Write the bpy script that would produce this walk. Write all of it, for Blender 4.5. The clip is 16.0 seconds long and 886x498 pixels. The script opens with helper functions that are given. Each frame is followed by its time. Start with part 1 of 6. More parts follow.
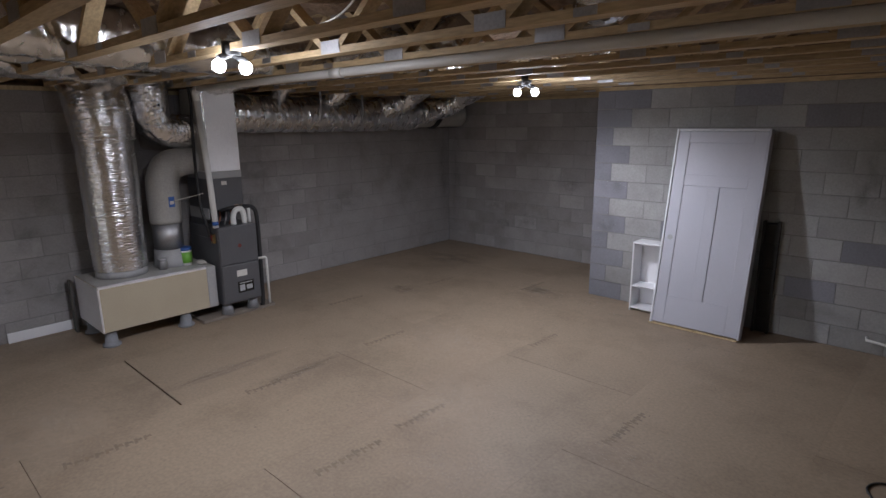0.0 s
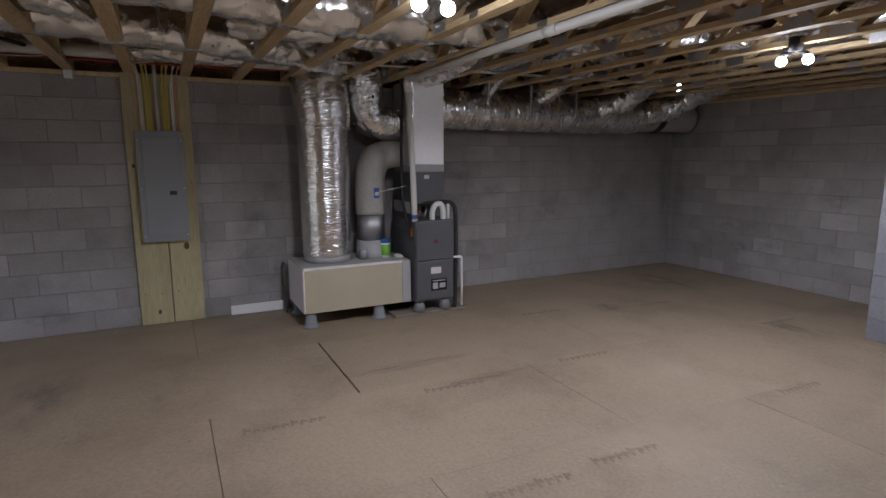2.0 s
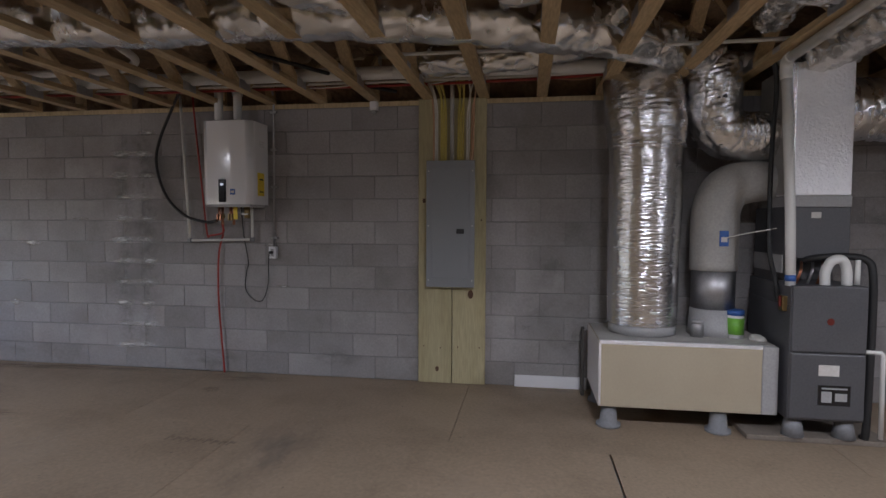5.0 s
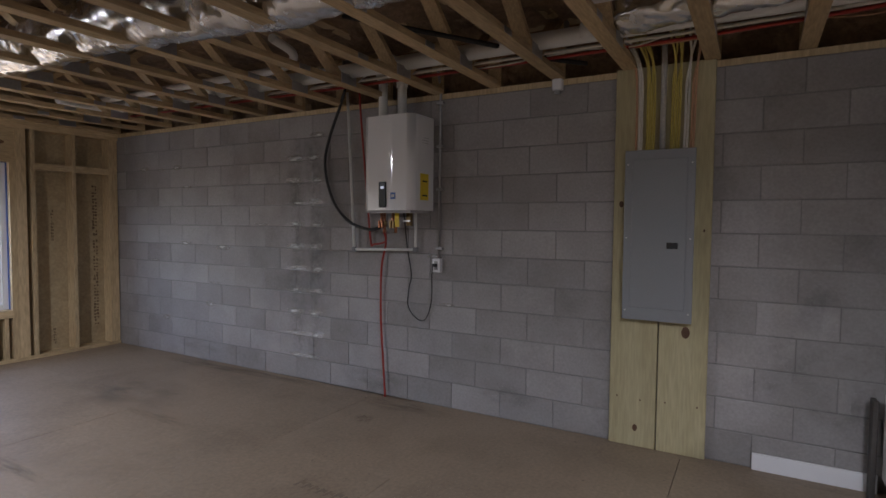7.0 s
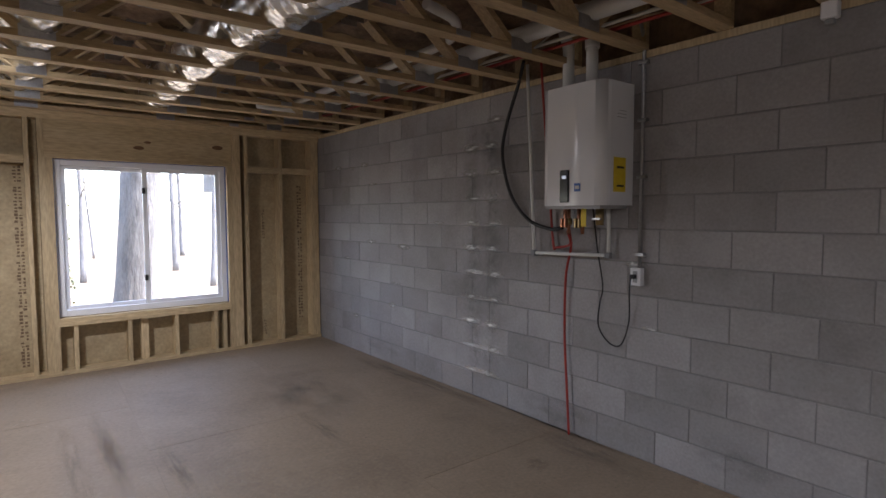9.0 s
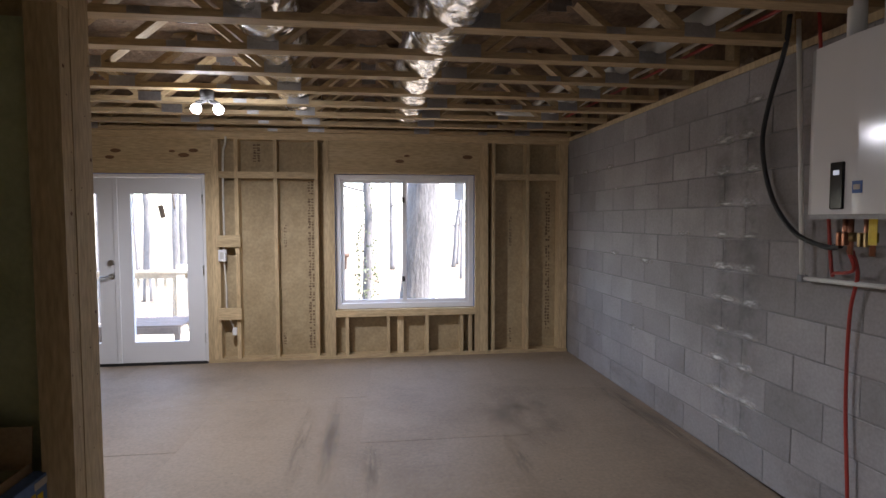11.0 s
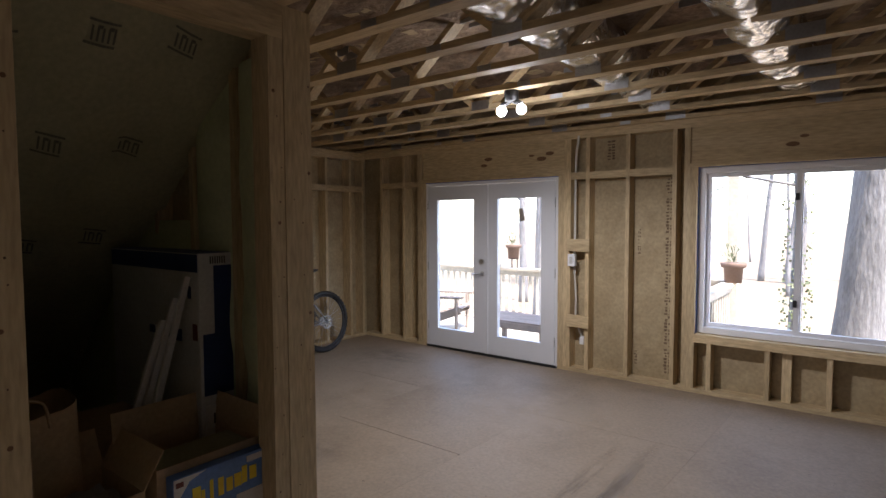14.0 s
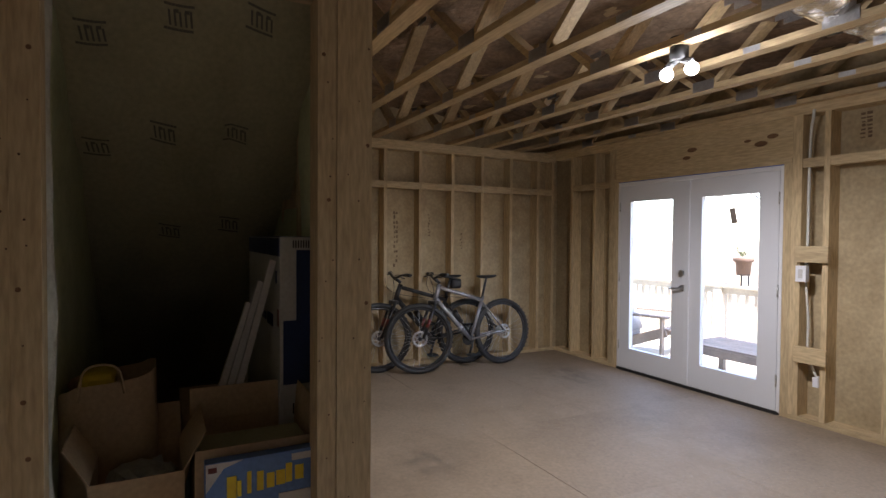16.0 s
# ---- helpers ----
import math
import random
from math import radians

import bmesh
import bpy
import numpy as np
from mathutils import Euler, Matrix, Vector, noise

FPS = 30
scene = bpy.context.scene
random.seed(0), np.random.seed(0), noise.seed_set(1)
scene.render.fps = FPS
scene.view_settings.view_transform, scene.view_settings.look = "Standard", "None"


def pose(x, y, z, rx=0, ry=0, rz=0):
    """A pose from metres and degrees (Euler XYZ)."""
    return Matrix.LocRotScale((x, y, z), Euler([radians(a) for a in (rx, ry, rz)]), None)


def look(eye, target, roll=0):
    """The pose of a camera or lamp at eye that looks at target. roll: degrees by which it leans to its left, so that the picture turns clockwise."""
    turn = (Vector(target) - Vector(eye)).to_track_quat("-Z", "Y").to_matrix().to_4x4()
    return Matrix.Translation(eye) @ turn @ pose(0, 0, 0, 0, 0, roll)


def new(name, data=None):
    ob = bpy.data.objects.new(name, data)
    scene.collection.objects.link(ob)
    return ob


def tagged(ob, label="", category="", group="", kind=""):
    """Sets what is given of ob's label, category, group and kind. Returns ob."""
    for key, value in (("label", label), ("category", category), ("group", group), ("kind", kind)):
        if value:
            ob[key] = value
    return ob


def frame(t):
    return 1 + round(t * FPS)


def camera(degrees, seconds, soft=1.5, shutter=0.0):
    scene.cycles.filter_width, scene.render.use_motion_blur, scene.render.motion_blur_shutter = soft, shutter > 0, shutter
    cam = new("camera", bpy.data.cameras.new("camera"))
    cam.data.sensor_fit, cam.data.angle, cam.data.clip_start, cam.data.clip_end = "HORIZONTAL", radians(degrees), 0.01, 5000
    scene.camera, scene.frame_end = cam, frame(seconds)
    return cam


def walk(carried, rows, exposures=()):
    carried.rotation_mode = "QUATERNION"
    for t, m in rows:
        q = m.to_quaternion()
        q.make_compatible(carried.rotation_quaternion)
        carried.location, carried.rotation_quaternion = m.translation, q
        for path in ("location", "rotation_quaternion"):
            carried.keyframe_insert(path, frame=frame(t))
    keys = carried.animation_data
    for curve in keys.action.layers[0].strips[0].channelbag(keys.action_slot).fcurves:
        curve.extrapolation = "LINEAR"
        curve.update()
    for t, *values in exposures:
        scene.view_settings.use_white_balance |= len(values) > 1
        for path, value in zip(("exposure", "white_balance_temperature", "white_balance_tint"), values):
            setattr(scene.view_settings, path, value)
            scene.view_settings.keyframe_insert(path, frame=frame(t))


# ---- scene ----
cam = camera(77.6, 16.0)
PATH = [
    (0, (0.054, 0.162, 2.105), (-1.261, 1.603, 1.663), -0.5),
    (0.5, (-0.107, 0.254, 2.007), (-1.55, 1.569, 1.577), -0.4),
    (1, (-0.198, 0.356, 1.88), (-1.751, 1.548, 1.472), -0.3),
    (1.5, (-0.257, 0.448, 1.8), (-1.921, 1.491, 1.421), -0.2),
    (2, (-0.395, 0.511, 1.708), (-2.158, 1.394, 1.377), -0.1),
    (2.5, (-0.56, 0.649, 1.615), (-2.426, 1.325, 1.374), 0.0),
    (3, (-0.698, 0.794, 1.51), (-2.634, 1.261, 1.33), 0.1),
    (3.2, (-0.794, 0.851, 1.5), (-2.749, 1.245, 1.341), 0.2),
    (5.3, (-2.007, 1.161, 1.417), (-3.961, 0.746, 1.324), 0.3),
    (5.5, (-2.113, 1.122, 1.408), (-4.051, 0.636, 1.32), 0.4),
    (6, (-2.386, 1.051, 1.425), (-4.271, 0.389, 1.343), 0.6),
    (6.5, (-2.607, 1.015, 1.431), (-4.433, 0.203, 1.348), 0.6),
    (7, (-2.836, 1.031, 1.488), (-4.573, 0.045, 1.392), 0.5),
    (7.5, (-3.014, 0.897, 1.468), (-4.679, -0.208, 1.383), 0.7),
    (8, (-3.232, 0.821, 1.48), (-4.779, -0.445, 1.394), 0.7),
    (8.2, (-3.314, 0.79, 1.504), (-4.81, -0.533, 1.406), 0.5),
    (10.3, (-4.138, 0.662, 1.544), (-4.766, -1.233, 1.427), -0.1),
    (10.5, (-4.217, 0.639, 1.55), (-4.742, -1.287, 1.435), -0.0),
    (11, (-4.388, 0.606, 1.562), (-4.642, -1.375, 1.454), -0.1),
    (11.5, (-4.545, 0.521, 1.541), (-4.53, -1.476, 1.443), -0.0),
    (12, (-4.685, 0.393, 1.526), (-4.432, -1.589, 1.436), -0.2),
    (12.5, (-4.856, 0.296, 1.538), (-4.353, -1.637, 1.446), -0.1),
    (13, (-5.013, 0.177, 1.585), (-4.247, -1.668, 1.481), -0.2),
    (13.5, (-5.143, -0.014, 1.584), (-4.153, -1.748, 1.475), -0.2),
    (14, (-5.231, -0.245, 1.597), (-4.005, -1.822, 1.491), -0.2),
    (14.5, (-5.276, -0.405, 1.531), (-3.871, -1.826, 1.448), -0.1),
    (15, (-5.361, -0.611, 1.497), (-3.781, -1.836, 1.429), 0.1),
    (15.5, (-5.365, -0.853, 1.475), (-3.664, -1.901, 1.409), 0.1),
    (16, (-5.332, -1.088, 1.449), (-3.555, -2.004, 1.403), 0.4),
]
EXPOSURES = [(0, 2.98, 6200, 16), (3, 3.15, 6200, 16), (6, 3.25, 6200, 16), (8, 3.30, 6250, 16), (11, 3.26, 6400, 16), (13, 2.98, 6500, 16), (14.5, 3.0, 6500, 16), (16, 3.32, 6550, 16)]
walk(cam, [(t, look(eye, target, roll)) for t, eye, target, roll in PATH], EXPOSURES)

# ---- world and sun ----
world = bpy.data.worlds.new("sky")
scene.world = world
world.use_nodes = True
wn = world.node_tree
sky = wn.nodes.new("ShaderNodeTexSky")
sky.sky_type, sky.sun_disc = "NISHITA", False
sky.sun_elevation, sky.sun_rotation = radians(60.8), radians(-63.4)
wn.links.new(sky.outputs[0], wn.nodes["Background"].inputs[0])
wn.nodes["Background"].inputs[1].default_value = 0.132
sun = new("sun", bpy.data.lights.new("sun", "SUN"))
sun.data.energy, sun.data.angle, sun.data.color = 2.0, radians(2), (1, 0.97, 0.93)
sun.matrix_basis = look((-10, 5, 20), (0, 0, 0))

BULB_WATTS = 9.0
BULB_COLOR = (0.93, 0.95, 1.0)


# ---- materials ----
def material(name, color, rough=0.7, metal=0.0, second=None, scale=6.0, amount=0.5, fine=60.0, fine_amount=0.25,
             bump=0.1, bump_scale=None, stretch=(1, 1, 1), vary=0.0, space="Object", dist=0.004, stain=0.0):
    """A two-scale procedural surface: broad stains, fine grain, relief, and a shade of its own for each object."""
    m = bpy.data.materials.new(name)
    m.use_nodes = True
    nt = m.node_tree
    n, l = nt.nodes, nt.links
    b = n["Principled BSDF"]
    b.inputs["Metallic"].default_value = metal
    co = n.new("ShaderNodeTexCoord")
    mp = n.new("ShaderNodeMapping")
    mp.inputs["Scale"].default_value = stretch
    l.new(co.outputs[space], mp.inputs[0])
    info = n.new("ShaderNodeObjectInfo")
    add = n.new("ShaderNodeVectorMath")
    add.operation = "ADD"
    off = n.new("ShaderNodeMath")
    off.operation = "MULTIPLY"
    off.inputs[1].default_value = 37.0
    l.new(info.outputs["Random"], off.inputs[0])
    l.new(mp.outputs[0], add.inputs[0])
    l.new(off.outputs[0], add.inputs[1])
    broad = n.new("ShaderNodeTexNoise")
    broad.inputs["Scale"].default_value, broad.inputs["Detail"].default_value = scale, 5
    grain = n.new("ShaderNodeTexNoise")
    grain.inputs["Scale"].default_value, grain.inputs["Detail"].default_value = fine, 4
    l.new(add.outputs[0], broad.inputs[0])
    l.new(add.outputs[0], grain.inputs[0])
    second = second or tuple(c * 0.6 for c in color)
    mix = n.new("ShaderNodeMixRGB")
    mix.inputs[1].default_value, mix.inputs[2].default_value = (*color, 1), (*second, 1)
    ramp = n.new("ShaderNodeMapRange")
    ramp.inputs[1].default_value, ramp.inputs[2].default_value = 0.35, 0.7
    ramp.inputs[4].default_value = amount
    l.new(broad.outputs[0], ramp.inputs[0])
    l.new(ramp.outputs[0], mix.inputs[0])
    mix2 = n.new("ShaderNodeMixRGB")
    mix2.blend_type = "OVERLAY"
    mix2.inputs[0].default_value = fine_amount
    l.new(mix.outputs[0], mix2.inputs[1])
    l.new(grain.outputs[0], mix2.inputs[2])
    last = mix2
    if stain:
        geo = n.new("ShaderNodeNewGeometry")
        sn = n.new("ShaderNodeTexNoise")
        sn.inputs["Scale"].default_value, sn.inputs["Detail"].default_value, sn.inputs["Roughness"].default_value = 1.15, 7, 0.68
        l.new(geo.outputs["Position"], sn.inputs[0])
        sr = n.new("ShaderNodeMapRange")
        sr.inputs[1].default_value, sr.inputs[2].default_value, sr.inputs[4].default_value = 0.48, 0.68, stain
        l.new(sn.outputs[0], sr.inputs[0])
        last = n.new("ShaderNodeMixRGB")
        last.blend_type = "MULTIPLY"
        last.inputs[2].default_value = (0.62, 0.6, 0.58, 1)
        l.new(sr.outputs[0], last.inputs[0])
        l.new(mix2.outputs[0], last.inputs[1])
    hsv = n.new("ShaderNodeHueSaturation")
    val = n.new("ShaderNodeMapRange")
    val.inputs[3].default_value, val.inputs[4].default_value = 1 - vary, 1 + vary
    l.new(info.outputs["Random"], val.inputs[0])
    l.new(val.outputs[0], hsv.inputs["Value"])
    l.new(last.outputs[0], hsv.inputs["Color"])
    l.new(hsv.outputs[0], b.inputs["Base Color"])
    rr = n.new("ShaderNodeMapRange")
    rr.inputs[3].default_value, rr.inputs[4].default_value = max(0.03, rough - 0.1), min(1, rough + 0.1)
    l.new(broad.outputs[0], rr.inputs[0])
    l.new(rr.outputs[0], b.inputs["Roughness"])
    if bump:
        bt = grain
        if bump_scale:
            bt = n.new("ShaderNodeTexNoise")
            bt.inputs["Scale"].default_value, bt.inputs["Detail"].default_value = bump_scale, 4
            l.new(add.outputs[0], bt.inputs[0])
        bp = n.new("ShaderNodeBump")
        bp.inputs["Strength"].default_value, bp.inputs["Distance"].default_value = bump, dist
        l.new(bt.outputs[0], bp.inputs["Height"])
        l.new(bp.outputs[0], b.inputs["Normal"])
    return m


def plain(name, color, rough=0.5, metal=0.0, emit=0.0):
    m = bpy.data.materials.new(name)
    m.use_nodes = True
    b = m.node_tree.nodes["Principled BSDF"]
    b.inputs["Base Color"].default_value = (*color, 1)
    b.inputs["Roughness"].default_value, b.inputs["Metallic"].default_value = rough, metal
    if emit:
        b.inputs["Emission Color"].default_value, b.inputs["Emission Strength"].default_value = (*color, 1), emit
    return m


BLOCK = material("concrete_block", (0.325, 0.309, 0.308), 0.9, second=(0.225, 0.21, 0.203), scale=2.2, amount=0.55, fine=60, fine_amount=0.22, bump=0.3, vary=0.13, stain=0.6)
BLOCK_LIGHT = material("pale_concrete_block", (0.33, 0.328, 0.325), 0.9, second=(0.23, 0.225, 0.22), scale=2.2, amount=0.5, fine=60, fine_amount=0.22, bump=0.3, vary=0.11, stain=0.55)
BLOCK_BLUE = material("blue_grey_block", (0.21, 0.21, 0.235), 0.9, second=(0.16, 0.16, 0.18), scale=2.2, amount=0.5, fine=60, fine_amount=0.22, bump=0.3, vary=0.1)
MORTAR = material("mortar", (0.245, 0.236, 0.234), 0.95, scale=3, fine=120, fine_amount=0.4, bump=0.6)
SUBFLOOR = material("subfloor_panel", (0.30, 0.230, 0.162), 0.6, second=(0.225, 0.175, 0.126), scale=0.9, amount=0.45, fine=45, fine_amount=0.3, bump=0.1, vary=0.015, stain=0.6)
STAIN = material("floor_ink", (0.185, 0.145, 0.108), 0.7, second=(0.24, 0.18, 0.12), scale=16, amount=0.9, fine=60)
LUMBER = material("stud_lumber", (0.55, 0.425, 0.25), 0.65, second=(0.44, 0.32, 0.175), scale=3.2, amount=0.6, fine=30, fine_amount=0.5, bump=0.14, stretch=(2.2, 2.2, 0.35), vary=0.12)
LUMBER_X = material("truss_lumber", (0.48, 0.36, 0.205), 0.65, second=(0.36, 0.255, 0.135), scale=3.2, amount=0.6, fine=30, fine_amount=0.5, bump=0.14, stretch=(0.35, 2.5, 2.5), vary=0.12)
LUMBER_H = material("board_lumber", (0.55, 0.425, 0.25), 0.65, second=(0.44, 0.32, 0.175), scale=3.2, amount=0.6, fine=30, fine_amount=0.5, bump=0.14, stretch=(0.35, 2.2, 2.2), vary=0.12)
LUMBER_Y = material("plate_lumber", (0.55, 0.425, 0.25), 0.65, second=(0.44, 0.32, 0.175), scale=3.2, amount=0.6, fine=30, fine_amount=0.5, bump=0.14, stretch=(2.2, 0.35, 2.2), vary=0.12)
FIXTURE = material("dark_fixture", (0.015, 0.015, 0.016), 0.6, scale=8, amount=0.3, fine=60)
PAD = material("grey_pad", (0.2, 0.17, 0.14), 0.8, scale=6, amount=0.4, fine=50)
OSB = material("sheathing", (0.44, 0.345, 0.205), 0.7, second=(0.35, 0.26, 0.145), scale=7, amount=0.7, fine=34, fine_amount=0.36, bump=0.2, vary=0.06, stain=0.4)
TREATED = material("treated_board", (0.42, 0.37, 0.22), 0.7, second=(0.33, 0.28, 0.15), scale=3, amount=0.6, fine=28, fine_amount=0.3, bump=0.1, stretch=(2, 3, 0.3), vary=0.05)
KNOT = material("wood_knot", (0.10, 0.05, 0.025), 0.7, scale=30, fine=80)
KNOT_LIGHT = material("pale_knot", (0.19, 0.10, 0.045), 0.7, scale=30, fine=80)
INSUL = material("ceiling_batts", (0.27, 0.185, 0.12), 0.95, second=(0.12, 0.08, 0.05), scale=5, amount=0.9, fine=30, fine_amount=0.5, bump=0.9, bump_scale=16, dist=0.03)
BATT_FACE = material("batt_facing", (0.50, 0.465, 0.30), 0.7, second=(0.41, 0.38, 0.24), scale=4, amount=0.7, fine=40, bump=0.3, bump_scale=7, dist=0.02)
BATT_GREEN = material("green_batt", (0.56, 0.59, 0.37), 0.9, second=(0.42, 0.45, 0.26), scale=5, amount=0.7, fine=40, bump=0.5, bump_scale=9, dist=0.02)
BATT_WHITE = material("white_batt", (0.62, 0.62, 0.56), 0.95, second=(0.4, 0.4, 0.34), scale=7, amount=0.7, fine=50, bump=0.7, bump_scale=18, dist=0.02)
FOIL = material("foil_wrap", (0.76, 0.76, 0.77), 0.24, 1.0, second=(0.68, 0.67, 0.66), scale=9, amount=0.25, fine=70, fine_amount=0.1, bump=0.5, bump_scale=30, dist=0.006, stretch=(1, 1, 2.8))
FOIL_LONG = material("foil_trunk_wrap", (0.74, 0.74, 0.75), 0.28, 1.0, second=(0.62, 0.61, 0.60), scale=9, amount=0.25, fine=70, fine_amount=0.1, bump=0.5, bump_scale=22, dist=0.006, stretch=(1, 2.0, 1))
FOIL_FLAT = material("foil_tape", (0.92, 0.92, 0.94), 0.5, 1.0, second=(0.84, 0.84, 0.86), scale=20, amount=0.3, fine=90, fine_amount=0.1, bump=1.0, bump_scale=55, dist=0.008)
FLEX = material("flex_duct_jacket", (0.78, 0.78, 0.77), 0.25, 1.0, second=(0.66, 0.65, 0.63), scale=8, amount=0.3, fine=50, fine_amount=0.1, bump=0.5, bump_scale=14, dist=0.01, stretch=(1, 1.6, 1))
DUCT_GREY = material("grey_duct", (0.38, 0.37, 0.345), 0.6, second=(0.31, 0.30, 0.285), scale=6, fine=60, bump=0.15)
DUCT_BOARD = material("duct_board", (0.41, 0.355, 0.26), 0.6, second=(0.36, 0.305, 0.22), scale=3, amount=0.5, fine=60, fine_amount=0.06, bump=0.04)
GALV = material("galvanized", (0.45, 0.45, 0.46), 0.48, 1.0, second=(0.4, 0.4, 0.41), scale=22, amount=0.7, fine=80, bump=0.05)
CABINET = material("furnace_enamel", (0.085, 0.085, 0.092), 0.45, second=(0.07, 0.07, 0.075), scale=4, fine=80, bump=0.04)
CABINET_LIGHT = material("light_grey_enamel", (0.34, 0.34, 0.34), 0.5, scale=4, amount=0.15, fine=80, bump=0.03)
PANEL_GREY = material("panel_enamel", (0.24, 0.25, 0.265), 0.42, second=(0.21, 0.22, 0.23), scale=3, amount=0.4, fine=120, fine_amount=0.1, bump=0.03)
WHITE = material("white_paint", (0.78, 0.78, 0.80), 0.4, second=(0.7, 0.7, 0.71), scale=3, amount=0.4, fine=70, fine_amount=0.06, bump=0.03)
DOOR_WHITE = material("primed_door", (0.72, 0.73, 0.76), 0.45, second=(0.66, 0.67, 0.7), scale=2, amount=0.4, fine=70, fine_amount=0.06, bump=0.03)
ENAMEL = material("white_enamel", (0.75, 0.75, 0.76), 0.13, second=(0.72, 0.72, 0.73), scale=2, amount=0.3, fine=40, fine_amount=0.03, bump=0.0)
PVC = material("white_pvc", (0.72, 0.72, 0.70), 0.35, second=(0.62, 0.62, 0.58), scale=7, amount=0.4, fine=60, fine_amount=0.08, bump=0.02)
PLASTIC_GREY = material("grey_plastic", (0.22, 0.225, 0.24), 0.55, scale=8, amount=0.3, fine=60, bump=0.05)
BLACK = material("black_rubber", (0.018, 0.018, 0.019), 0.6, scale=9, amount=0.3, fine=90, bump=0.1)
BLACK_GLOSS = plain("black_gloss", (0.012, 0.012, 0.014), 0.15)
RED = material("red_pipe", (0.36, 0.035, 0.025), 0.4, scale=8, amount=0.3, fine=60, bump=0.02)
COPPER = material("copper", (0.50, 0.23, 0.14), 0.35, 1.0, second=(0.3, 0.14, 0.09), scale=14, fine=60, bump=0.05)
BRASS = material("brass", (0.42, 0.31, 0.15), 0.35, 1.0, scale=14, fine=60, bump=0.05)
STEEL = material("brushed_steel", (0.62, 0.62, 0.62), 0.3, 1.0, scale=14, amount=0.3, fine=120, bump=0.03)
YELLOW = material("yellow_label", (0.75, 0.55, 0.03), 0.5, scale=10, amount=0.2, fine=60)
ROMEX = material("yellow_cable", (0.52, 0.42, 0.10), 0.45, scale=20, amount=0.2, fine=60)
WIRE_WHITE = material("white_cable", (0.66, 0.64, 0.58), 0.45, scale=20, amount=0.2, fine=60)
WIRE_ORANGE = material("orange_cable", (0.50, 0.29, 0.17), 0.45, scale=20, amount=0.2, fine=60)
BLUE = material("blue_print", (0.035, 0.11, 0.36), 0.45, scale=8, amount=0.3, fine=60)
BLUE_TAPE = material("blue_tape", (0.06, 0.13, 0.42), 0.6, scale=8, amount=0.3, fine=60)
GREEN = material("green_print", (0.16, 0.42, 0.05), 0.45, scale=8, amount=0.3, fine=60)
CARD = material("cardboard", (0.46, 0.33, 0.20), 0.8, second=(0.38, 0.27, 0.16), scale=4, amount=0.6, fine=60, bump=0.08)
CARD_WHITE = material("white_carton", (0.6, 0.58, 0.55), 0.7, scale=4, amount=0.2, fine=60, bump=0.04)
CARD_BLUE = material("blue_carton", (0.10, 0.20, 0.46), 0.5, second=(0.16, 0.27, 0.5), scale=5, amount=0.5, fine=60)
DECK = material("deck_boards", (0.56, 0.51, 0.43), 0.75, second=(0.38, 0.34, 0.28), scale=3, amount=0.7, fine=30, bump=0.2, vary=0.1)
GREY_WOOD = material("weathered_wood", (0.31, 0.25, 0.21), 0.8, second=(0.2, 0.175, 0.16), scale=5, amount=0.7, fine=40, bump=0.2, vary=0.1)
BARK = material("bark", (0.20, 0.19, 0.185), 0.95, second=(0.12, 0.114, 0.11), scale=4, amount=0.8, fine=24, fine_amount=0.5, bump=0.9, bump_scale=9, stretch=(2, 2, 0.5), dist=0.03)
LEAF = material("leaves", (0.12, 0.15, 0.07), 0.6, second=(0.15, 0.16, 0.09), scale=3, amount=0.8, fine=30, vary=0.2)
LITTER = material("leaf_litter", (0.26, 0.19, 0.12), 0.95, second=(0.17, 0.13, 0.08), scale=0.8, amount=0.9, fine=14, fine_amount=0.5, bump=0.8, space="Object")
TERRACOTTA = material("terracotta", (0.17, 0.11, 0.085), 0.8, scale=6, amount=0.4, fine=60)
CUSHION = material("grey_cushion", (0.36, 0.36, 0.38), 0.95, scale=10, amount=0.3, fine=120, bump=0.2)
PRINT_DIM = plain("dim_print", (0.17, 0.16, 0.13), 0.8)
NAVY = material("navy_print", (0.02, 0.04, 0.13), 0.45, scale=8, amount=0.3, fine=60)
CARD_OLIVE = material("olive_carton", (0.34, 0.34, 0.2), 0.6, scale=5, amount=0.4, fine=60)
INK = plain("printed_ink", (0.05, 0.045, 0.04), 0.8)
INK_FAINT = material("faint_ink", (0.16, 0.105, 0.06), 0.8, scale=12, amount=0.5, fine=60)
BULB = plain("bulb_glow", (0.93, 0.96, 1.0), 0.3, emit=9.0)
GLINT = plain("pale_glint", (0.6, 0.65, 0.75), 0.3, emit=0.05)
GREEN_LED = plain("green_led", (0.1, 1.0, 0.2), 0.3, emit=0.04)
BIKE_GREY = material("silver_frame", (0.42, 0.42, 0.44), 0.25, 0.6, scale=6, amount=0.2, fine=50, bump=0.0)
BIKE_BLACK = material("black_frame", (0.03, 0.03, 0.033), 0.3, 0.2, scale=6, amount=0.2, fine=50, bump=0.0)
PRIMER = material("grey_primed_door", (0.45, 0.455, 0.51), 0.5, second=(0.415, 0.42, 0.47), scale=2, amount=0.4, fine=70, fine_amount=0.06, bump=0.03)
DARK_WOOD = material("dark_weathered_board", (0.07, 0.062, 0.056), 0.8, scale=6, amount=0.5, fine=50, bump=0.15)
FORK_RED = material("fork_red", (0.14, 0.022, 0.016), 0.35, scale=6, amount=0.2, fine=50, bump=0.0)

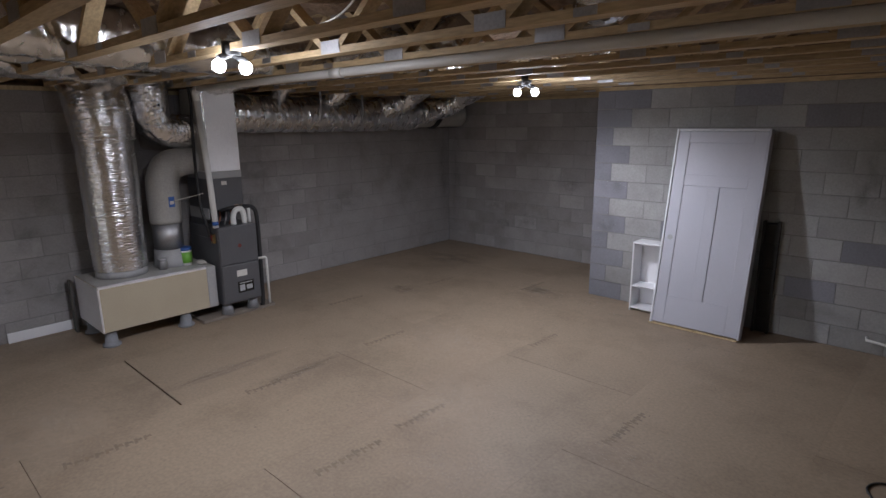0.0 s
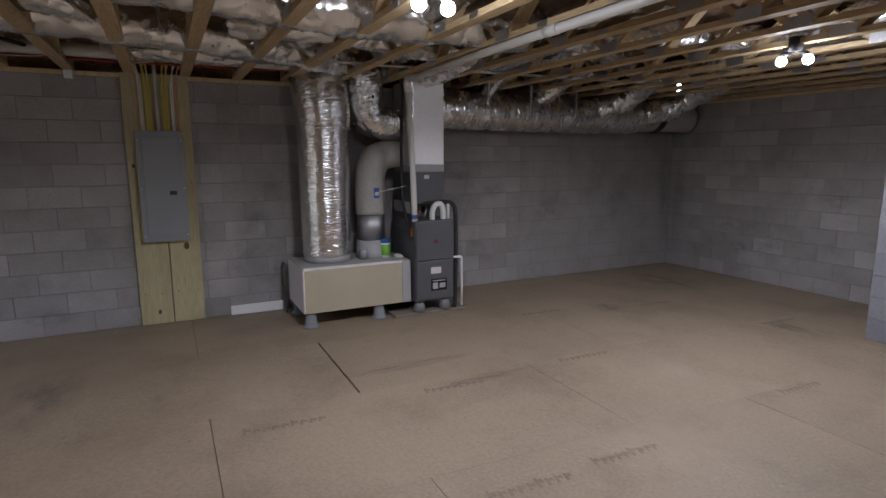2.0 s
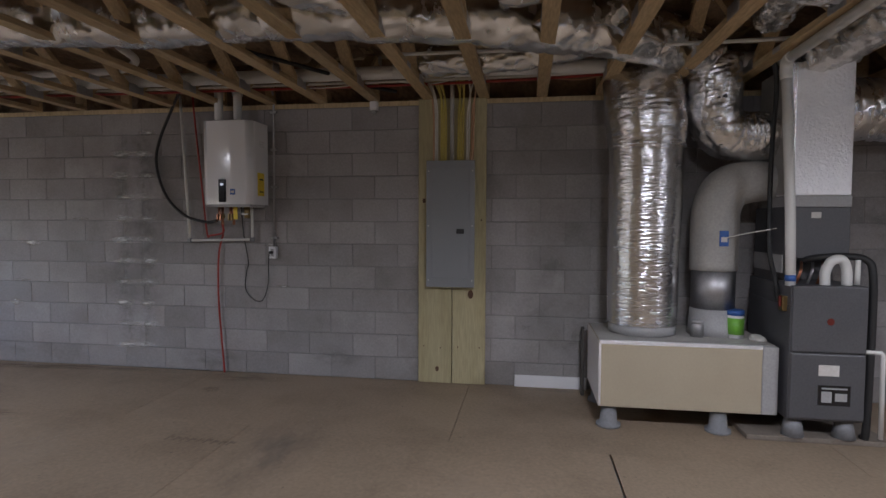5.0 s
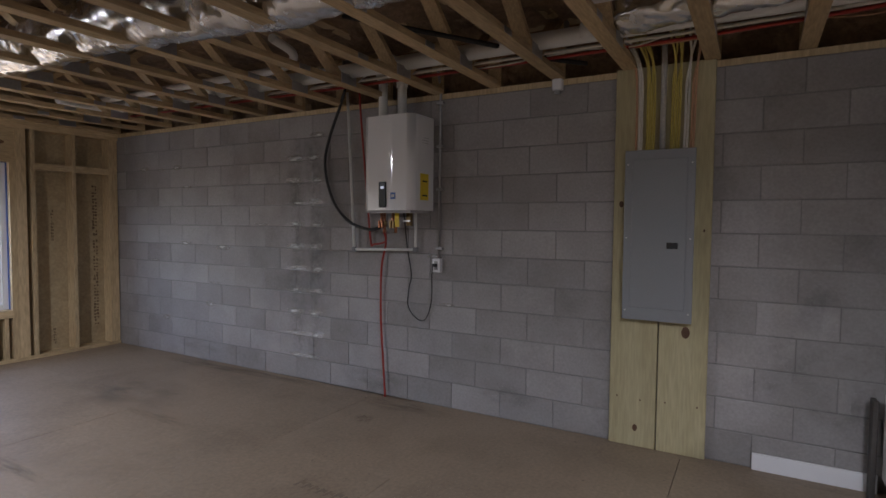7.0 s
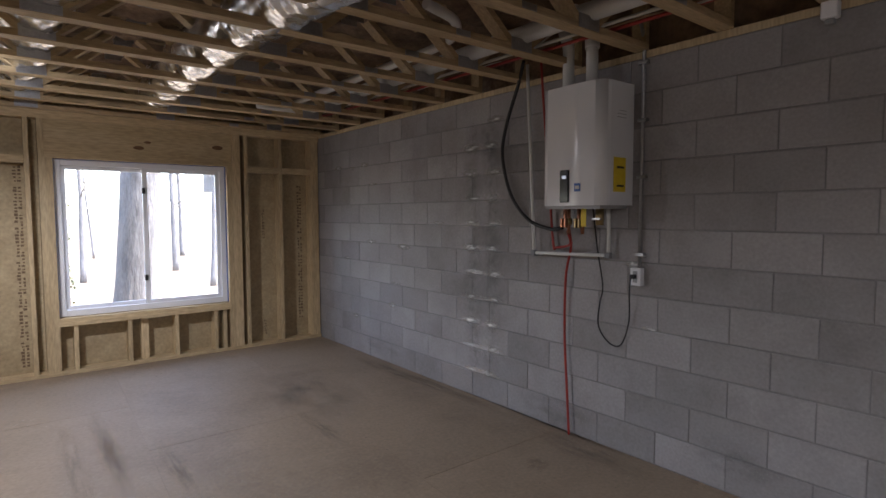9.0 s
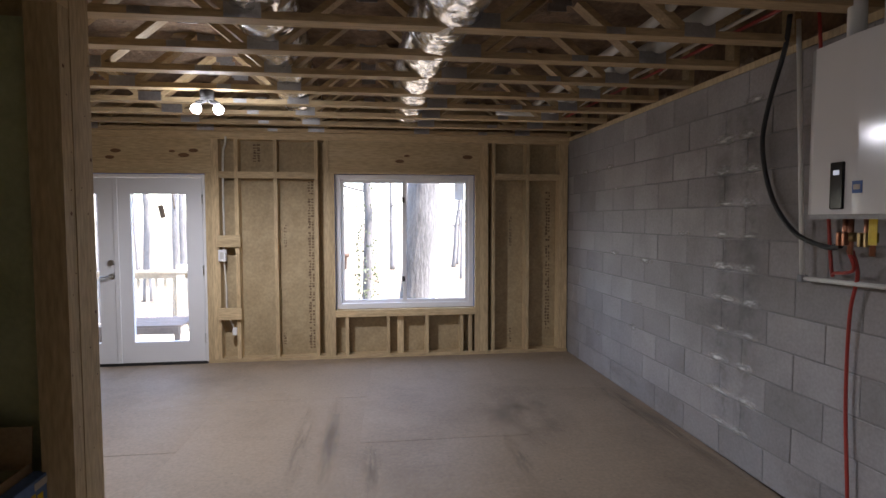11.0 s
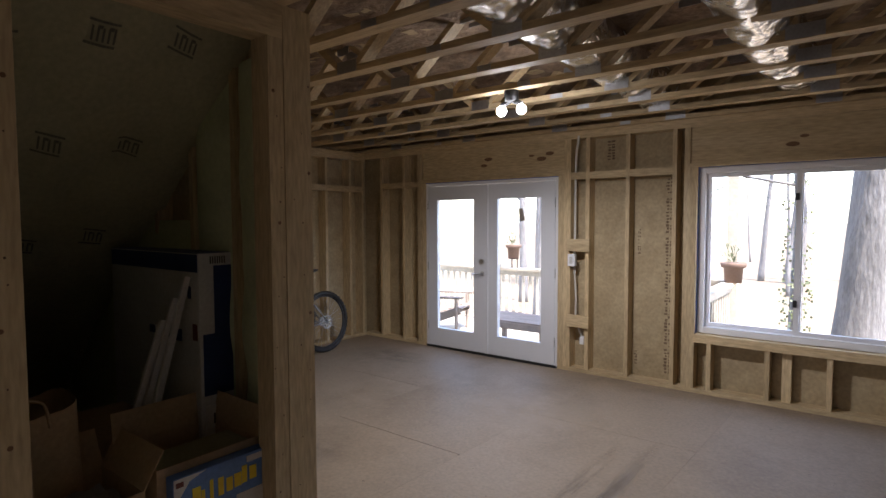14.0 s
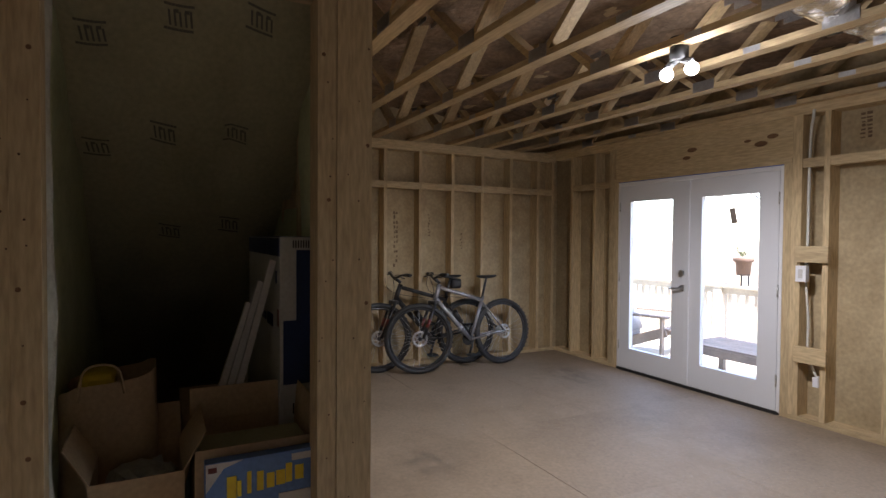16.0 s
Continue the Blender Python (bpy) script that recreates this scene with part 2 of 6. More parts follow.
GLASS = bpy.data.materials.new("window_glass")
GLASS.use_nodes = True
gn = GLASS.node_tree
gn.nodes.remove(gn.nodes["Principled BSDF"])
gt, gg, gm = gn.nodes.new("ShaderNodeBsdfTransparent"), gn.nodes.new("ShaderNodeBsdfGlossy"), gn.nodes.new("ShaderNodeMixShader")
gg.inputs["Roughness"].default_value = 0.02
gt.inputs[0].default_value = (0.95, 0.96, 0.96, 1)
gm.inputs[0].default_value = 0.05
gn.links.new(gt.outputs[0], gm.inputs[1])
gn.links.new(gg.outputs[0], gm.inputs[2])
gn.links.new(gm.outputs[0], gn.nodes["Material Output"].inputs[0])


THIN_PAPER = bpy.data.materials.new("thin_paper")
THIN_PAPER.use_nodes = True
pn = THIN_PAPER.node_tree
pt, pm = pn.nodes.new("ShaderNodeBsdfTranslucent"), pn.nodes.new("ShaderNodeMixShader")
pt.inputs[0].default_value, pm.inputs[0].default_value = (0.75, 0.75, 0.75, 1), 0.6
pn.nodes["Principled BSDF"].inputs["Base Color"].default_value = (0.7, 0.7, 0.7, 1)
pn.links.new(pn.nodes["Principled BSDF"].outputs[0], pm.inputs[1])
pn.links.new(pt.outputs[0], pm.inputs[2])
pn.links.new(pm.outputs[0], pn.nodes["Material Output"].inputs[0])


def decal(name, color, strength):
    """A soft-edged stain or shade mark: a noisy spot that fades out from the middle of its own small sheet."""
    m = bpy.data.materials.new(name)
    m.use_nodes = True
    n, l = m.node_tree.nodes, m.node_tree.links
    b = n["Principled BSDF"]
    b.inputs["Base Color"].default_value, b.inputs["Roughness"].default_value = (*color, 1), 0.9
    co, info = n.new("ShaderNodeTexCoord"), n.new("ShaderNodeObjectInfo")
    ln = n.new("ShaderNodeVectorMath")
    ln.operation = "LENGTH"
    l.new(co.outputs["Object"], ln.inputs[0])
    add = n.new("ShaderNodeVectorMath")
    off = n.new("ShaderNodeMath")
    off.operation, off.inputs[1].default_value = "MULTIPLY", 50
    l.new(info.outputs["Random"], off.inputs[0])
    l.new(co.outputs["Object"], add.inputs[0])
    l.new(off.outputs[0], add.inputs[1])
    tx = n.new("ShaderNodeTexNoise")
    tx.inputs["Scale"].default_value, tx.inputs["Detail"].default_value = 2.2, 6
    l.new(add.outputs[0], tx.inputs[0])
    fall = n.new("ShaderNodeMapRange")
    fall.inputs[1].default_value, fall.inputs[2].default_value, fall.inputs[3].default_value, fall.inputs[4].default_value = 0.1, 1.0, 1.0, 0.0
    l.new(ln.outputs["Value"], fall.inputs[0])
    nr = n.new("ShaderNodeMapRange")
    nr.inputs[1].default_value, nr.inputs[2].default_value, nr.inputs[4].default_value = 0.32, 0.72, strength
    l.new(tx.outputs[0], nr.inputs[0])
    mul = n.new("ShaderNodeMath")
    mul.operation = "MULTIPLY"
    l.new(fall.outputs[0], mul.inputs[0])
    l.new(nr.outputs[0], mul.inputs[1])
    l.new(mul.outputs[0], b.inputs["Alpha"])
    return m


STAIN_PALE = decal("pale_mineral_stain", (0.76, 0.75, 0.72), 1.15)
STAIN_DARK = decal("dark_damp_stain", (0.07, 0.068, 0.065), 0.38)
STAIN_DUST = decal("pale_dust", (0.48, 0.42, 0.34), 0.22)
SCUFF_SHADE = decal("floor_scuff", (0.10, 0.09, 0.085), 0.55)

# ---- mesh helpers ----
def box(bm, x0, x1, y0, y1, z0, z1):
    x0, x1, y0, y1, z0, z1 = min(x0, x1), max(x0, x1), min(y0, y1), max(y0, y1), min(z0, z1), max(z0, z1)
    v = [bm.verts.new((x, y, z)) for x in (x0, x1) for y in (y0, y1) for z in (z0, z1)]
    for f in ((0, 1, 3, 2), (4, 6, 7, 5), (0, 4, 5, 1), (2, 3, 7, 6), (0, 2, 6, 4), (1, 5, 7, 3)):
        bm.faces.new([v[i] for i in f])
    return v


def rbox(x0, x1, y0, y1, z0, z1, r=0.004, seg=2):
    """A new bmesh with one box whose edges are rounded."""
    bm = bmesh.new()
    box(bm, x0, x1, y0, y1, z0, z1)
    bmesh.ops.bevel(bm, geom=bm.edges[:], offset=r, segments=seg, affect="EDGES", profile=0.5)
    return bm


def bar(bm, a, b, w, h, up=(0, 0, 1)):
    """A square-cut stick from a to b, w wide across and h along up."""
    a, b = Vector(a), Vector(b)
    d = (b - a).normalized()
    s = d.cross(Vector(up))
    s = s.normalized() if s.length > 1e-4 else Vector((1, 0, 0))
    u = s.cross(d)
    v = [bm.verts.new(p + s * i * w / 2 + u * j * h / 2) for p in (a, b) for i, j in ((-1, -1), (1, -1), (1, 1), (-1, 1))]
    for f in ((0, 1, 2, 3), (7, 6, 5, 4), (0, 4, 5, 1), (1, 5, 6, 2), (2, 6, 7, 3), (3, 7, 4, 0)):
        bm.faces.new([v[i] for i in f])


def sweep(bm, pts, radius, n=10, cap=True, wobble=0.0, seed=0, crease=None):
    """A tube along pts; radius is a number or a function of the share of the way; crease(way, angle) pushes the skin out."""
    pts = [Vector(p) for p in pts]
    rings, prev, way = [], None, 0.0
    for i, p in enumerate(pts):
        d = (pts[min(i + 1, len(pts) - 1)] - pts[max(i - 1, 0)]).normalized()
        if prev is None:
            u = d.cross(Vector((0, 0, 1)))
            u = u.normalized() if u.length > 0.05 else d.cross(Vector((1, 0, 0))).normalized()
        else:
            u = (prev - d * prev.dot(d)).normalized()
        prev = u
        w = d.cross(u)
        way += (p - pts[i - 1]).length if i else 0.0
        r = radius(i / max(1, len(pts) - 1)) if callable(radius) else radius
        ring = []
        for k in range(n):
            a = 2 * math.pi * k / n
            q = p + (u * math.cos(a) + w * math.sin(a)) * (r + (crease(way, a) if crease else 0.0))
            if wobble:
                q += (q - p) * wobble * noise.noise(q * 7 + Vector((seed, seed, 0)))
            ring.append(bm.verts.new(q))
        rings.append(ring)
    for a, b in zip(rings, rings[1:]):
        for k in range(n):
            f = bm.faces.new((a[k], a[(k + 1) % n], b[(k + 1) % n], b[k]))
            f.smooth = True
    if cap:
        bm.faces.new(rings[0][::-1])
        bm.faces.new(rings[-1])


def smooth_path(pts, steps=8):
    """Catmull-Rom through pts."""
    pts = [Vector(p) for p in pts]
    q = [pts[0] * 2 - pts[1]] + pts + [pts[-1] * 2 - pts[-2]]
    out = []
    for i in range(1, len(q) - 2):
        a, b, c, d = q[i - 1:i + 3]
        for s in range(steps):
            t = s / steps
            out.append(0.5 * (2 * b + (c - a) * t + (2 * a - 5 * b + 4 * c - d) * t * t + (3 * b - a - 3 * c + d) * t ** 3))
    return out + [pts[-1]]


def tube(pts, radius, n=10, steps=0, **more):
    bm = bmesh.new()
    sweep(bm, smooth_path(pts, steps) if steps else pts, radius, n, **more)
    return bm


def boxes(*dims):
    bm = bmesh.new()
    for d in dims:
        box(bm, *d)
    return bm


def solid(name, bm, mat, smooth=False):
    """A top-level mesh object."""
    bmesh.ops.recalc_face_normals(bm, faces=bm.faces[:])
    me = bpy.data.meshes.new(name)
    bm.to_mesh(me)
    bm.free()
    if smooth:
        for p in me.polygons:
            p.use_smooth = True
    me.materials.append(mat)
    return new(name, me)


def part(name, bm, mat, parent, label="", smooth=False):
    """One mesh under a thing or a part; its coordinates are the world's while its thing stands unturned."""
    ob = solid(name, bm, mat, smooth)
    ob.parent = parent
    top = Vector((0, 0, 0))
    p = parent
    while p:
        top += p.location
        p = p.parent
    ob.matrix_parent_inverse = Matrix.Translation(-top)
    return tagged(ob, label) if label else ob


def thing(name, at, label, category, group="", kind=""):
    ob = new(name)
    ob.location = at
    ob.empty_display_size = 0.1
    return tagged(ob, label, category, group, kind)


def structure(ob, label, category="wall"):
    return tagged(ob, label, category, kind="structure")


# ---- plan ----
WX, SY, EX, NY, JX, JY = -6.665, -5.60, 0.29, 7.70, -3.085, 6.32
EX2 = 1.35
S0U = SY - 0.152
TOP = 2.46
PLATE = 2.50

# ---- floor ----
structure(solid("floor", boxes((WX - 0.2, EX2 + 0.2, SY - 0.15, NY + 0.2, -0.25, -0.03)), MORTAR), "concrete slab under the subfloor panels", "floor")

# ---- block walls ----
def wall_core(name, d, label):
    return structure(solid(name, boxes(d), MORTAR), label)


wall_west = wall_core("wall_west", (WX - 0.2, WX - 0.005, SY - 0.15, NY + 0.2, -0.03, TOP), "grey concrete block wall with tooled joints")
wall_north = wall_core("wall_north", (WX - 0.005, JX, NY + 0.005, NY + 0.2, -0.03, TOP), "grey concrete block wall of the deep bay")
wall_return = wall_core("wall_return", (JX + 0.005, JX + 0.2, JY + 0.2, NY + 0.2, -0.03, TOP), "short concrete block return wall")
wall_north_east = wall_core("wall_north_east", (JX + 0.005, EX2 + 0.2, JY + 0.005, JY + 0.2, -0.03, TOP), "grey concrete block wall behind the stored door")
structure(solid("wall_stair_side", boxes((EX2, EX2 + 0.1, -1.84, JY, -0.03, 2.9)), OSB), "plain wall closing the stair side")

# ---- ceiling ----
structure(solid("ceiling", boxes((WX - 0.2, EX2 + 0.2, SY - 0.15, NY + 0.2, 2.915, 2.95)), OSB), "wood subfloor above the open trusses", "ceiling")


def ceiling_batts():
    bm = bmesh.new()
    nx, ny = 110, 190
    x0, x1, y0, y1 = WX + 0.05, EX2, SY - 0.1, JY
    rows = []
    for j in range(ny + 1):
        row = []
        for i in range(nx + 1):
            p = Vector((x0 + (x1 - x0) * i / nx, y0 + (y1 - y0) * j / ny, 0))
            z = 2.865 + 0.045 * noise.noise(p * 4.0) + 0.03 * noise.noise(p * 11.0)
            row.append(bm.verts.new((p.x, p.y, min(z, 2.91))))
        rows.append(row)
    for a, b in zip(rows, rows[1:]):
        for i in range(nx):
            bm.faces.new((a[i], a[i + 1], b[i + 1], b[i])).smooth = True
    return bm


structure(solid("ceiling_insulation", ceiling_batts(), INSUL), "brown fibre insulation batts between the floor trusses", "insulation")


def truss(y, x0, x1):
    t = structure(thing("floor_truss", (x0, y, PLATE), "open-web wooden floor truss of pale lumber", "floor truss"), "open-web wooden floor truss of pale lumber", "floor truss")
    w = 0.0445
    part("bottom_chord", boxes((x0, x1, y - w, y + w, PLATE, PLATE + 0.038)), LUMBER_X, t)
    part("top_chord", boxes((x0, x1, y - w, y + w, 2.872, 2.91)), LUMBER_X, t)
    n = max(1, round((x1 - x0) / 1.22))
    step = (x1 - x0) / n
    zb, zt = PLATE + 0.03, 2.88
    for a in (x0, x1 - 0.038):
        part("end_post", boxes((a, a + 0.038, y - w, y + w, PLATE + 0.038, 2.872)), LUMBER_X, t)
    for k in range(n):
        a = x0 + k * step
        m = a + step / 2
        for p, q in (((a + 0.08, y, zt), (m - 0.06, y, zb)), ((m + 0.06, y, zb), (a + step - 0.08, y, zt))):
            bm = bmesh.new()
            bar(bm, p, q, 0.089, 0.038)
            part("web", bm, LUMBER_X, t)
        for s in (-1, 1):
            ya, yb = y + s * w, y + s * (w + 0.003)
            part("connector_plate", boxes((m - 0.085, m + 0.085, ya, yb, PLATE + 0.004, PLATE + 0.075)), GALV, t)
            part("connector_plate", boxes((a - 0.06, a + 0.06, ya, yb, 2.82, 2.905)), GALV, t)
            if k % 2 == 0:
                part("connector_plate", boxes((a + step * 0.9 - 0.05, a + step * 0.9 + 0.05, ya, yb, PLATE + 0.003, PLATE + 0.036)), GALV, t)
    return t


PITCH, PHASE = 0.488, 0.28
for k in range(-12, 16):
    y = PHASE + PITCH * k
    if SY - 0.05 < y < JY - 0.02:
        truss(y, WX + 0.01, EX2)
    elif JY - 0.02 <= y < NY:
        truss(y, WX + 0.01, JX + 0.1)

# Unseen box in place of the storey above; added to block sun from the deck
structure(solid("upper_storey", boxes((WX - 0.2, EX2 + 0.2, S0U, NY + 0.2, 2.96, 5.4)), DECK), "unseen plain box for the storey above, added to shade the deck", "wall")

# ---- sill plates on the block walls ----
structure(solid("sill_plate_west", boxes((WX - 0.16, WX + 0.004, SY - 0.14, NY, TOP, PLATE)), LUMBER), "wooden sill plate on the block wall", "sill plate")
structure(solid("rim_board_west", boxes((WX - 0.16, WX - 0.12, SY - 0.15, NY + 0.15, PLATE, 2.91)), INSUL), "rim board at the truss ends", "rim board")
structure(solid("sill_plate_north", boxes((WX + 0.01, JX, NY - 0.004, NY + 0.16, TOP, PLATE)), LUMBER_X), "wooden sill plate on the block wall", "sill plate")
structure(solid("sill_plate_north_east", boxes((JX, EX2, JY - 0.004, JY + 0.16, TOP, PLATE)), LUMBER_X), "wooden sill plate on the block wall", "sill plate")
structure(solid("rim_board_north", boxes((WX, EX2, NY + 0.12, NY + 0.16, PLATE, 2.91)), INSUL), "rim board over the block wall", "rim board")
structure(solid("rim_board_north_east", boxes((JX + 0.12, EX2, JY + 0.1, JY + 0.14, PLATE, 2.91)), INSUL), "rim board over the block wall", "rim board")

# ---- framed south wall with window and french doors ----
D = 0.14
S0, S1 = SY - D, SY
wall_south = structure(solid("wall_south", boxes((WX - 0.2, -5.56, S0 - 0.012, S0, 0, 2.9), (-3.97, -2.62, S0 - 0.012, S0, 0, 2.9), (-0.80, EX + 0.15, S0 - 0.012, S0, 0, 2.9),
                                               (-5.56, -3.97, S0 - 0.012, S0, 0, 0.53), (-5.56, -3.97, S0 - 0.012, S0, 2.08, 2.9), (-2.62, -0.80, S0 - 0.012, S0, 2.06, 2.9)), OSB),
                       "wood sheathing behind open stud framing")


def framing(wall, name, *d):
    lying = name in ("bottom_plate", "top_plate", "window_header", "door_header", "header_plate", "window_sill_plate", "blocking", "closet_header")
    along_y = d[3] - d[2] > d[1] - d[0]
    return part(name, boxes(d), (LUMBER_Y if along_y else LUMBER_H) if lying else LUMBER, wall)


framing(wall_south, "bottom_plate", WX + 0.005, -2.66, S0, S1, 0, 0.038)
framing(wall_south, "bottom_plate", -0.78, EX, S0, S1, 0, 0.038)
framing(wall_south, "top_plate", WX + 0.005, EX, S0, S1, 2.424, 2.462)
framing(wall_south, "top_plate", WX + 0.005, EX, S0, S1, 2.462, PLATE)
for x, w in ((-6.60, 0.10), (-6.17, 0.04), (-5.77, 0.038), (-3.78, 0.038), (-3.345, 0.038), (-2.935, 0.042), (-0.42, 0.038), (-0.02, 0.038)):
    framing(wall_south, "stud", x - w / 2, x + w / 2, S0, S1 - 0.002, 0.038, 2.424)
for x, w in ((-5.66, 0.09), (-3.89, 0.05), (-2.715, 0.075), (-0.70, 0.075)):
    framing(wall_south, "king_stud", x - w / 2, x + w / 2, S0, S1, 0.038, 2.424)
for x in (-5.585, -3.945):
    framing(wall_south, "jack_stud", x - 0.03, x + 0.03, S0, S1 + 0.001, 0.038, 2.09)
for x in (-2.645, -0.775):
    framing(wall_south, "jack_stud", x - 0.032, x + 0.032, S0, S1 + 0.001, 0.0, 2.06)
framing(wall_south, "window_header", -5.615, -3.915, S0, S1 - 0.022, 2.10, 2.424)
framing(wall_south, "header_plate", -5.615, -3.915, S0, S1 + 0.003, 2.065, 2.10)
framing(wall_south, "door_header", -2.675, -0.74, S0, S1 - 0.022, 2.10, 2.424)
framing(wall_south, "header_plate", -2.675, -0.74, S0, S1 + 0.003, 2.05, 2.10)
framing(wall_south, "window_sill_plate", -5.56, -3.97, S0, S1 + 0.012, 0.47, 0.51)
framing(wall_south, "window_sill_plate", -5.56, -3.97, S0, S1 + 0.006, 0.51, 0.545)
for x, w in ((-4.10, 0.038), (-4.56, 0.038), (-4.70, 0.07), (-5.0, 0.038), (-5.40, 0.038), (-5.50, 0.038)):
    framing(wall_south, "cripple", x - w / 2, x + w / 2, S0, S1 - 0.003 - (0.05 if w > 0.05 else 0), 0.038, 0.47)
for a, b in ((-3.76, -3.365), (-3.325, -2.957), (-2.912, -2.755), (-6.55, -6.19), (-6.15, -5.79), (-0.66, -0.44), (-0.40, -0.04)):
    framing(wall_south, "blocking", a, b, S0 + 0.05, S1 - 0.004, 1.99 + 0.02, 2.06 + 0.02)
for z in (1.265, 0.475):
    part("backing_block", rbox(-2.975, -2.735, S1, S1 + 0.038, z, z + 0.127, 0.004), LUMBER_H, wall_south, "flat backing block across two studs")
for x, z, s in ((-1.66, 2.22, 1.1), (-1.72, 2.29, 1.3), (-2.40, 2.25, 1.4), (-2.50, 2.30, 1.2), (-2.28, 2.29, 0.8), (-4.70, 2.21, 1.2), (-4.78, 2.27, 0.8), (-5.47, 2.265, 1.4)):
    bm = bmesh.new()
    bmesh.ops.create_circle(bm, cap_ends=True, segments=12, radius=0.028 * s, matrix=Matrix.Translation((x, S1 - 0.0195, z)) @ Matrix.Rotation(radians(90), 4, "X") @ Matrix.Diagonal((1.5, 0.6, 1, 1)))
    part("knot", bm, KNOT_LIGHT, wall_south)


# ---- window ----
def window_frame():
    w = structure(thing("window_1", (-4.765, S0 + 0.02, 0.55), "white vinyl sliding window with blue tape edges", "window"), "white vinyl sliding window with blue tape edges", "window")
    x0, x1, z0, z1, y0, y1 = -5.55, -3.98, 0.55, 2.062, S0 - 0.01, S0 + 0.07
    for n, d in (("jamb", (x0, x0 + 0.055, y0, y1, z0, z1)), ("jamb", (x1 - 0.055, x1, y0, y1, z0, z1)), ("head", (x0 + 0.055, x1 - 0.055, y0, y1, z1 - 0.055, z1)), ("window_sill", (x0 + 0.055, x1 - 0.055, y0, y1 + 0.004, z0, z0 + 0.06))):
        part(n, rbox(*d, 0.004), WHITE, w)
    m = -4.755
    for a, b, yy in ((x0 + 0.055, m + 0.025, y0 + 0.03), (m - 0.025, x1 - 0.055, y0 + 0.002)):
        zz0, zz1 = z0 + 0.06, z1 - 0.055
        s = part("sash", boxes((a, a + 0.04, yy, yy + 0.028, zz0, zz1), (b - 0.04, b, yy, yy + 0.028, zz0, zz1), (a + 0.04, b - 0.04, yy, yy + 0.028, zz0, zz0 + 0.035), (a + 0.04, b - 0.04, yy, yy + 0.028, zz1 - 0.035, zz1)), WHITE, w)
        g = part("pane", boxes((a + 0.04, b - 0.04, yy + 0.012, yy + 0.016, zz0 + 0.035, zz1 - 0.035)), GLASS, s)
        g.visible_shadow = False
    for z in (0.85, 1.75):
        part("latch", rbox(m + 0.0, m + 0.03, y0 + 0.058, y0 + 0.075, z, z + 0.06, 0.003), BLACK, w)
    part("sticker", boxes((-5.43, -5.33, y0 + 0.047, y0 + 0.0475, 1.78, 1.97)), THIN_PAPER, w, "paper sticker on the pane")
    part("tape", boxes((x0 - 0.012, x0, y0, y1 + 0.02, z0, z1), (x1, x1 + 0.012, y0, y1 + 0.02, z0, z1), (x0, x1, y0, y1 + 0.02, z1, z1 + 0.004)), BLUE_TAPE, w, "blue flashing tape")
    return w


window_frame()


# ---- french doors ----
def french_doors():
    d = structure(thing("door_1", (-1.71, SY, 0.0), "pair of white glazed french doors, closed", "door"), "pair of white glazed french doors, closed", "door")
    y0, y1 = SY - 0.045, SY + 0.005
    part("jamb", rbox(-2.612, -2.585, SY - 0.12, y1, 0.02, 2.045, 0.003), WHITE, d)
    part("jamb", rbox(-0.84, -0.808, SY - 0.12, y1, 0.02, 2.045, 0.003), WHITE, d)
    part("head", rbox(-2.585, -0.84, SY - 0.12, y1, 2.01, 2.045, 0.003), WHITE, d)
    part("tape", boxes((-2.612, -0.808, SY - 0.10, y1 + 0.002, 2.045, 2.052)), BLUE_TAPE, d, "blue flashing tape")
    part("threshold", boxes((-2.60, -0.81, SY - 0.12, SY + 0.012, 0.0, 0.028)), BLACK, d, "dark threshold")
    for a, b, g0, g1 in ((-2.582, -1.722, -2.415, -1.86), (-1.700, -0.845, -1.53, -0.985)):
        z0, z1, gz0, gz1 = 0.03, 2.005, 0.25, 1.835
        leaf = part("door_leaf", boxes((a, g0, y0, y1, z0, z1), (g1, b, y0, y1, z0, z1), (g0, g1, y0, y1, z0, gz0), (g0, g1, y0, y1, gz1, z1)), DOOR_WHITE, d)
        fr = bmesh.new()
        for e in ((g0 - 0.02, g0 + 0.012, gz0 - 0.02, gz1 + 0.02), (g1 - 0.012, g1 + 0.02, gz0 - 0.02, gz1 + 0.02), (g0 + 0.012, g1 - 0.012, gz0 - 0.02, gz0 + 0.012), (g0 + 0.012, g1 - 0.012, gz1 - 0.012, gz1 + 0.02)):
            box(fr, e[0], e[1], y1, y1 + 0.012, e[2], e[3])
        part("glazing_bead", fr, DOOR_WHITE, leaf)
        g = part("pane", boxes((g0, g1, y0 + 0.02, y0 + 0.026, gz0, gz1)), GLASS, leaf)
        g.visible_shadow = False
    part("astragal", rbox(-1.735, -1.688, y1, y1 + 0.014, 0.03, 2.005, 0.004), DOOR_WHITE, d)
    part("deadbolt", tube([(-1.655, y1, 1.11), (-1.655, y1 + 0.03, 1.11)], 0.027, 16), STEEL, d, "round steel deadbolt")
    part("handle_rose", tube([(-1.655, y1, 0.965), (-1.655, y1 + 0.012, 0.965)], 0.031, 16), STEEL, d)
    part("handle", tube([(-1.655, y1 + 0.01, 0.965), (-1.655, y1 + 0.05, 0.965), (-1.64, y1 + 0.058, 0.963), (-1.55, y1 + 0.055, 0.955)], 0.010, 10, 4), STEEL, d, "steel lever handle")
    for x in (-2.585, -0.842):
        for z in (0.28, 1.02, 1.78):
            part("hinge", tube([(x, y1 + 0.006, z - 0.05), (x, y1 + 0.006, z + 0.05)], 0.008, 8), STEEL, d)


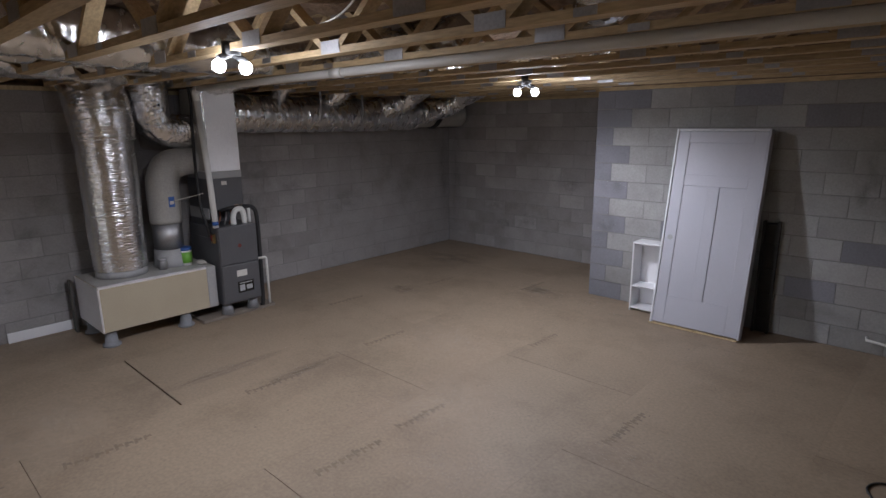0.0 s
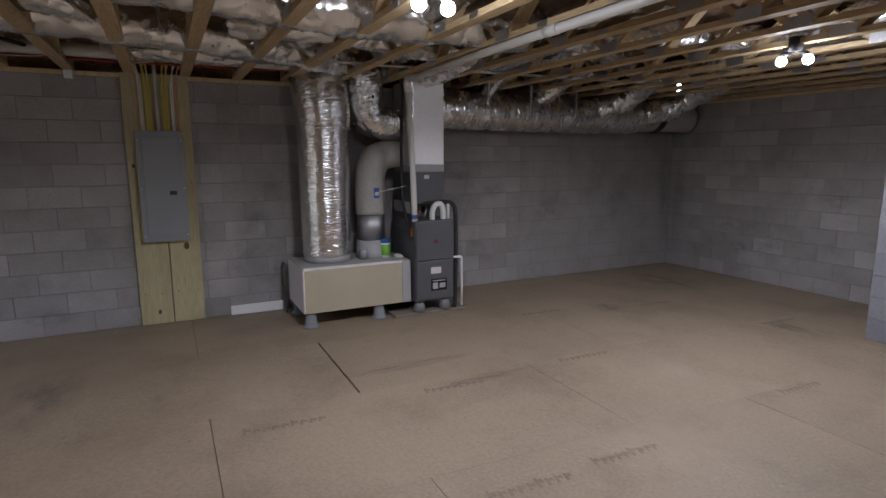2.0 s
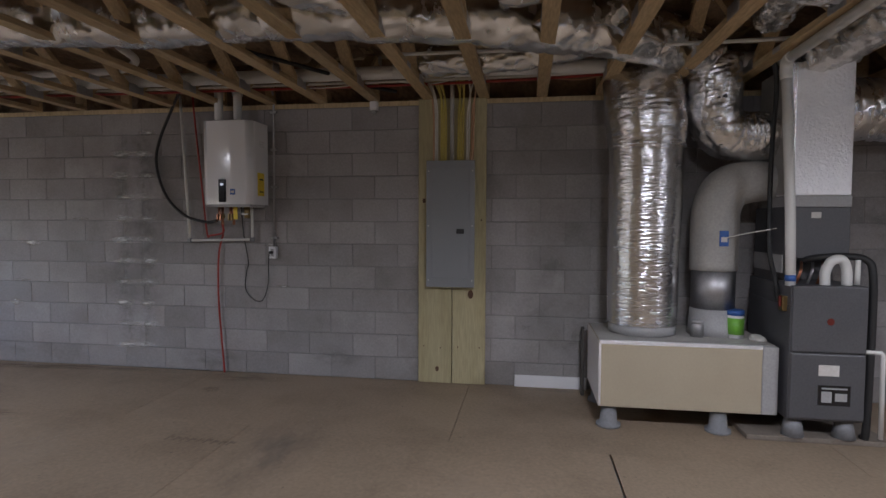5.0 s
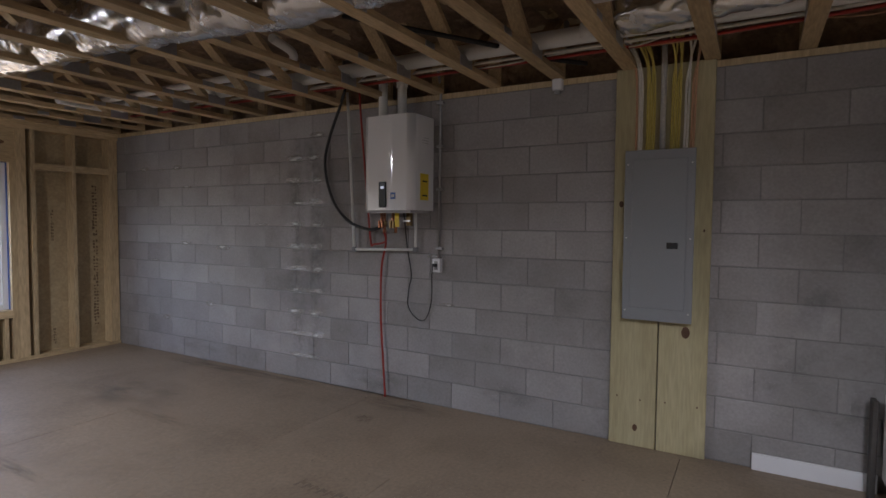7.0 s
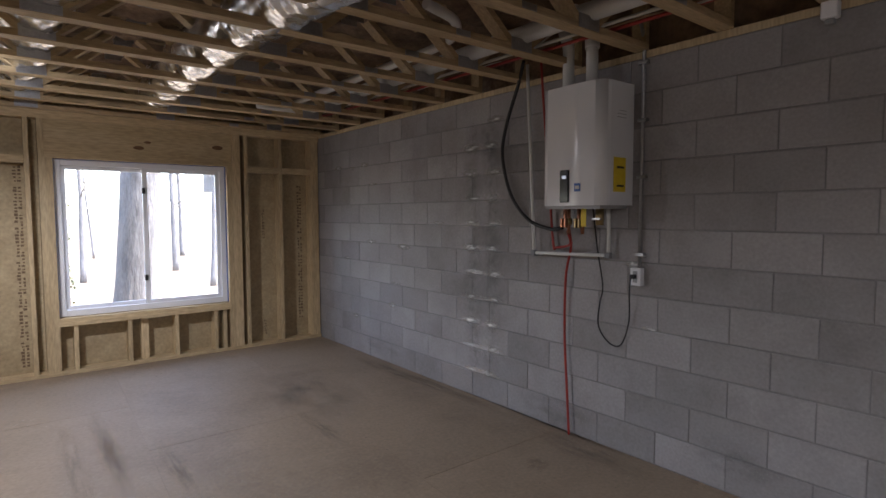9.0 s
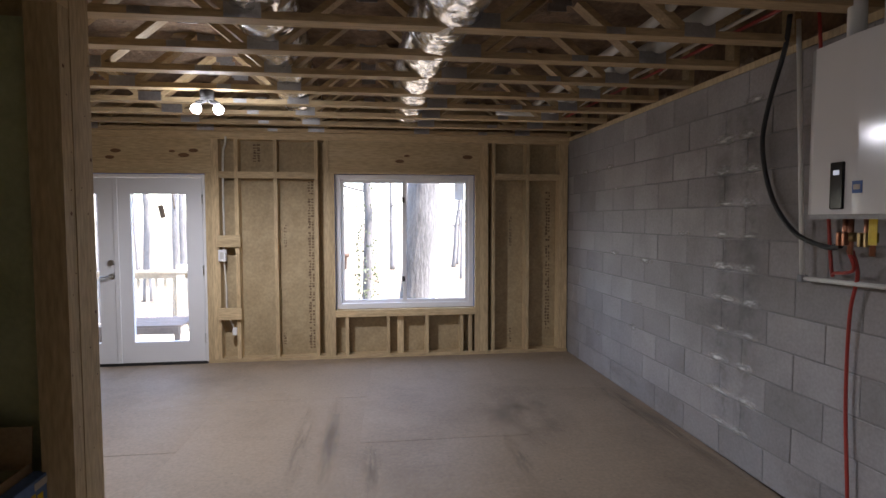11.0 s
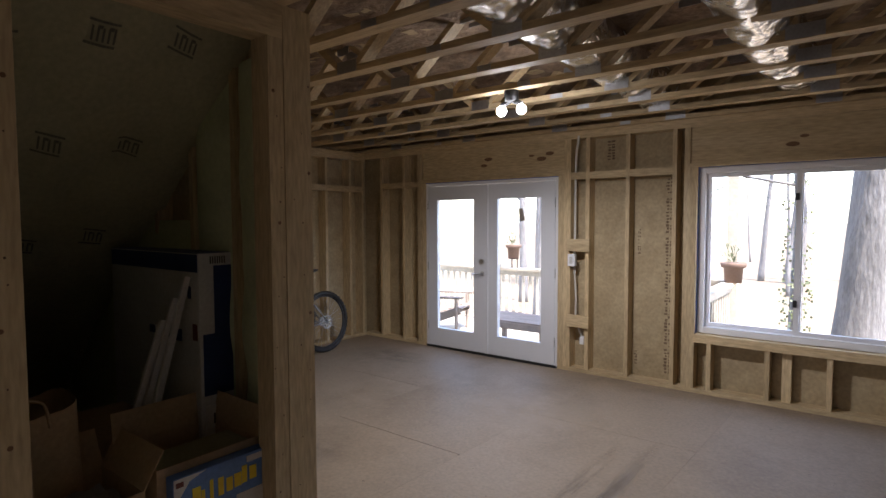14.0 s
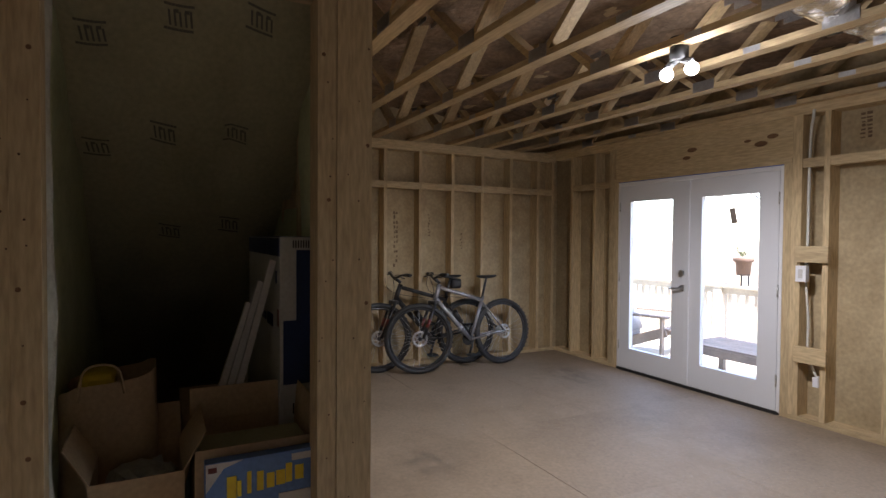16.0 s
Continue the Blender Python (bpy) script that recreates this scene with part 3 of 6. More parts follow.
french_doors()
sw = tagged(thing("light_switch", (-2.785, SY + 0.03, 1.16), "white light switch box nailed to a bare stud", "light switch"))
part("box", rbox(-2.825, -2.745, SY + 0.003, SY + 0.05, 1.112, 1.238, 0.004), WHITE, sw)
part("rocker", rbox(-2.802, -2.768, SY + 0.05, SY + 0.055, 1.14, 1.21, 0.003), CARD_WHITE, sw)
ob2 = thing("outlet_box", (-2.905, SY - 0.02, 0.30), "small white outlet box on a bare stud", "outlet box")
part("box", rbox(-2.912, -2.868, SY - 0.05, SY + 0.012, 0.30, 0.38, 0.004), WHITE, ob2)
tagged(solid("switch_cable", tube([(-2.84, SY + 0.012, 2.45), (-2.835, SY + 0.012, 2.38), (-2.80, SY - 0.025, 2.26), (-2.79, SY - 0.03, 1.8), (-2.795, SY - 0.02, 1.42), (-2.79, SY - 0.015, 1.24)], 0.011, 10, 8), WIRE_WHITE), "white cable stapled along a stud", "cable")
tagged(solid("cable_down", tube([(-2.79, SY - 0.02, 1.112), (-2.80, SY - 0.04, 0.8), (-2.81, SY - 0.03, 0.55), (-2.88, SY - 0.03, 0.36)], 0.009, 8, 8), WIRE_WHITE), "white cable stapled along a stud", "cable")

# ---- east wall ----
wall_east = structure(solid("wall_east", boxes((EX + 0.14, EX + 0.152, SY - 0.15, -1.84, 0, 2.9)), OSB), "wood sheathing behind open stud framing")
framing(wall_east, "bottom_plate", EX, EX + 0.14, SY, -1.85, 0, 0.038)
framing(wall_east, "top_plate", EX, EX + 0.14, SY, -1.85, 2.40, 2.438)
framing(wall_east, "top_plate", EX, EX + 0.14, SY, -1.85, 2.438, PLATE)
ys = [-5.56, -5.33, -4.92, -4.51, -4.11, -3.70, -3.28, -2.87, -2.46, -2.05]
for y in ys:
    framing(wall_east, "stud", EX + 0.001, EX + 0.14, y - 0.019, y + 0.019, 0.038, 2.40)
for a, b in zip(ys, ys[1:]):
    framing(wall_east, "blocking", EX + 0.003, EX + 0.09, a + 0.019, b - 0.019, 1.975, 2.05)

# ---- stair closet ----
CX, CS, CN = -3.25, -1.84, -0.66
wall_closet = structure(solid("wall_closet_south", boxes((CX + 0.09, EX + 0.14, CS + 0.004, CS + 0.014, 0, 2.46)), OSB), "sheathed side wall under the stairs")
framing(wall_closet, "post", CX, CX + 0.14, CS, CS + 0.14, 0, 2.5)
framing(wall_closet, "jack_stud", CX + 0.003, CX + 0.12, CS + 0.142, CS + 0.215, 0, 2.36)
wall_closet_n = structure(solid("wall_closet_north", boxes((CX + 0.09, -0.2, CN + 0.02, CN + 0.03, 0, 2.46)), OSB), "sheathed side wall under the stairs")
framing(wall_closet_n, "jack_stud", CX, CX + 0.09, -0.765, -0.685, 0, 2.36)
framing(wall_closet_n, "post", CX + 0.004, CX + 0.09, -0.684, -0.50, 0, 2.5)
framing(wall_closet, "closet_header", CX + 0.002, CX + 0.12, CS + 0.142, -0.685, 2.36, 2.455)
framing(wall_closet, "top_plate", CX, CX + 0.14, CS + 0.142, -0.685, 2.455, PLATE)
for x in (-2.8, -2.4, -2.0):
    framing(wall_closet, "stud", x, x + 0.038, CS + 0.014, CS + 0.10, 0, 2.4)


def batt(x0, x1, y, side, mat, name, label, z1=2.34):
    bm = bmesh.new()
    rows = []
    for j in range(40):
        row = []
        for i in range(14):
            u, v = i / 13, j / 39
            x, z = x0 + (x1 - x0) * u, 0.02 + (z1 - 0.02) * v
            bulge = 0.05 * math.sin(math.pi * u) ** 0.4 + 0.03 * noise.noise(Vector((x * 5, y, z * 3)))
            row.append(bm.verts.new((x, y + side * bulge, z)))
        rows.append(row)
    for a, b in zip(rows, rows[1:]):
        for i in range(13):
            bm.faces.new((a[i], a[i + 1], b[i + 1], b[i])).smooth = True
    ob = structure(solid(name, bm, mat), label, "insulation")
    return ob


batt(-3.10, -2.80, CS + 0.06, 1, BATT_GREEN, "closet_insulation", "pale green faced insulation batt between studs")
batt(-2.76, -2.40, CS + 0.06, 1, BATT_GREEN, "closet_insulation", "pale green faced insulation batt between studs")
batt(-2.36, -0.3, CS + 0.06, 1, BATT_GREEN, "closet_insulation", "pale green faced insulation batt between studs", 1.6)
batt(-3.14, -3.0, -0.72, -1, BATT_WHITE, "closet_insulation", "white fluffy edge of an insulation batt")
batt(-3.0, -0.3, -0.70, -1, BATT_GREEN, "closet_insulation", "green insulation batt under the stairs", 2.3)


def stair_soffit():
    bm = bmesh.new()
    rows = []
    for j in range(40):
        row = []
        for i in range(22):
            u, v = i / 21, j / 39
            x = -3.14 + 3.15 * v
            y = CS + 0.06 + (-0.66 - CS - 0.06) * u
            z = 2.62 - 0.84 * (x + 3.14) - 0.03 * abs(math.sin(math.pi * u * 3)) - 0.02 * noise.noise(Vector((x * 4, y * 4, 0)))
            row.append(bm.verts.new((x, y, z)))
        rows.append(row)
    for a, b in zip(rows, rows[1:]):
        for i in range(21):
            bm.faces.new((a[i], a[i + 1], b[i + 1], b[i])).smooth = True
    return bm


soffit = structure(solid("stair_soffit", stair_soffit(), BATT_FACE), "kraft-faced insulation on the sloping underside of the stairs", "insulation")


def soffit_point(u, v):
    x, y = -3.14 + 3.15 * v, CS + 0.06 + (-0.66 - CS - 0.06) * u
    z = 2.62 - 0.84 * (x + 3.14) - 0.03 * abs(math.sin(math.pi * u * 3)) - 0.02 * noise.noise(Vector((x * 4, y * 4, 0)))
    return Vector((x - 0.003, y, z - 0.006))


def facing_print(u, v, w, h, seed):
    """A worn block mark of slanted bars in a frame, following the sagging paper."""
    rnd = random.Random(seed)
    bm = bmesh.new()

    def bit(a0, a1, b0, b1, slant=0.0):
        cs = ((a0, b0), (a1, b0), (a1 + slant, b1), (a0 + slant, b1))
        bm.faces.new([bm.verts.new(soffit_point(u + a * w, v + b * h)) for a, b in cs])
    for k in range(8):
        bit(k / 8, (k + 0.95) / 8, 0.0, 0.10)
        bit(k / 8, (k + 0.95) / 8, 0.90, 1.0)
    for k in range(5):
        a = 0.08 + 0.18 * k
        bit(a, a + 0.075, 0.2 + 0.1 * rnd.random(), 0.82, -0.06)
        if k % 2:
            bit(a - 0.10, a + 0.06, 0.2, 0.34)
    part("printed_mark", bm, PRINT_DIM, soffit)


for k, (u, v) in enumerate(((0.22, 0.075), (0.50, 0.085), (0.78, 0.115), (0.26, 0.23), (0.55, 0.235), (0.80, 0.26), (0.24, 0.40), (0.52, 0.41))):
    facing_print(u, v, 0.10, 0.028, k)

# ---- low stair landing under the first steps ----
stair = structure(thing("stairs", (0.4, 0.0, 0), "plain wooden stair foot with a low landing", "stairs"), "plain wooden stair foot with a low landing", "stairs")
for i, (x, z) in enumerate(((-0.15, 0.54), (-0.42, 0.36), (-0.69, 0.18))):
    part("tread", boxes((x, x + 0.30 if i else EX2, -0.6, 0.75, z - 0.03, z)), LUMBER, stair)
    part("riser", boxes((x + 0.01, x + 0.03, -0.6, 0.75, 0 if i == 2 else z - 0.18, z - 0.03)), LUMBER, stair)

# ---- lamps ----
def lamp_fixture(ax, ay, bx, by, z, group="twin bulb lamps"):
    cx, cy = (ax + bx) / 2, (ay + by) / 2
    f = thing("ceiling_lamp", (cx, cy, PLATE), "twin-bulb ceiling lamp with two lit bulbs under a truss", "lamp", group)
    part("mount", tube([(cx, cy, PLATE + 0.05), (cx, cy, z + 0.06)], 0.05, 16), FIXTURE, f)
    for x, y in ((ax, ay), (bx, by)):
        d = (Vector((x, y, 0)) - Vector((cx, cy, 0))).normalized()
        a = Vector((cx, cy, z + 0.075))
        e = Vector((x, y, z + 0.02))
        part("socket", tube([a, e + Vector((0, 0, 0.015))], 0.02, 12), FIXTURE, f)
        bm = bmesh.new()
        bmesh.ops.create_uvsphere(bm, u_segments=20, v_segments=12, radius=0.036, matrix=Matrix.Translation((x, y, z)))
        b = part("bulb", bm, BULB, f, "glowing white bulb", smooth=True)
        b.visible_shadow = False
        lamp = new("bulb_light", bpy.data.lights.new("bulb_light", "SPOT"))
        lamp.data.energy, lamp.data.color, lamp.data.shadow_soft_size = BULB_WATTS, BULB_COLOR, 0.035
        lamp.data.spot_size, lamp.data.spot_blend = radians(174), 0.62
        lamp.location = (x, y, z - 0.03)


lamp_fixture(-2.91, 1.645, -2.93, 1.81, 2.42)
lamp_fixture(-3.05, 4.62, -2.90, 4.69, 2.39)
lamp_fixture(-3.13, -3.63, -3.28, -3.65, 2.365)

# ---- furnace corner ----
def foot(x, y, h, parent):
    bm = bmesh.new()
    sweep(bm, [(x, y, 0), (x, y, 0.02), (x, y, 0.021), (x, y, h)], lambda t: 0.085 - 0.035 * t if t > 0.5 else 0.085, 12)
    return part("foot", bm, PLASTIC_GREY, parent, "flared grey plastic foot")


pad = tagged(solid("equipment_pad", rbox(-6.55, -5.70, 2.60, 3.47, 0.0, 0.035, 0.006), PAD), "brown board pad on the floor under the furnace", "pad")

plenum = thing("return_plenum", (-6.1, 2.22, 0), "tan duct-board return plenum box on grey feet", "air plenum")
part("body", rbox(-6.45, -5.735, 1.65, 2.70, 0.16, 0.617, 0.006), DUCT_BOARD, plenum)
part("end_cap", rbox(-6.449, -5.734, 2.70, 2.80, 0.161, 0.616, 0.006), CABINET_LIGHT, plenum, "light grey end band")
part("side_skin", boxes((-6.445, -5.745, 1.646, 1.65, 0.165, 0.612)), FOIL_FLAT, plenum, "silver foil side skin")
part("foil_edge", boxes((-5.735, -5.732, 1.652, 2.698, 0.598, 0.619), (-5.765, -5.734, 1.652, 2.70, 0.617, 0.6215), (-5.735, -5.731, 1.646, 1.662, 0.165, 0.598)), FOIL_FLAT, plenum, "shiny foil tape along the edges")
part("top_skin", boxes((-6.44, -5.765, 1.655, 2.79, 0.617, 0.620)), DUCT_GREY, plenum)
for x, y in ((-5.82, 1.73), (-5.82, 2.46), (-6.37, 1.73), (-6.37, 2.46)):
    foot(x, y, 0.162, plenum)


def crinkled(pts, r, steps, n, wob, seed, rings=0.0, ring_pitch=0.04, pitch=0.0, dent=0.0):
    """A wrapped duct: a tube with wrinkles and shallow rings; pitch and dent give hard little creases in the foil."""
    path = [Vector(p) for p in smooth_path(pts, steps)]
    L = sum((a - b).length for a, b in zip(path, path[1:]))
    if pitch:
        count, out, gone = max(6, int(L / pitch)), [path[0]], 0.0
        for a, b in zip(path, path[1:]):
            d = (b - a).length
            while gone + d >= len(out) * L / count and len(out) < count:
                out.append(a.lerp(b, (len(out) * L / count - gone) / d))
            gone += d
        path = out + [path[-1]]
    bm = bmesh.new()
    sweep(bm, path, lambda t: (r(t) if callable(r) else r) * (1 + rings * math.sin(2 * math.pi * t * L / ring_pitch)), n, True, wob, seed)
    if pitch:
        rnd = random.Random(seed)
        bm.normal_update()
        for v in bm.verts:
            d = Vector((rnd.uniform(-1, 1), rnd.uniform(-1, 1), rnd.uniform(-1, 1))) * pitch * 0.25
            v.co += v.normal * rnd.uniform(-dent, dent) * 2.0 + d - v.normal * d.dot(v.normal)
        bm.verts.index_update()
        index = {}
        src = bm
        bm = bmesh.new()
        for f in src.faces:
            vs = []
            for v in f.verts:
                if v.index not in index:
                    index[v.index] = bm.verts.new(v.co)
                vs.append(index[v.index])
            if len(vs) == 4:
                if rnd.random() < 0.5:
                    vs = vs[1:] + vs[:1]
                bm.faces.new((vs[0], vs[1], vs[2]))
                bm.faces.new((vs[0], vs[2], vs[3]))
            else:
                bm.faces.new(vs)
        src.free()
    return bm


def wrinkled(pts, r, n, seed, pitch=0.011, fold=0.008, fine=0.0035, pleat=38.0, swirl=1.6):
    """A duct in a loose foil sleeve: soft folds, and fine creases that run round it."""
    path = smooth_path(pts, 24)
    L = sum((a - b).length for a, b in zip(path, path[1:]))
    count, out, gone = max(8, int(L / pitch)), [path[0]], 0.0
    for a, b in zip(path, path[1:]):
        d = (b - a).length
        while gone + d >= len(out) * L / count and len(out) < count:
            out.append(a.lerp(b, (len(out) * L / count - gone) / max(d, 1e-9)))
        gone += d

    def crease(way, a):
        c, s = math.cos(a), math.sin(a)
        low = noise.noise(Vector((c * 1.6 + seed, s * 1.6, way * 6.0)))
        mid = noise.noise(Vector((c * 4.0, s * 4.0 + seed, way * 17.0)))
        high = 1 - 2 * abs(noise.noise(Vector((c * swirl, s * swirl - seed, way * pleat))))
        return fold * low + fold * 0.45 * mid + fine * high

    bm = bmesh.new()
    sweep(bm, out + [path[-1]], r, n, True, crease=crease)
    return bm


rd = thing("return_duct", (-6.13, 2.0, 0.6), "tall round return duct wrapped in crinkled silver foil", "duct")
part("foil_sleeve", wrinkled([(-6.13, 2.0, 0.69), (-6.13, 2.0, 1.2), (-6.13, 2.005, 1.6), (-6.13, 2.01, 2.02)], lambda t: 0.246 + 0.016 * t, 120, 3, 0.0055, 0.003, 0.0034, 78.0, 3.4), FOIL, rd)
part("upper_sleeve", wrinkled([(-6.13, 2.01, 1.98), (-6.13, 2.0, 2.2), (-6.15, 1.99, 2.36), (-6.20, 1.97, 2.48), (-6.30, 1.96, 2.58), (-6.42, 1.95, 2.62)], lambda t: 0.268 + 0.014 * math.sin(math.pi * min(1, t * 1.6)) - 0.05 * max(0, t - 0.6), 110, 5, 0.007, 0.007, 0.0048, 36.0, 3.0), FOIL, rd)
part("tie_band", tube([(-6.13, 2.01, 1.985), (-6.13, 2.01, 2.0)], 0.272, 48), FOIL_FLAT, rd, "foil tape band round the sleeve")
part("collar", tube([(-6.13, 2.0, 0.622), (-6.13, 2.0, 0.70)], 0.240, 40), CABINET_LIGHT, rd, "pale sealed collar")

gd = thing("bypass_duct", (-6.15, 2.5, 0.6), "grey round duct with an elbow beside the furnace", "duct")
part("boot", tube([(-6.15, 2.505, 0.62), (-6.15, 2.505, 0.67), (-6.15, 2.505, 0.81)], lambda t: 0.175 - 0.02 * t, 32), CABINET_LIGHT, gd)
part("sheet_collar", tube([(-6.15, 2.505, 0.80), (-6.15, 2.505, 1.11)], 0.150, 32), GALV, gd, "bare galvanized collar")
part("elbow", crinkled([(-6.15, 2.505, 1.09), (-6.15, 2.505, 1.40), (-6.15, 2.515, 1.55), (-6.15, 2.58, 1.68), (-6.15, 2.72, 1.73), (-6.15, 2.90, 1.735)], lambda t: 0.163 if t < 0.6 else 0.163 - 0.06 * (t - 0.6), 8, 32, 0.01, 1), DUCT_GREY, gd)
part("label", rbox(-5.992, -5.982, 2.49, 2.55, 1.27, 1.38, 0.002), BLUE, gd, "small blue and white control label")
part("label_patch", boxes((-5.982, -5.979, 2.50, 2.54, 1.30, 1.335)), CARD_WHITE, gd)

fd = thing("supply_branch_duct", (-6.15, 2.47, 2.5), "foil-wrapped branch duct bending into the furnace top", "duct")
part("foil_sleeve", wrinkled([(-6.15, 2.47, 2.62), (-6.15, 2.47, 2.42), (-6.15, 2.475, 2.25), (-6.15, 2.53, 2.11), (-6.15, 2.66, 2.06), (-6.15, 2.89, 2.06)], lambda t: 0.196 - 0.03 * t, 88, 9, 0.008, 0.013, 0.007, 34.0, 4.0), FOIL, fd)
part("thermostat_clip", rbox(-5.985, -5.965, 2.44, 2.51, 2.30, 2.37, 0.004), BLACK, fd)
part("indicator", boxes((-5.965, -5.962, 2.47, 2.485, 2.345, 2.350)), GREEN_LED, fd)

sup = thing("supply_plenum", (-6.1, 3.07, 1.54), "foil-faced supply plenum standing on the furnace coil", "air plenum")
part("foil_box", rbox(-6.35, -5.85, 2.88, 3.255, 1.62, 2.50, 0.006), FOIL_FLAT, sup)
part("base_band", rbox(-6.352, -5.848, 2.875, 3.26, 1.545, 1.62, 0.004), CABINET_LIGHT, sup)
part("side_wrap", rbox(-6.34, -5.86, 2.868, 2.88, 1.63, 2.49, 0.003), DUCT_GREY, sup)
part("corner_tape", boxes((-5.88, -5.846, 2.865, 2.90, 1.64, 2.49)), FOIL, sup)

fur = thing("furnace", (-6.0, 3.04, 0), "dark grey gas furnace with a coil cabinet on top", "furnace")
part("lower_cabinet", rbox(-6.35, -5.67, 2.83, 3.28, 0.16, 0.90, 0.006), CABINET, fur)
part("front_panel", rbox(-5.675, -5.652, 2.835, 3.275, 0.175, 0.60, 0.008), CABINET, fur)
part("upper_panel", rbox(-5.675, -5.652, 2.835, 3.275, 0.61, 1.035, 0.008), CABINET, fur)
part("burner_box", rbox(-6.35, -5.675, 2.831, 3.279, 0.90, 1.035, 0.006), CABINET, fur)
part("coil_cabinet", rbox(-6.35, -5.86, 2.86, 3.262, 1.20, 1.545, 0.006), CABINET, fur)
part("coil_back", rbox(-6.349, -6.05, 2.862, 3.26, 1.036, 1.20, 0.004), CABINET, fur)
part("side_band", boxes((-6.34, -5.87, 2.853, 2.86, 1.10, 1.22)), CABINET_LIGHT, fur, "light grey side band")
part("rating_label", boxes((-5.652, -5.649, 3.00, 3.12, 0.46, 0.53)), CARD_WHITE, fur, "white rating label")
part("warning_label", boxes((-5.652, -5.649, 3.0, 3.19, 0.27, 0.40)), BLACK_GLOSS, fur, "dark warning label")
part("label_line", boxes((-5.649, -5.6475, 3.02, 3.17, 0.375, 0.385), (-5.649, -5.6475, 3.02, 3.08, 0.29, 0.36), (-5.649, -5.6475, 3.10, 3.17, 0.30, 0.35)), CABINET_LIGHT, fur)
part("round_badge", tube([(-5.653, 3.06, 0.81), (-5.647, 3.06, 0.81)], 0.022, 16), FORK_RED, fur, "small round red badge")
part("orange_label", boxes((-5.859, -5.856, 3.15, 3.24, 1.21, 1.235)), WIRE_ORANGE, fur)
part("top_label", boxes((-5.859, -5.856, 3.02, 3.08, 1.47, 1.51)), CARD_WHITE, fur)
for x, y in ((-5.75, 2.90), (-5.75, 3.21), (-6.28, 2.90), (-6.28, 3.21)):
    bm = bmesh.new()
    sweep(bm, [(x, y, 0.034), (x, y, 0.165)], lambda t: 0.07 - 0.025 * t, 12)
    part("foot", bm, PLASTIC_GREY, fur, "grey plastic foot")
part("exhaust_bend", tube([(-5.76, 3.07, 1.03), (-5.76, 3.07, 1.12), (-5.75, 3.10, 1.19), (-5.75, 3.16, 1.20), (-5.75, 3.19, 1.14), (-5.75, 3.195, 1.03)], 0.030, 14, 5), PVC, fur, "white plastic exhaust bend")
part("exhaust_tee", tube([(-5.74, 3.25, 1.04), (-5.74, 3.25, 1.20)], 0.016, 10), PVC, fur)
part("refrigerant_line", tube([(-5.90, 2.98, 1.18), (-5.80, 3.05, 1.21), (-5.78, 3.2, 1.22), (-5.74, 3.30, 1.20), (-5.71, 3.325, 1.10), (-5.71, 3.33, 0.7), (-5.72, 3.325, 0.10), (-5.75, 3.32, 0.04)], 0.023, 12, 6), BLACK, fur, "black insulated refrigerant line")
part("drain_pipe", tube([(-5.70, 3.27, 0.615), (-5.68, 3.375, 0.615), (-5.68, 3.385, 0.60), (-5.68, 3.39, 0.06)], 0.014, 10), PVC, fur, "white drain pipe")
part("gas_valve", rbox(-5.78, -5.72, 2.80, 2.84, 0.86, 0.96, 0.006), BRASS, fur, "brass gas valve")
part("valve_handle", rbox(-5.75, -5.73, 2.785, 2.80, 0.89, 0.96, 0.004), FORK_RED, fur)
for i, yy in enumerate((2.92, 2.99, 3.05)):
    part("burner_line", tube([(-5.82, yy, 1.03), (-5.80, yy + 0.02, 1.12), (-5.88, yy + 0.06, 1.18)], 0.009, 8, 5), COPPER if i != 1 else GALV, fur)
part("gas_pipe", tube([(-5.83, 2.82, 0.92), (-5.83, 2.80, 1.05), (-5.95, 2.80, 1.3), (-5.98, 2.81, 1.9), (-5.96, 2.82, 2.35), (-5.92, 2.78, 2.55)], 0.016, 10, 8), BLACK, fur, "black gas hose beside the plenum")
tagged(solid("thermostat_wire", tube([(-5.98, 2.53, 1.33), (-5.90, 2.62, 1.36), (-5.84, 2.80, 1.40)], 0.004, 6, 6), WIRE_WHITE), "thin white control wire to the furnace", "wire")

vent = thing("vent_pipe", (-5.72, 2.80, 1.04), "white plastic vent pipe rising and running along the trusses", "pipe")
part("riser", tube([(-5.72, 2.845, 1.03), (-5.72, 2.83, 1.5), (-5.72, 2.78, 2.40)], 0.031, 14), PVC, vent)
part("elbow", tube([(-5.72, 2.78, 2.36), (-5.72, 2.775, 2.43), (-5.68, 2.765, 2.465), (-5.6, 2.755, 2.468)], 0.036, 14, 5), PVC, vent)
part("run", tube([(-5.6, 2.755, 2.468), (-3.9, 2.70, 2.468), (EX2 - 0.05, 2.68, 2.468)], 0.030, 14), PVC, vent)
part("coupling", tube([(-3.32, 2.694, 2.468), (-3.20, 2.692, 2.468)], 0.036, 14), PVC, vent)
part("tape_band", tube([(-5.72, 2.844, 1.06), (-5.72, 2.843, 1.10)], 0.0325, 14), BLUE, vent, "blue tape band")

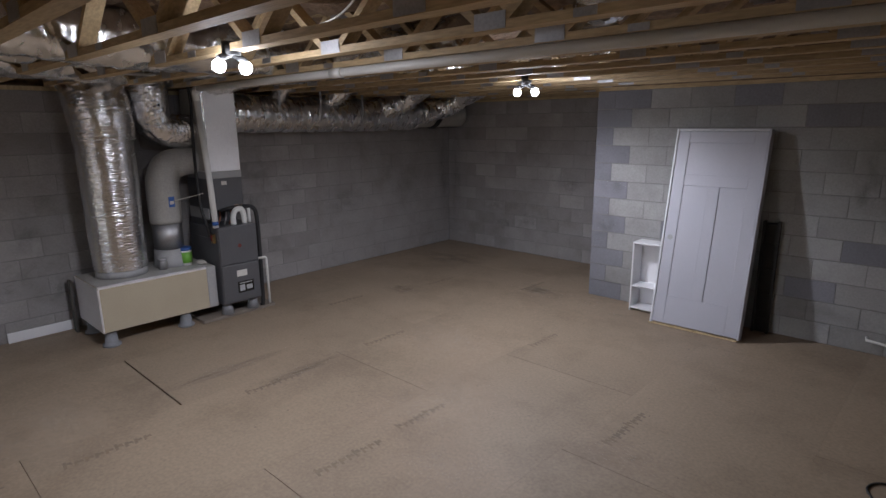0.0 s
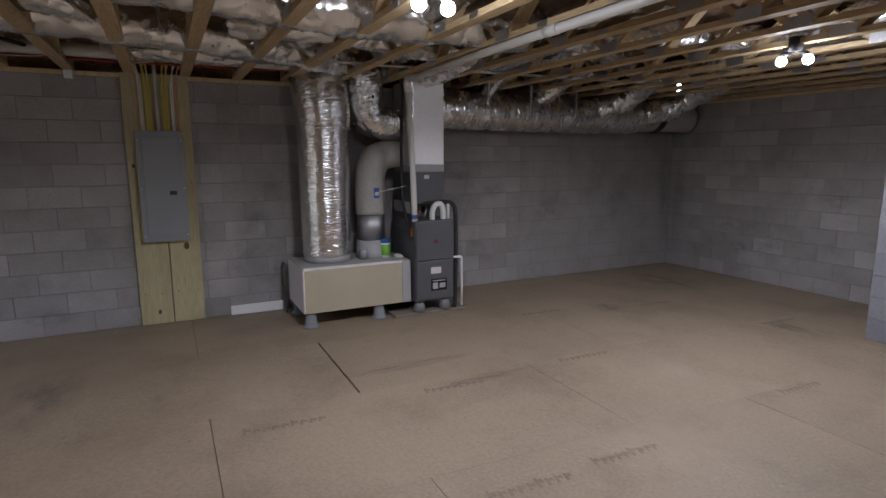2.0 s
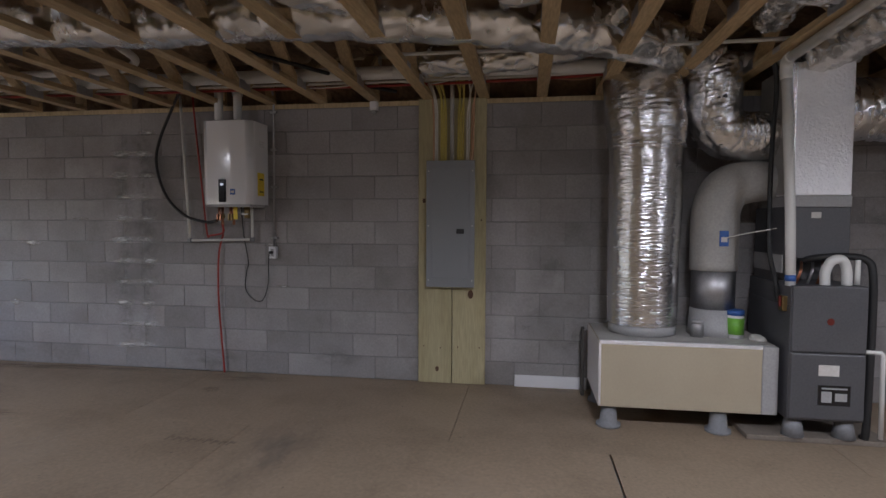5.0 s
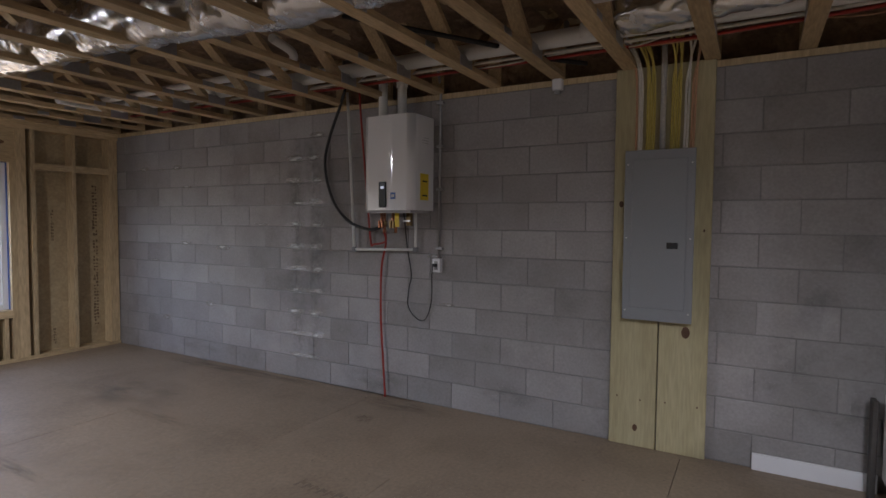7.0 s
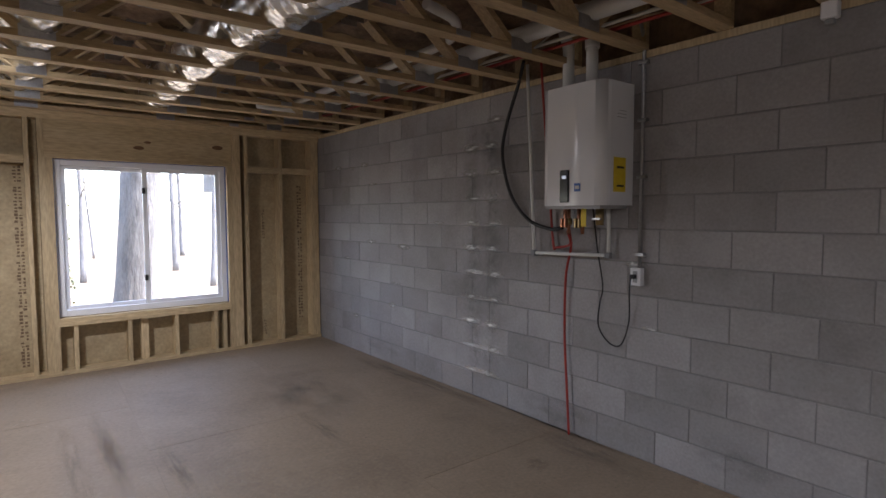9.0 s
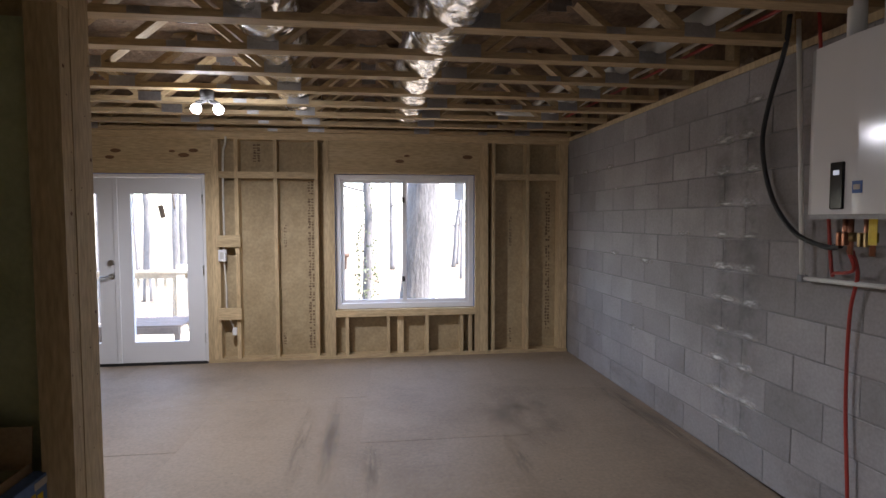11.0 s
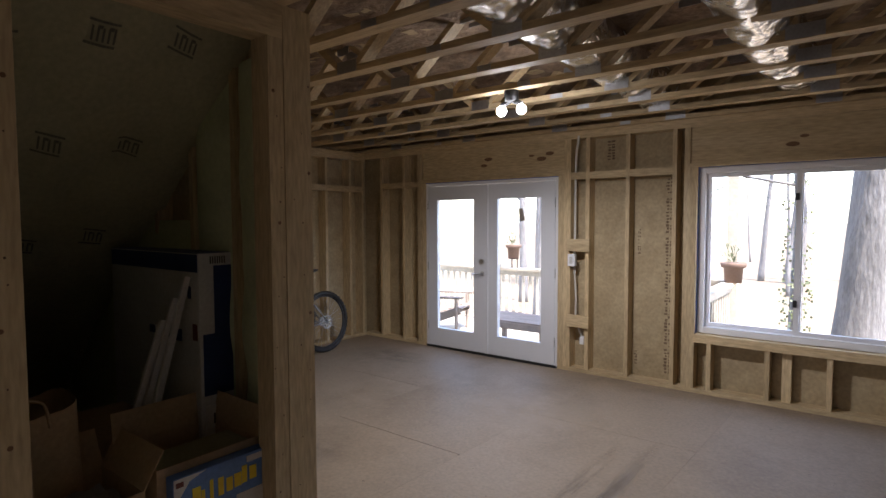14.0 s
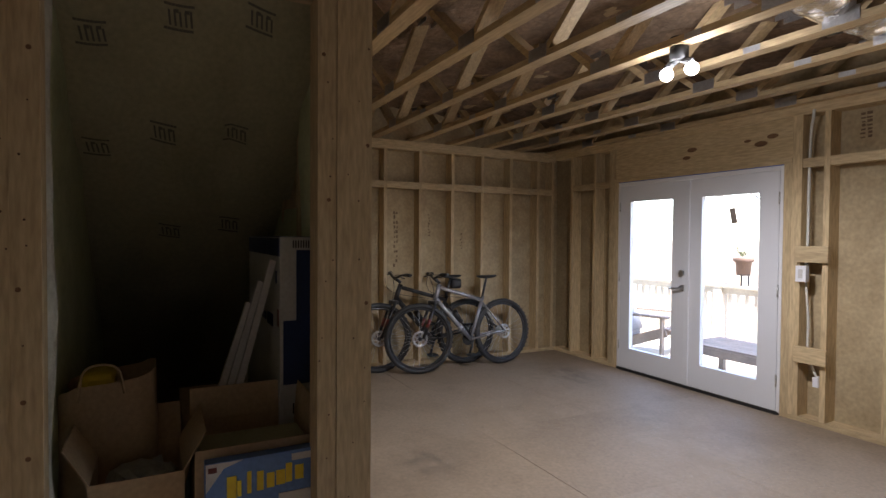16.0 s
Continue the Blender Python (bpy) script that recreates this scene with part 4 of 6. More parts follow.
tub = thing("tub", (-6.02, 2.62, 0.62), "small white wipes tub with green label and blue lid", "tub")
part("body", tube([(-6.02, 2.62, 0.62), (-6.02, 2.62, 0.782)], 0.058, 24), WHITE, tub)
part("label", tube([(-6.02, 2.62, 0.645), (-6.02, 2.62, 0.762)], 0.0595, 24), GREEN, tub, "green printed label")
part("lid", tube([(-6.02, 2.62, 0.782), (-6.02, 2.62, 0.817)], 0.061, 24), BLUE, tub, "blue lid")
jar = thing("jar", (-6.0, 2.36, 0.62), "small clear plastic jar on the plenum", "jar")
part("body", tube([(-6.0, 2.36, 0.62), (-6.0, 2.36, 0.702), (-6.0, 2.36, 0.722)], lambda t: 0.045 if t < 0.8 else 0.036, 20), GALV, jar)
part("lid", tube([(-6.0, 2.36, 0.722), (-6.0, 2.36, 0.742)], 0.039, 20), CABINET_LIGHT, jar)
rag = bmesh.new()
bmesh.ops.create_icosphere(rag, subdivisions=3, radius=1.0)
for v in rag.verts:
    v.co = Vector((-5.93 + v.co.x * 0.09, 2.74 + v.co.y * 0.05, 0.628 + max(-0.007, v.co.z * 0.03))) + Vector((0, 0, 0.012)) * noise.noise(v.co * 3)
    v.co.z = max(v.co.z, 0.6205)
tagged(solid("rag", rag, CARD_WHITE, True), "crumpled white rag on the plenum top", "rag")

trunk = thing("trunk_duct", (-6.3, 5.4, 2.05), "long foil-wrapped supply trunk along the block wall", "duct")
part("foil_sleeve", wrinkled([(-6.25, 3.25, 2.25), (-6.28, 3.9, 2.245), (-6.32, 4.9, 2.235), (-6.34, 5.8, 2.24), (-6.36, 6.5, 2.245)], 0.216, 72, 2, 0.011, 0.011, 0.0065, 24.0, 3.6), FOIL_LONG, trunk)
part("tail", crinkled([(-6.36, 6.45, 2.255), (-6.37, 7.1, 2.26), (-6.37, 7.62, 2.26)], 0.20, 8, 32, 0.02, 4), DUCT_GREY, trunk, "dull grey sealed tail of the trunk")
for y in (3.95, 4.55, 5.25, 6.9):
    part("strap", tube([(-6.3, y, 2.255), (-6.3, y + 0.025, 2.25)], 0.224, 32), BLACK if y > 6 else GALV, trunk)
    part("hanger", boxes((-6.1, -6.085, y, y + 0.025, 2.25, 2.55)), GALV, trunk)
for i, (p, r) in enumerate((([(-6.28, 4.02, 2.38), (-6.2, 4.05, 2.52), (-6.05, 4.1, 2.66), (-5.6, 4.15, 2.72)], 0.10), ([(-6.28, 4.72, 2.35), (-6.15, 4.85, 2.47), (-5.95, 4.95, 2.62), (-5.5, 5.0, 2.72)], 0.10),
                            ([(-6.25, 5.75, 2.32), (-6.1, 6.0, 2.42), (-5.92, 6.12, 2.58), (-5.4, 6.05, 2.74)], 0.165), ([(-6.2, 6.55, 2.28), (-6.02, 6.9, 2.38), (-5.8, 7.05, 2.52), (-5.2, 7.0, 2.74)], 0.155))):
    part("branch", wrinkled(p, r, 44, 20 + i, 0.012, 0.02, 0.007, 24.0, 2.6), FOIL_LONG, trunk, "crinkled foil branch rising into the trusses")

# ---- flexible ducts and pipes among the trusses ----
def flex(pts, r, seed, label="silver flexible duct laid through the floor trusses"):
    return tagged(solid("flexible_duct", wrinkled(pts, r, 44, seed, 0.017, 0.020, 0.009, 15.0, 2.6), FLEX), label, "duct", "flexible ducts")


flex([(-3.72, -5.25, 2.72), (-3.75, -4.5, 2.715), (-3.80, -3.2, 2.72), (-3.85, -1.8, 2.715), (-3.92, -0.3, 2.70), (-3.98, 0.8, 2.69), (-4.05, 1.7, 2.66), (-4.1, 2.6, 2.68), (-4.3, 3.3, 2.70), (-5.2, 3.5, 2.70)], 0.172, 31)
flex([(-4.78, -5.2, 2.70), (-4.74, -4.4, 2.68), (-4.74, -3.2, 2.67), (-4.80, -2.0, 2.66), (-4.92, -1.2, 2.66), (-4.95, -0.3, 2.67), (-5.1, 0.5, 2.66), (-5.3, 1.2, 2.65), (-5.7, 1.9, 2.66), (-6.1, 2.4, 2.66)], 0.162, 37)
flex([(-6.0, 0.35, 2.64), (-5.92, 0.7, 2.63), (-5.90, 1.1, 2.64), (-5.75, 1.5, 2.67), (-5.2, 1.75, 2.74)], 0.10, 41, "short silver flexible duct over the panel")
flex([(-4.3, -0.7, 2.72), (-4.55, -0.3, 2.70), (-4.95, 0.2, 2.70), (-5.3, 0.35, 2.72)], 0.11, 43, "crossing silver flexible duct")
flex([(-5.5, 2.6, 2.70), (-4.9, 2.45, 2.68), (-4.4, 2.3, 2.68), (-3.9, 2.2, 2.70), (-3.5, 2.2, 2.74)], 0.115, 47, "crossing silver flexible duct")
flex([(-5.6, 4.1, 2.72), (-4.8, 4.0, 2.70), (-4.3, 3.95, 2.68), (-3.9, 4.2, 2.70), (-3.7, 5.2, 2.70), (-3.7, 6.1, 2.72)], 0.11, 53)
flex([(-5.5, 5.0, 2.72), (-5.0, 5.0, 2.70), (-4.7, 4.6, 2.68), (-4.5, 4.2, 2.68), (-4.4, 3.6, 2.70)], 0.10, 59)
flex([(-1.6, 3.3, 2.74), (-1.3, 2.85, 2.70), (-1.15, 2.4, 2.72), (-1.1, 1.4, 2.74)], 0.12, 61)

flex([(-5.9, 3.05, 2.56), (-5.3, 3.2, 2.64), (-4.5, 3.35, 2.66), (-3.6, 3.3, 2.68), (-2.6, 3.35, 2.72)], 0.14, 67, "crossing silver flexible duct")
flex([(-5.45, 6.05, 2.72), (-4.6, 5.75, 2.66), (-3.9, 5.4, 2.66), (-3.2, 5.3, 2.70), (-2.4, 5.3, 2.74)], 0.13, 71, "crossing silver flexible duct")
flex([(-4.75, 1.0, 2.68), (-4.6, 1.6, 2.66), (-4.75, 2.2, 2.66), (-5.0, 2.9, 2.66), (-5.0, 3.6, 2.70)], 0.125, 73)
drain = thing("drain_pipe", (-6.1, -1.0, 2.56), "white plastic drain line hung in the trusses", "pipe")
part("run", tube([(-6.12, -4.5, 2.62), (-6.12, 1.6, 2.60), (-6.1, 3.4, 2.60)], 0.052, 16), PVC, drain)
part("elbow", tube([(-6.12, -4.45, 2.62), (-6.08, -4.62, 2.62), (-5.95, -4.70, 2.62), (-5.6, -4.72, 2.63)], 0.055, 14, 6), PVC, drain)
for y in (-3.2, -1.35, 0.1, 1.2):
    part("coupling", tube([(-6.12, y, 2.617), (-6.12, y + 0.1, 2.616)], 0.060, 16), PVC, drain)
tagged(solid("supply_pipe", tube([(-5.95, -5.0, 2.66), (-5.94, -3.0, 2.65), (-5.93, -2.2, 2.65), (-5.8, -1.9, 2.68), (-5.5, -1.8, 2.7)], 0.03, 12, 6), PVC), "thinner white pipe beside the drain line", "pipe")
tagged(solid("vent_drop", tube([(-5.05, 0.57, 2.9), (-5.05, 0.57, 2.62)], 0.04, 14), PVC), "short white vertical pipe in the trusses", "pipe")
tagged(solid("red_water_line", tube([(-6.32, -5.0, 2.58), (-6.33, -2.6, 2.565), (-6.34, -0.4, 2.56), (-6.33, 1.0, 2.565), (-6.2, 2.2, 2.57)], 0.011, 8, 8), RED), "red plastic water line through the trusses", "pipe")
tagged(solid("white_water_line", tube([(-6.27, -5.0, 2.60), (-6.28, -2.6, 2.585), (-6.29, -0.4, 2.58), (-6.27, 1.2, 2.58), (-6.1, 2.4, 2.57)], 0.011, 8, 8), WIRE_WHITE), "white plastic water line through the trusses", "pipe")
tagged(solid("black_line", tube([(-5.5, -1.2, 2.74), (-5.75, -0.8, 2.66), (-6.1, -0.4, 2.60), (-6.4, -0.2, 2.58), (-6.6, 0.0, 2.57)], 0.016, 8, 8), BLACK), "black cable looped through the trusses", "cable")
tagged(solid("long_conduit", tube([(-5.65, 0.2, 2.60), (-5.62, 2.0, 2.58), (-5.55, 4.2, 2.58), (-5.5, 6.0, 2.59)], 0.013, 8, 6), PVC), "thin white conduit under the trusses", "conduit")
for i, (a, b, zz) in enumerate(((-6.45, -3.2, 2.60), (-6.5, -2.0, 2.62), (-6.4, -0.9, 2.58), (-6.5, 0.3, 2.60))):
    tagged(solid("loose_cable", tube([(a, b, zz), (a + 0.1, b + 0.4, zz - 0.03), (a - 0.02, b + 0.9, zz + 0.03), (a + 0.08, b + 1.3, zz - 0.02), (a + 0.15, b + 1.8, zz + 0.1)], 0.006, 6, 8), (WIRE_WHITE, WIRE_ORANGE)[i % 2]), "loose cable draped between the trusses", "cable", "loose cables")
tagged(solid("ceiling_cable", tube([(-2.92, 1.74, 2.56), (-2.9, 2.0, 2.60), (-2.5, 2.1, 2.66), (-2.0, 1.9, 2.70)], 0.006, 6, 8), WIRE_WHITE), "white cable feeding the ceiling lamp", "cable")

# ---- electrical panel ----
for y0, y1 in ((0.195, 0.492), (0.50, 0.79)):
    b = tagged(solid("backing_board", rbox(WX + 0.001, WX + 0.039, y0, y1, 0.003, 2.505, 0.004), TREATED), "greenish treated plank fixed upright on the blocks", "board", "backing boards")
    for y, z, r in (((y0 + 0.17, 0.13, 0.02), (y0 + 0.05, 1.62, 0.018), (y0 + 0.2, 0.32, 0.006), (y0 + 0.05, 0.33, 0.006)) if y0 < 0.4 else ((y0 + 0.16, 0.80, 0.032), (y0 + 0.05, 0.33, 0.006), (y0 + 0.24, 0.33, 0.006), (y0 + 0.25, 1.45, 0.008))):
        bm = bmesh.new()
        bmesh.ops.create_circle(bm, cap_ends=True, segments=12, radius=r, matrix=Matrix.Translation((WX + 0.0405, y, z)) @ Matrix.Rotation(radians(90), 4, "Y") @ Matrix.Diagonal((1.2, 0.8, 1, 1)))
        part("knot", bm, KNOT, b)
ep = thing("electrical_panel", (WX + 0.04, 0.49, 0.87), "grey steel electrical panel on treated planks", "electrical panel")
part("enclosure", rbox(WX + 0.04, WX + 0.115, 0.295, 0.685, 0.885, 1.945, 0.004), PANEL_GREY, ep)
part("cover", rbox(WX + 0.115, WX + 0.128, 0.28, 0.70, 0.87, 1.96, 0.004), PANEL_GREY, ep)
part("door", rbox(WX + 0.128, WX + 0.136, 0.33, 0.655, 0.95, 1.90, 0.003), PANEL_GREY, ep)
part("latch", rbox(WX + 0.136, WX + 0.142, 0.545, 0.61, 1.335, 1.375, 0.002), BLACK, ep, "dark recessed latch")
for y in (0.30, 0.68):
    for z in (0.93, 1.4, 1.87):
        part("screw", tube([(WX + 0.128, y, z), (WX + 0.131, y, z)], 0.006, 8), STEEL, ep)
cabs = [(0.335, WIRE_ORANGE), (0.352, WIRE_WHITE), (0.367, WIRE_WHITE), (0.40, ROMEX), (0.414, ROMEX), (0.428, ROMEX), (0.442, ROMEX), (0.545, ROMEX), (0.56, ROMEX), (0.575, ROMEX), (0.59, ROMEX), (0.622, WIRE_WHITE), (0.638, WIRE_WHITE), (0.66, WIRE_ORANGE), (0.675, WIRE_ORANGE)]
for i, (y, m) in enumerate(cabs):
    spread = (y - 0.49) * 0.35
    tagged(solid("panel_cable", tube([(WX + 0.075, y, 1.945), (WX + 0.055, y + spread * 0.05, 2.15), (WX + 0.055, y + spread * 0.1, 2.38), (WX + 0.07, y + spread * 0.4 + 0.01 * math.sin(i * 3), 2.52), (WX + 0.2 + 0.03 * (i % 4), y + spread * 0.9, 2.59), (WX + 0.5, y + spread * 1.5, 2.62)], 0.007, 8, 6), m),
           "sheathed cable dropping into the panel top", "cable", "panel cables")
tagged(solid("panel_conduit", tube([(WX + 0.07, 0.495, 1.945), (WX + 0.065, 0.495, 2.55), (WX + 0.09, 0.495, 2.65)], 0.018, 12), DUCT_GREY), "grey service conduit into the panel top", "conduit")
sens = thing("sensor", (WX + 0.03, -0.21, 2.41), "small white alarm sensor under a truss end", "sensor")
part("body", rbox(WX + 0.005, WX + 0.06, -0.245, -0.175, 2.42, 2.499, 0.008), WHITE, sens)
part("lens", rbox(WX + 0.015, WX + 0.05, -0.23, -0.19, 2.395, 2.42, 0.006), CABINET_LIGHT, sens)

# ---- tankless water heater ----
def heater():
    h = thing("water_heater", (WX + 0.15, -1.50, 1.58), "white wall-hung tankless water heater with black display", "water heater")
    x0, x1, y0, y1, z0, z1 = WX + 0.02, WX + 0.325, -1.70, -1.225, 1.58, 2.31
    bm = bmesh.new()
    yc = y0 + 0.60 * (y1 - y0)
    # flat front with a soft crease and chamfered corners
    prof = [(x0, y0), (x0, y1), (x1 - 0.075, y1), (x1 - 0.050, y1 - 0.004), (x1 - 0.028, y1 - 0.016), (x1 - 0.010, y1 - 0.036), (x1 - 0.004, y1 - 0.06),
            (x1 + 0.004, yc + 0.01), (x1 + 0.004, yc - 0.01), (x1 - 0.010, y0 + 0.05), (x1 - 0.022, y0 + 0.018), (x1 - 0.05, y0)]
    lo = [bm.verts.new((x, y, z0)) for x, y in prof]
    hi = [bm.verts.new((x, y, z1)) for x, y in prof]
    bm.faces.new(lo[::-1])
    bm.faces.new(hi)
    for i in range(len(prof)):
        f = bm.faces.new((lo[i], lo[(i + 1) % len(prof)], hi[(i + 1) % len(prof)], hi[i]))
        f.smooth = i in (3, 4, 5, 9)
    part("cover", bm, ENAMEL, h)
    part("base_rim", boxes((x0 + 0.01, x1 - 0.02, y0 + 0.03, y1 - 0.03, z0 - 0.02, z0)), CABINET_LIGHT, h)
    part("display", rbox(x1 - 0.012, x1 + 0.010, -1.535, -1.465, 1.60, 1.80, 0.006), BLACK_GLOSS, h, "black display panel")
    # Painted white glint on the black display, pale and faintly emissive
    part("readout", boxes((x1 + 0.0105, x1 + 0.012, -1.515, -1.485, 1.745, 1.765)), GLINT, h)
    part("efficiency_label", boxes((x1 - 0.004, x1 + 0.006, -1.425, -1.38, 1.665, 1.715)), BLUE, h, "blue label")
    part("label_patch", boxes((x1 + 0.006, x1 + 0.0075, -1.418, -1.388, 1.68, 1.70)), CARD_WHITE, h)
    part("energy_tag", boxes((x0 + 0.08, x0 + 0.20, y1, y1 + 0.003, 1.66, 1.865)), YELLOW, h, "yellow energy tag")
    for z in (1.69, 1.80):
        part("tag_print", boxes((x0 + 0.10, x0 + 0.17, y1 + 0.003, y1 + 0.0045, z, z + 0.012)), BLACK, h)
    part("side_bars", boxes((x0 + 0.08, x0 + 0.17, y1, y1 + 0.002, 2.10, 2.104), (x0 + 0.08, x0 + 0.17, y1, y1 + 0.002, 2.12, 2.124), (x0 + 0.08, x0 + 0.15, y1, y1 + 0.002, 2.14, 2.144)), CABINET_LIGHT, h)
    for y in (-1.64, -1.455):
        part("vent", tube([(WX + 0.13, y, 2.32), (WX + 0.13, y, 2.60), (WX + 0.18, y, 2.70)], 0.037, 16), PVC, h, "white plastic vent pipe")
        part("vent_collar", tube([(WX + 0.13, y, 2.32), (WX + 0.13, y, 2.345)], 0.046, 16), CABINET_LIGHT, h)
    part("vent_elbow", tube([(WX + 0.13, -1.455, 2.56), (WX + 0.13, -1.455, 2.63), (WX + 0.16, -1.42, 2.66)], 0.046, 14, 4), PVC, h)
    for i, y in enumerate((-1.63, -1.60, -1.52, -1.49)):
        part("stub", tube([(WX + 0.16, y, 1.57), (WX + 0.16, y, 1.44 - 0.04 * (i % 2))], 0.012, 10), COPPER, h)
        part("valve", tube([(WX + 0.16, y, 1.50), (WX + 0.16, y, 1.46)], 0.022, 12), BRASS, h, "brass service valve")
        part("valve_lever", rbox(WX + 0.175, WX + 0.20, y - 0.008, y + 0.008, 1.44, 1.50, 0.003), COPPER if i < 2 else BRASS, h)
    part("gas_valve", tube([(WX + 0.16, -1.36, 1.56), (WX + 0.16, -1.36, 1.46)], 0.026, 12), BRASS, h)
    part("gas_lever", rbox(WX + 0.18, WX + 0.19, -1.40, -1.33, 1.49, 1.505, 0.003), STEEL, h)
    part("gas_tag", boxes((WX + 0.20, WX + 0.203, -1.47, -1.43, 1.45, 1.56)), YELLOW, h, "yellow hang tag")
    return h


heater()
wp = thing("condensate_pipe", (WX + 0.04, -2.0, 1.25), "white plastic pipe looping under the heater", "pipe")
part("drop", tube([(WX + 0.06, -2.07, 2.60), (WX + 0.05, -2.0, 1.25)], 0.012, 10), PVC, wp)
part("crosspiece", tube([(WX + 0.05, -2.0, 1.25), (WX + 0.05, -1.37, 1.265)], 0.012, 10), PVC, wp)
part("riser", tube([(WX + 0.05, -1.37, 1.265), (WX + 0.05, -1.37, 1.45), (WX + 0.06, -1.37, 1.575)], 0.012, 10), PVC, wp)
for y, z in ((-2.0, 1.25), (-1.37, 1.265)):
    part("elbow", rbox(WX + 0.032, WX + 0.068, y - 0.02, y + 0.02, z - 0.02, z + 0.02, 0.006), PLASTIC_GREY, wp)
tagged(solid("hot_water_line", tube([(WX + 0.05, -1.95, 2.62), (WX + 0.04, -1.93, 2.3), (WX + 0.04, -1.87, 1.7), (WX + 0.04, -1.83, 1.32), (WX + 0.06, -1.78, 1.30), (WX + 0.12, -1.62, 1.33), (WX + 0.16, -1.61, 1.42)], 0.0085, 10, 8), RED), "red plastic water line dropping from the trusses", "pipe")
tagged(solid("floor_water_line", tube([(WX + 0.15, -1.60, 1.42), (WX + 0.06, -1.66, 1.30), (WX + 0.035, -1.72, 1.1), (WX + 0.03, -1.73, 0.7), (WX + 0.035, -1.70, 0.3), (WX + 0.04, -1.675, 0.002)], 0.0085, 10, 8), RED), "red plastic water line running down the wall", "pipe")
tagged(solid("gas_hose", tube([(WX + 0.15, -2.02, 2.60), (WX + 0.07, -2.15, 2.47), (WX + 0.04, -2.30, 2.2), (WX + 0.04, -2.34, 1.97), (WX + 0.04, -2.25, 1.68), (WX + 0.06, -2.05, 1.49), (WX + 0.10, -1.80, 1.425), (WX + 0.15, -1.66, 1.44)], 0.013, 10, 10), BLACK), "black flexible hose curving to the heater", "hose")
cond = thing("conduit", (WX + 0.02, -1.165, 1.18), "thin grey metal conduit strapped to the block wall", "conduit")
part("pipe", tube([(WX + 0.09, -1.15, 2.66), (WX + 0.022, -1.16, 2.55), (WX + 0.018, -1.165, 2.40), (WX + 0.018, -1.17, 1.20)], 0.011, 10), GALV, cond)
for z in (2.42, 2.08, 1.74, 1.27):
    part("strap", rbox(WX + 0.001, WX + 0.032, -1.195, -1.135, z, z + 0.02, 0.003), GALV, cond)
out = thing("outlet", (WX + 0.02, -1.18, 1.145), "white outlet box with a plugged-in cord", "outlet")
part("box", rbox(WX + 0.001, WX + 0.045, -1.215, -1.145, 1.09, 1.20, 0.004), WHITE, out)
part("socket", rbox(WX + 0.045, WX + 0.048, -1.195, -1.165, 1.11, 1.18, 0.002), CABINET_LIGHT, out)
part("plug", rbox(WX + 0.045, WX + 0.075, -1.20, -1.17, 1.135, 1.16, 0.005), BLACK, out, "black plug")
tagged(solid("power_cord", tube([(WX + 0.06, -1.20, 1.147), (WX + 0.05, -1.215, 1.05), (WX + 0.02, -1.235, 0.85), (WX + 0.02, -1.29, 0.70), (WX + 0.02, -1.38, 0.70), (WX + 0.02, -1.46, 0.80), (WX + 0.02, -1.45, 0.95), (WX + 0.02, -1.43, 1.06), (WX + 0.04, -1.46, 1.3), (WX + 0.12, -1.44, 1.56)], 0.0045, 8, 8), BLACK), "thin black power cord hanging in a loop", "cord")
tagged(solid("trim_board", rbox(WX + 0.02, WX + 0.035, 1.05, 1.66, 0.001, 0.105, 0.003), WHITE), "white trim board lying on edge by the wall", "board")
tagged(solid("dark_board", rbox(-6.56, -6.47, 1.60, 1.625, 0.0, 0.56, 0.003), DARK_WOOD), "dark narrow board standing beside the plenum", "board")

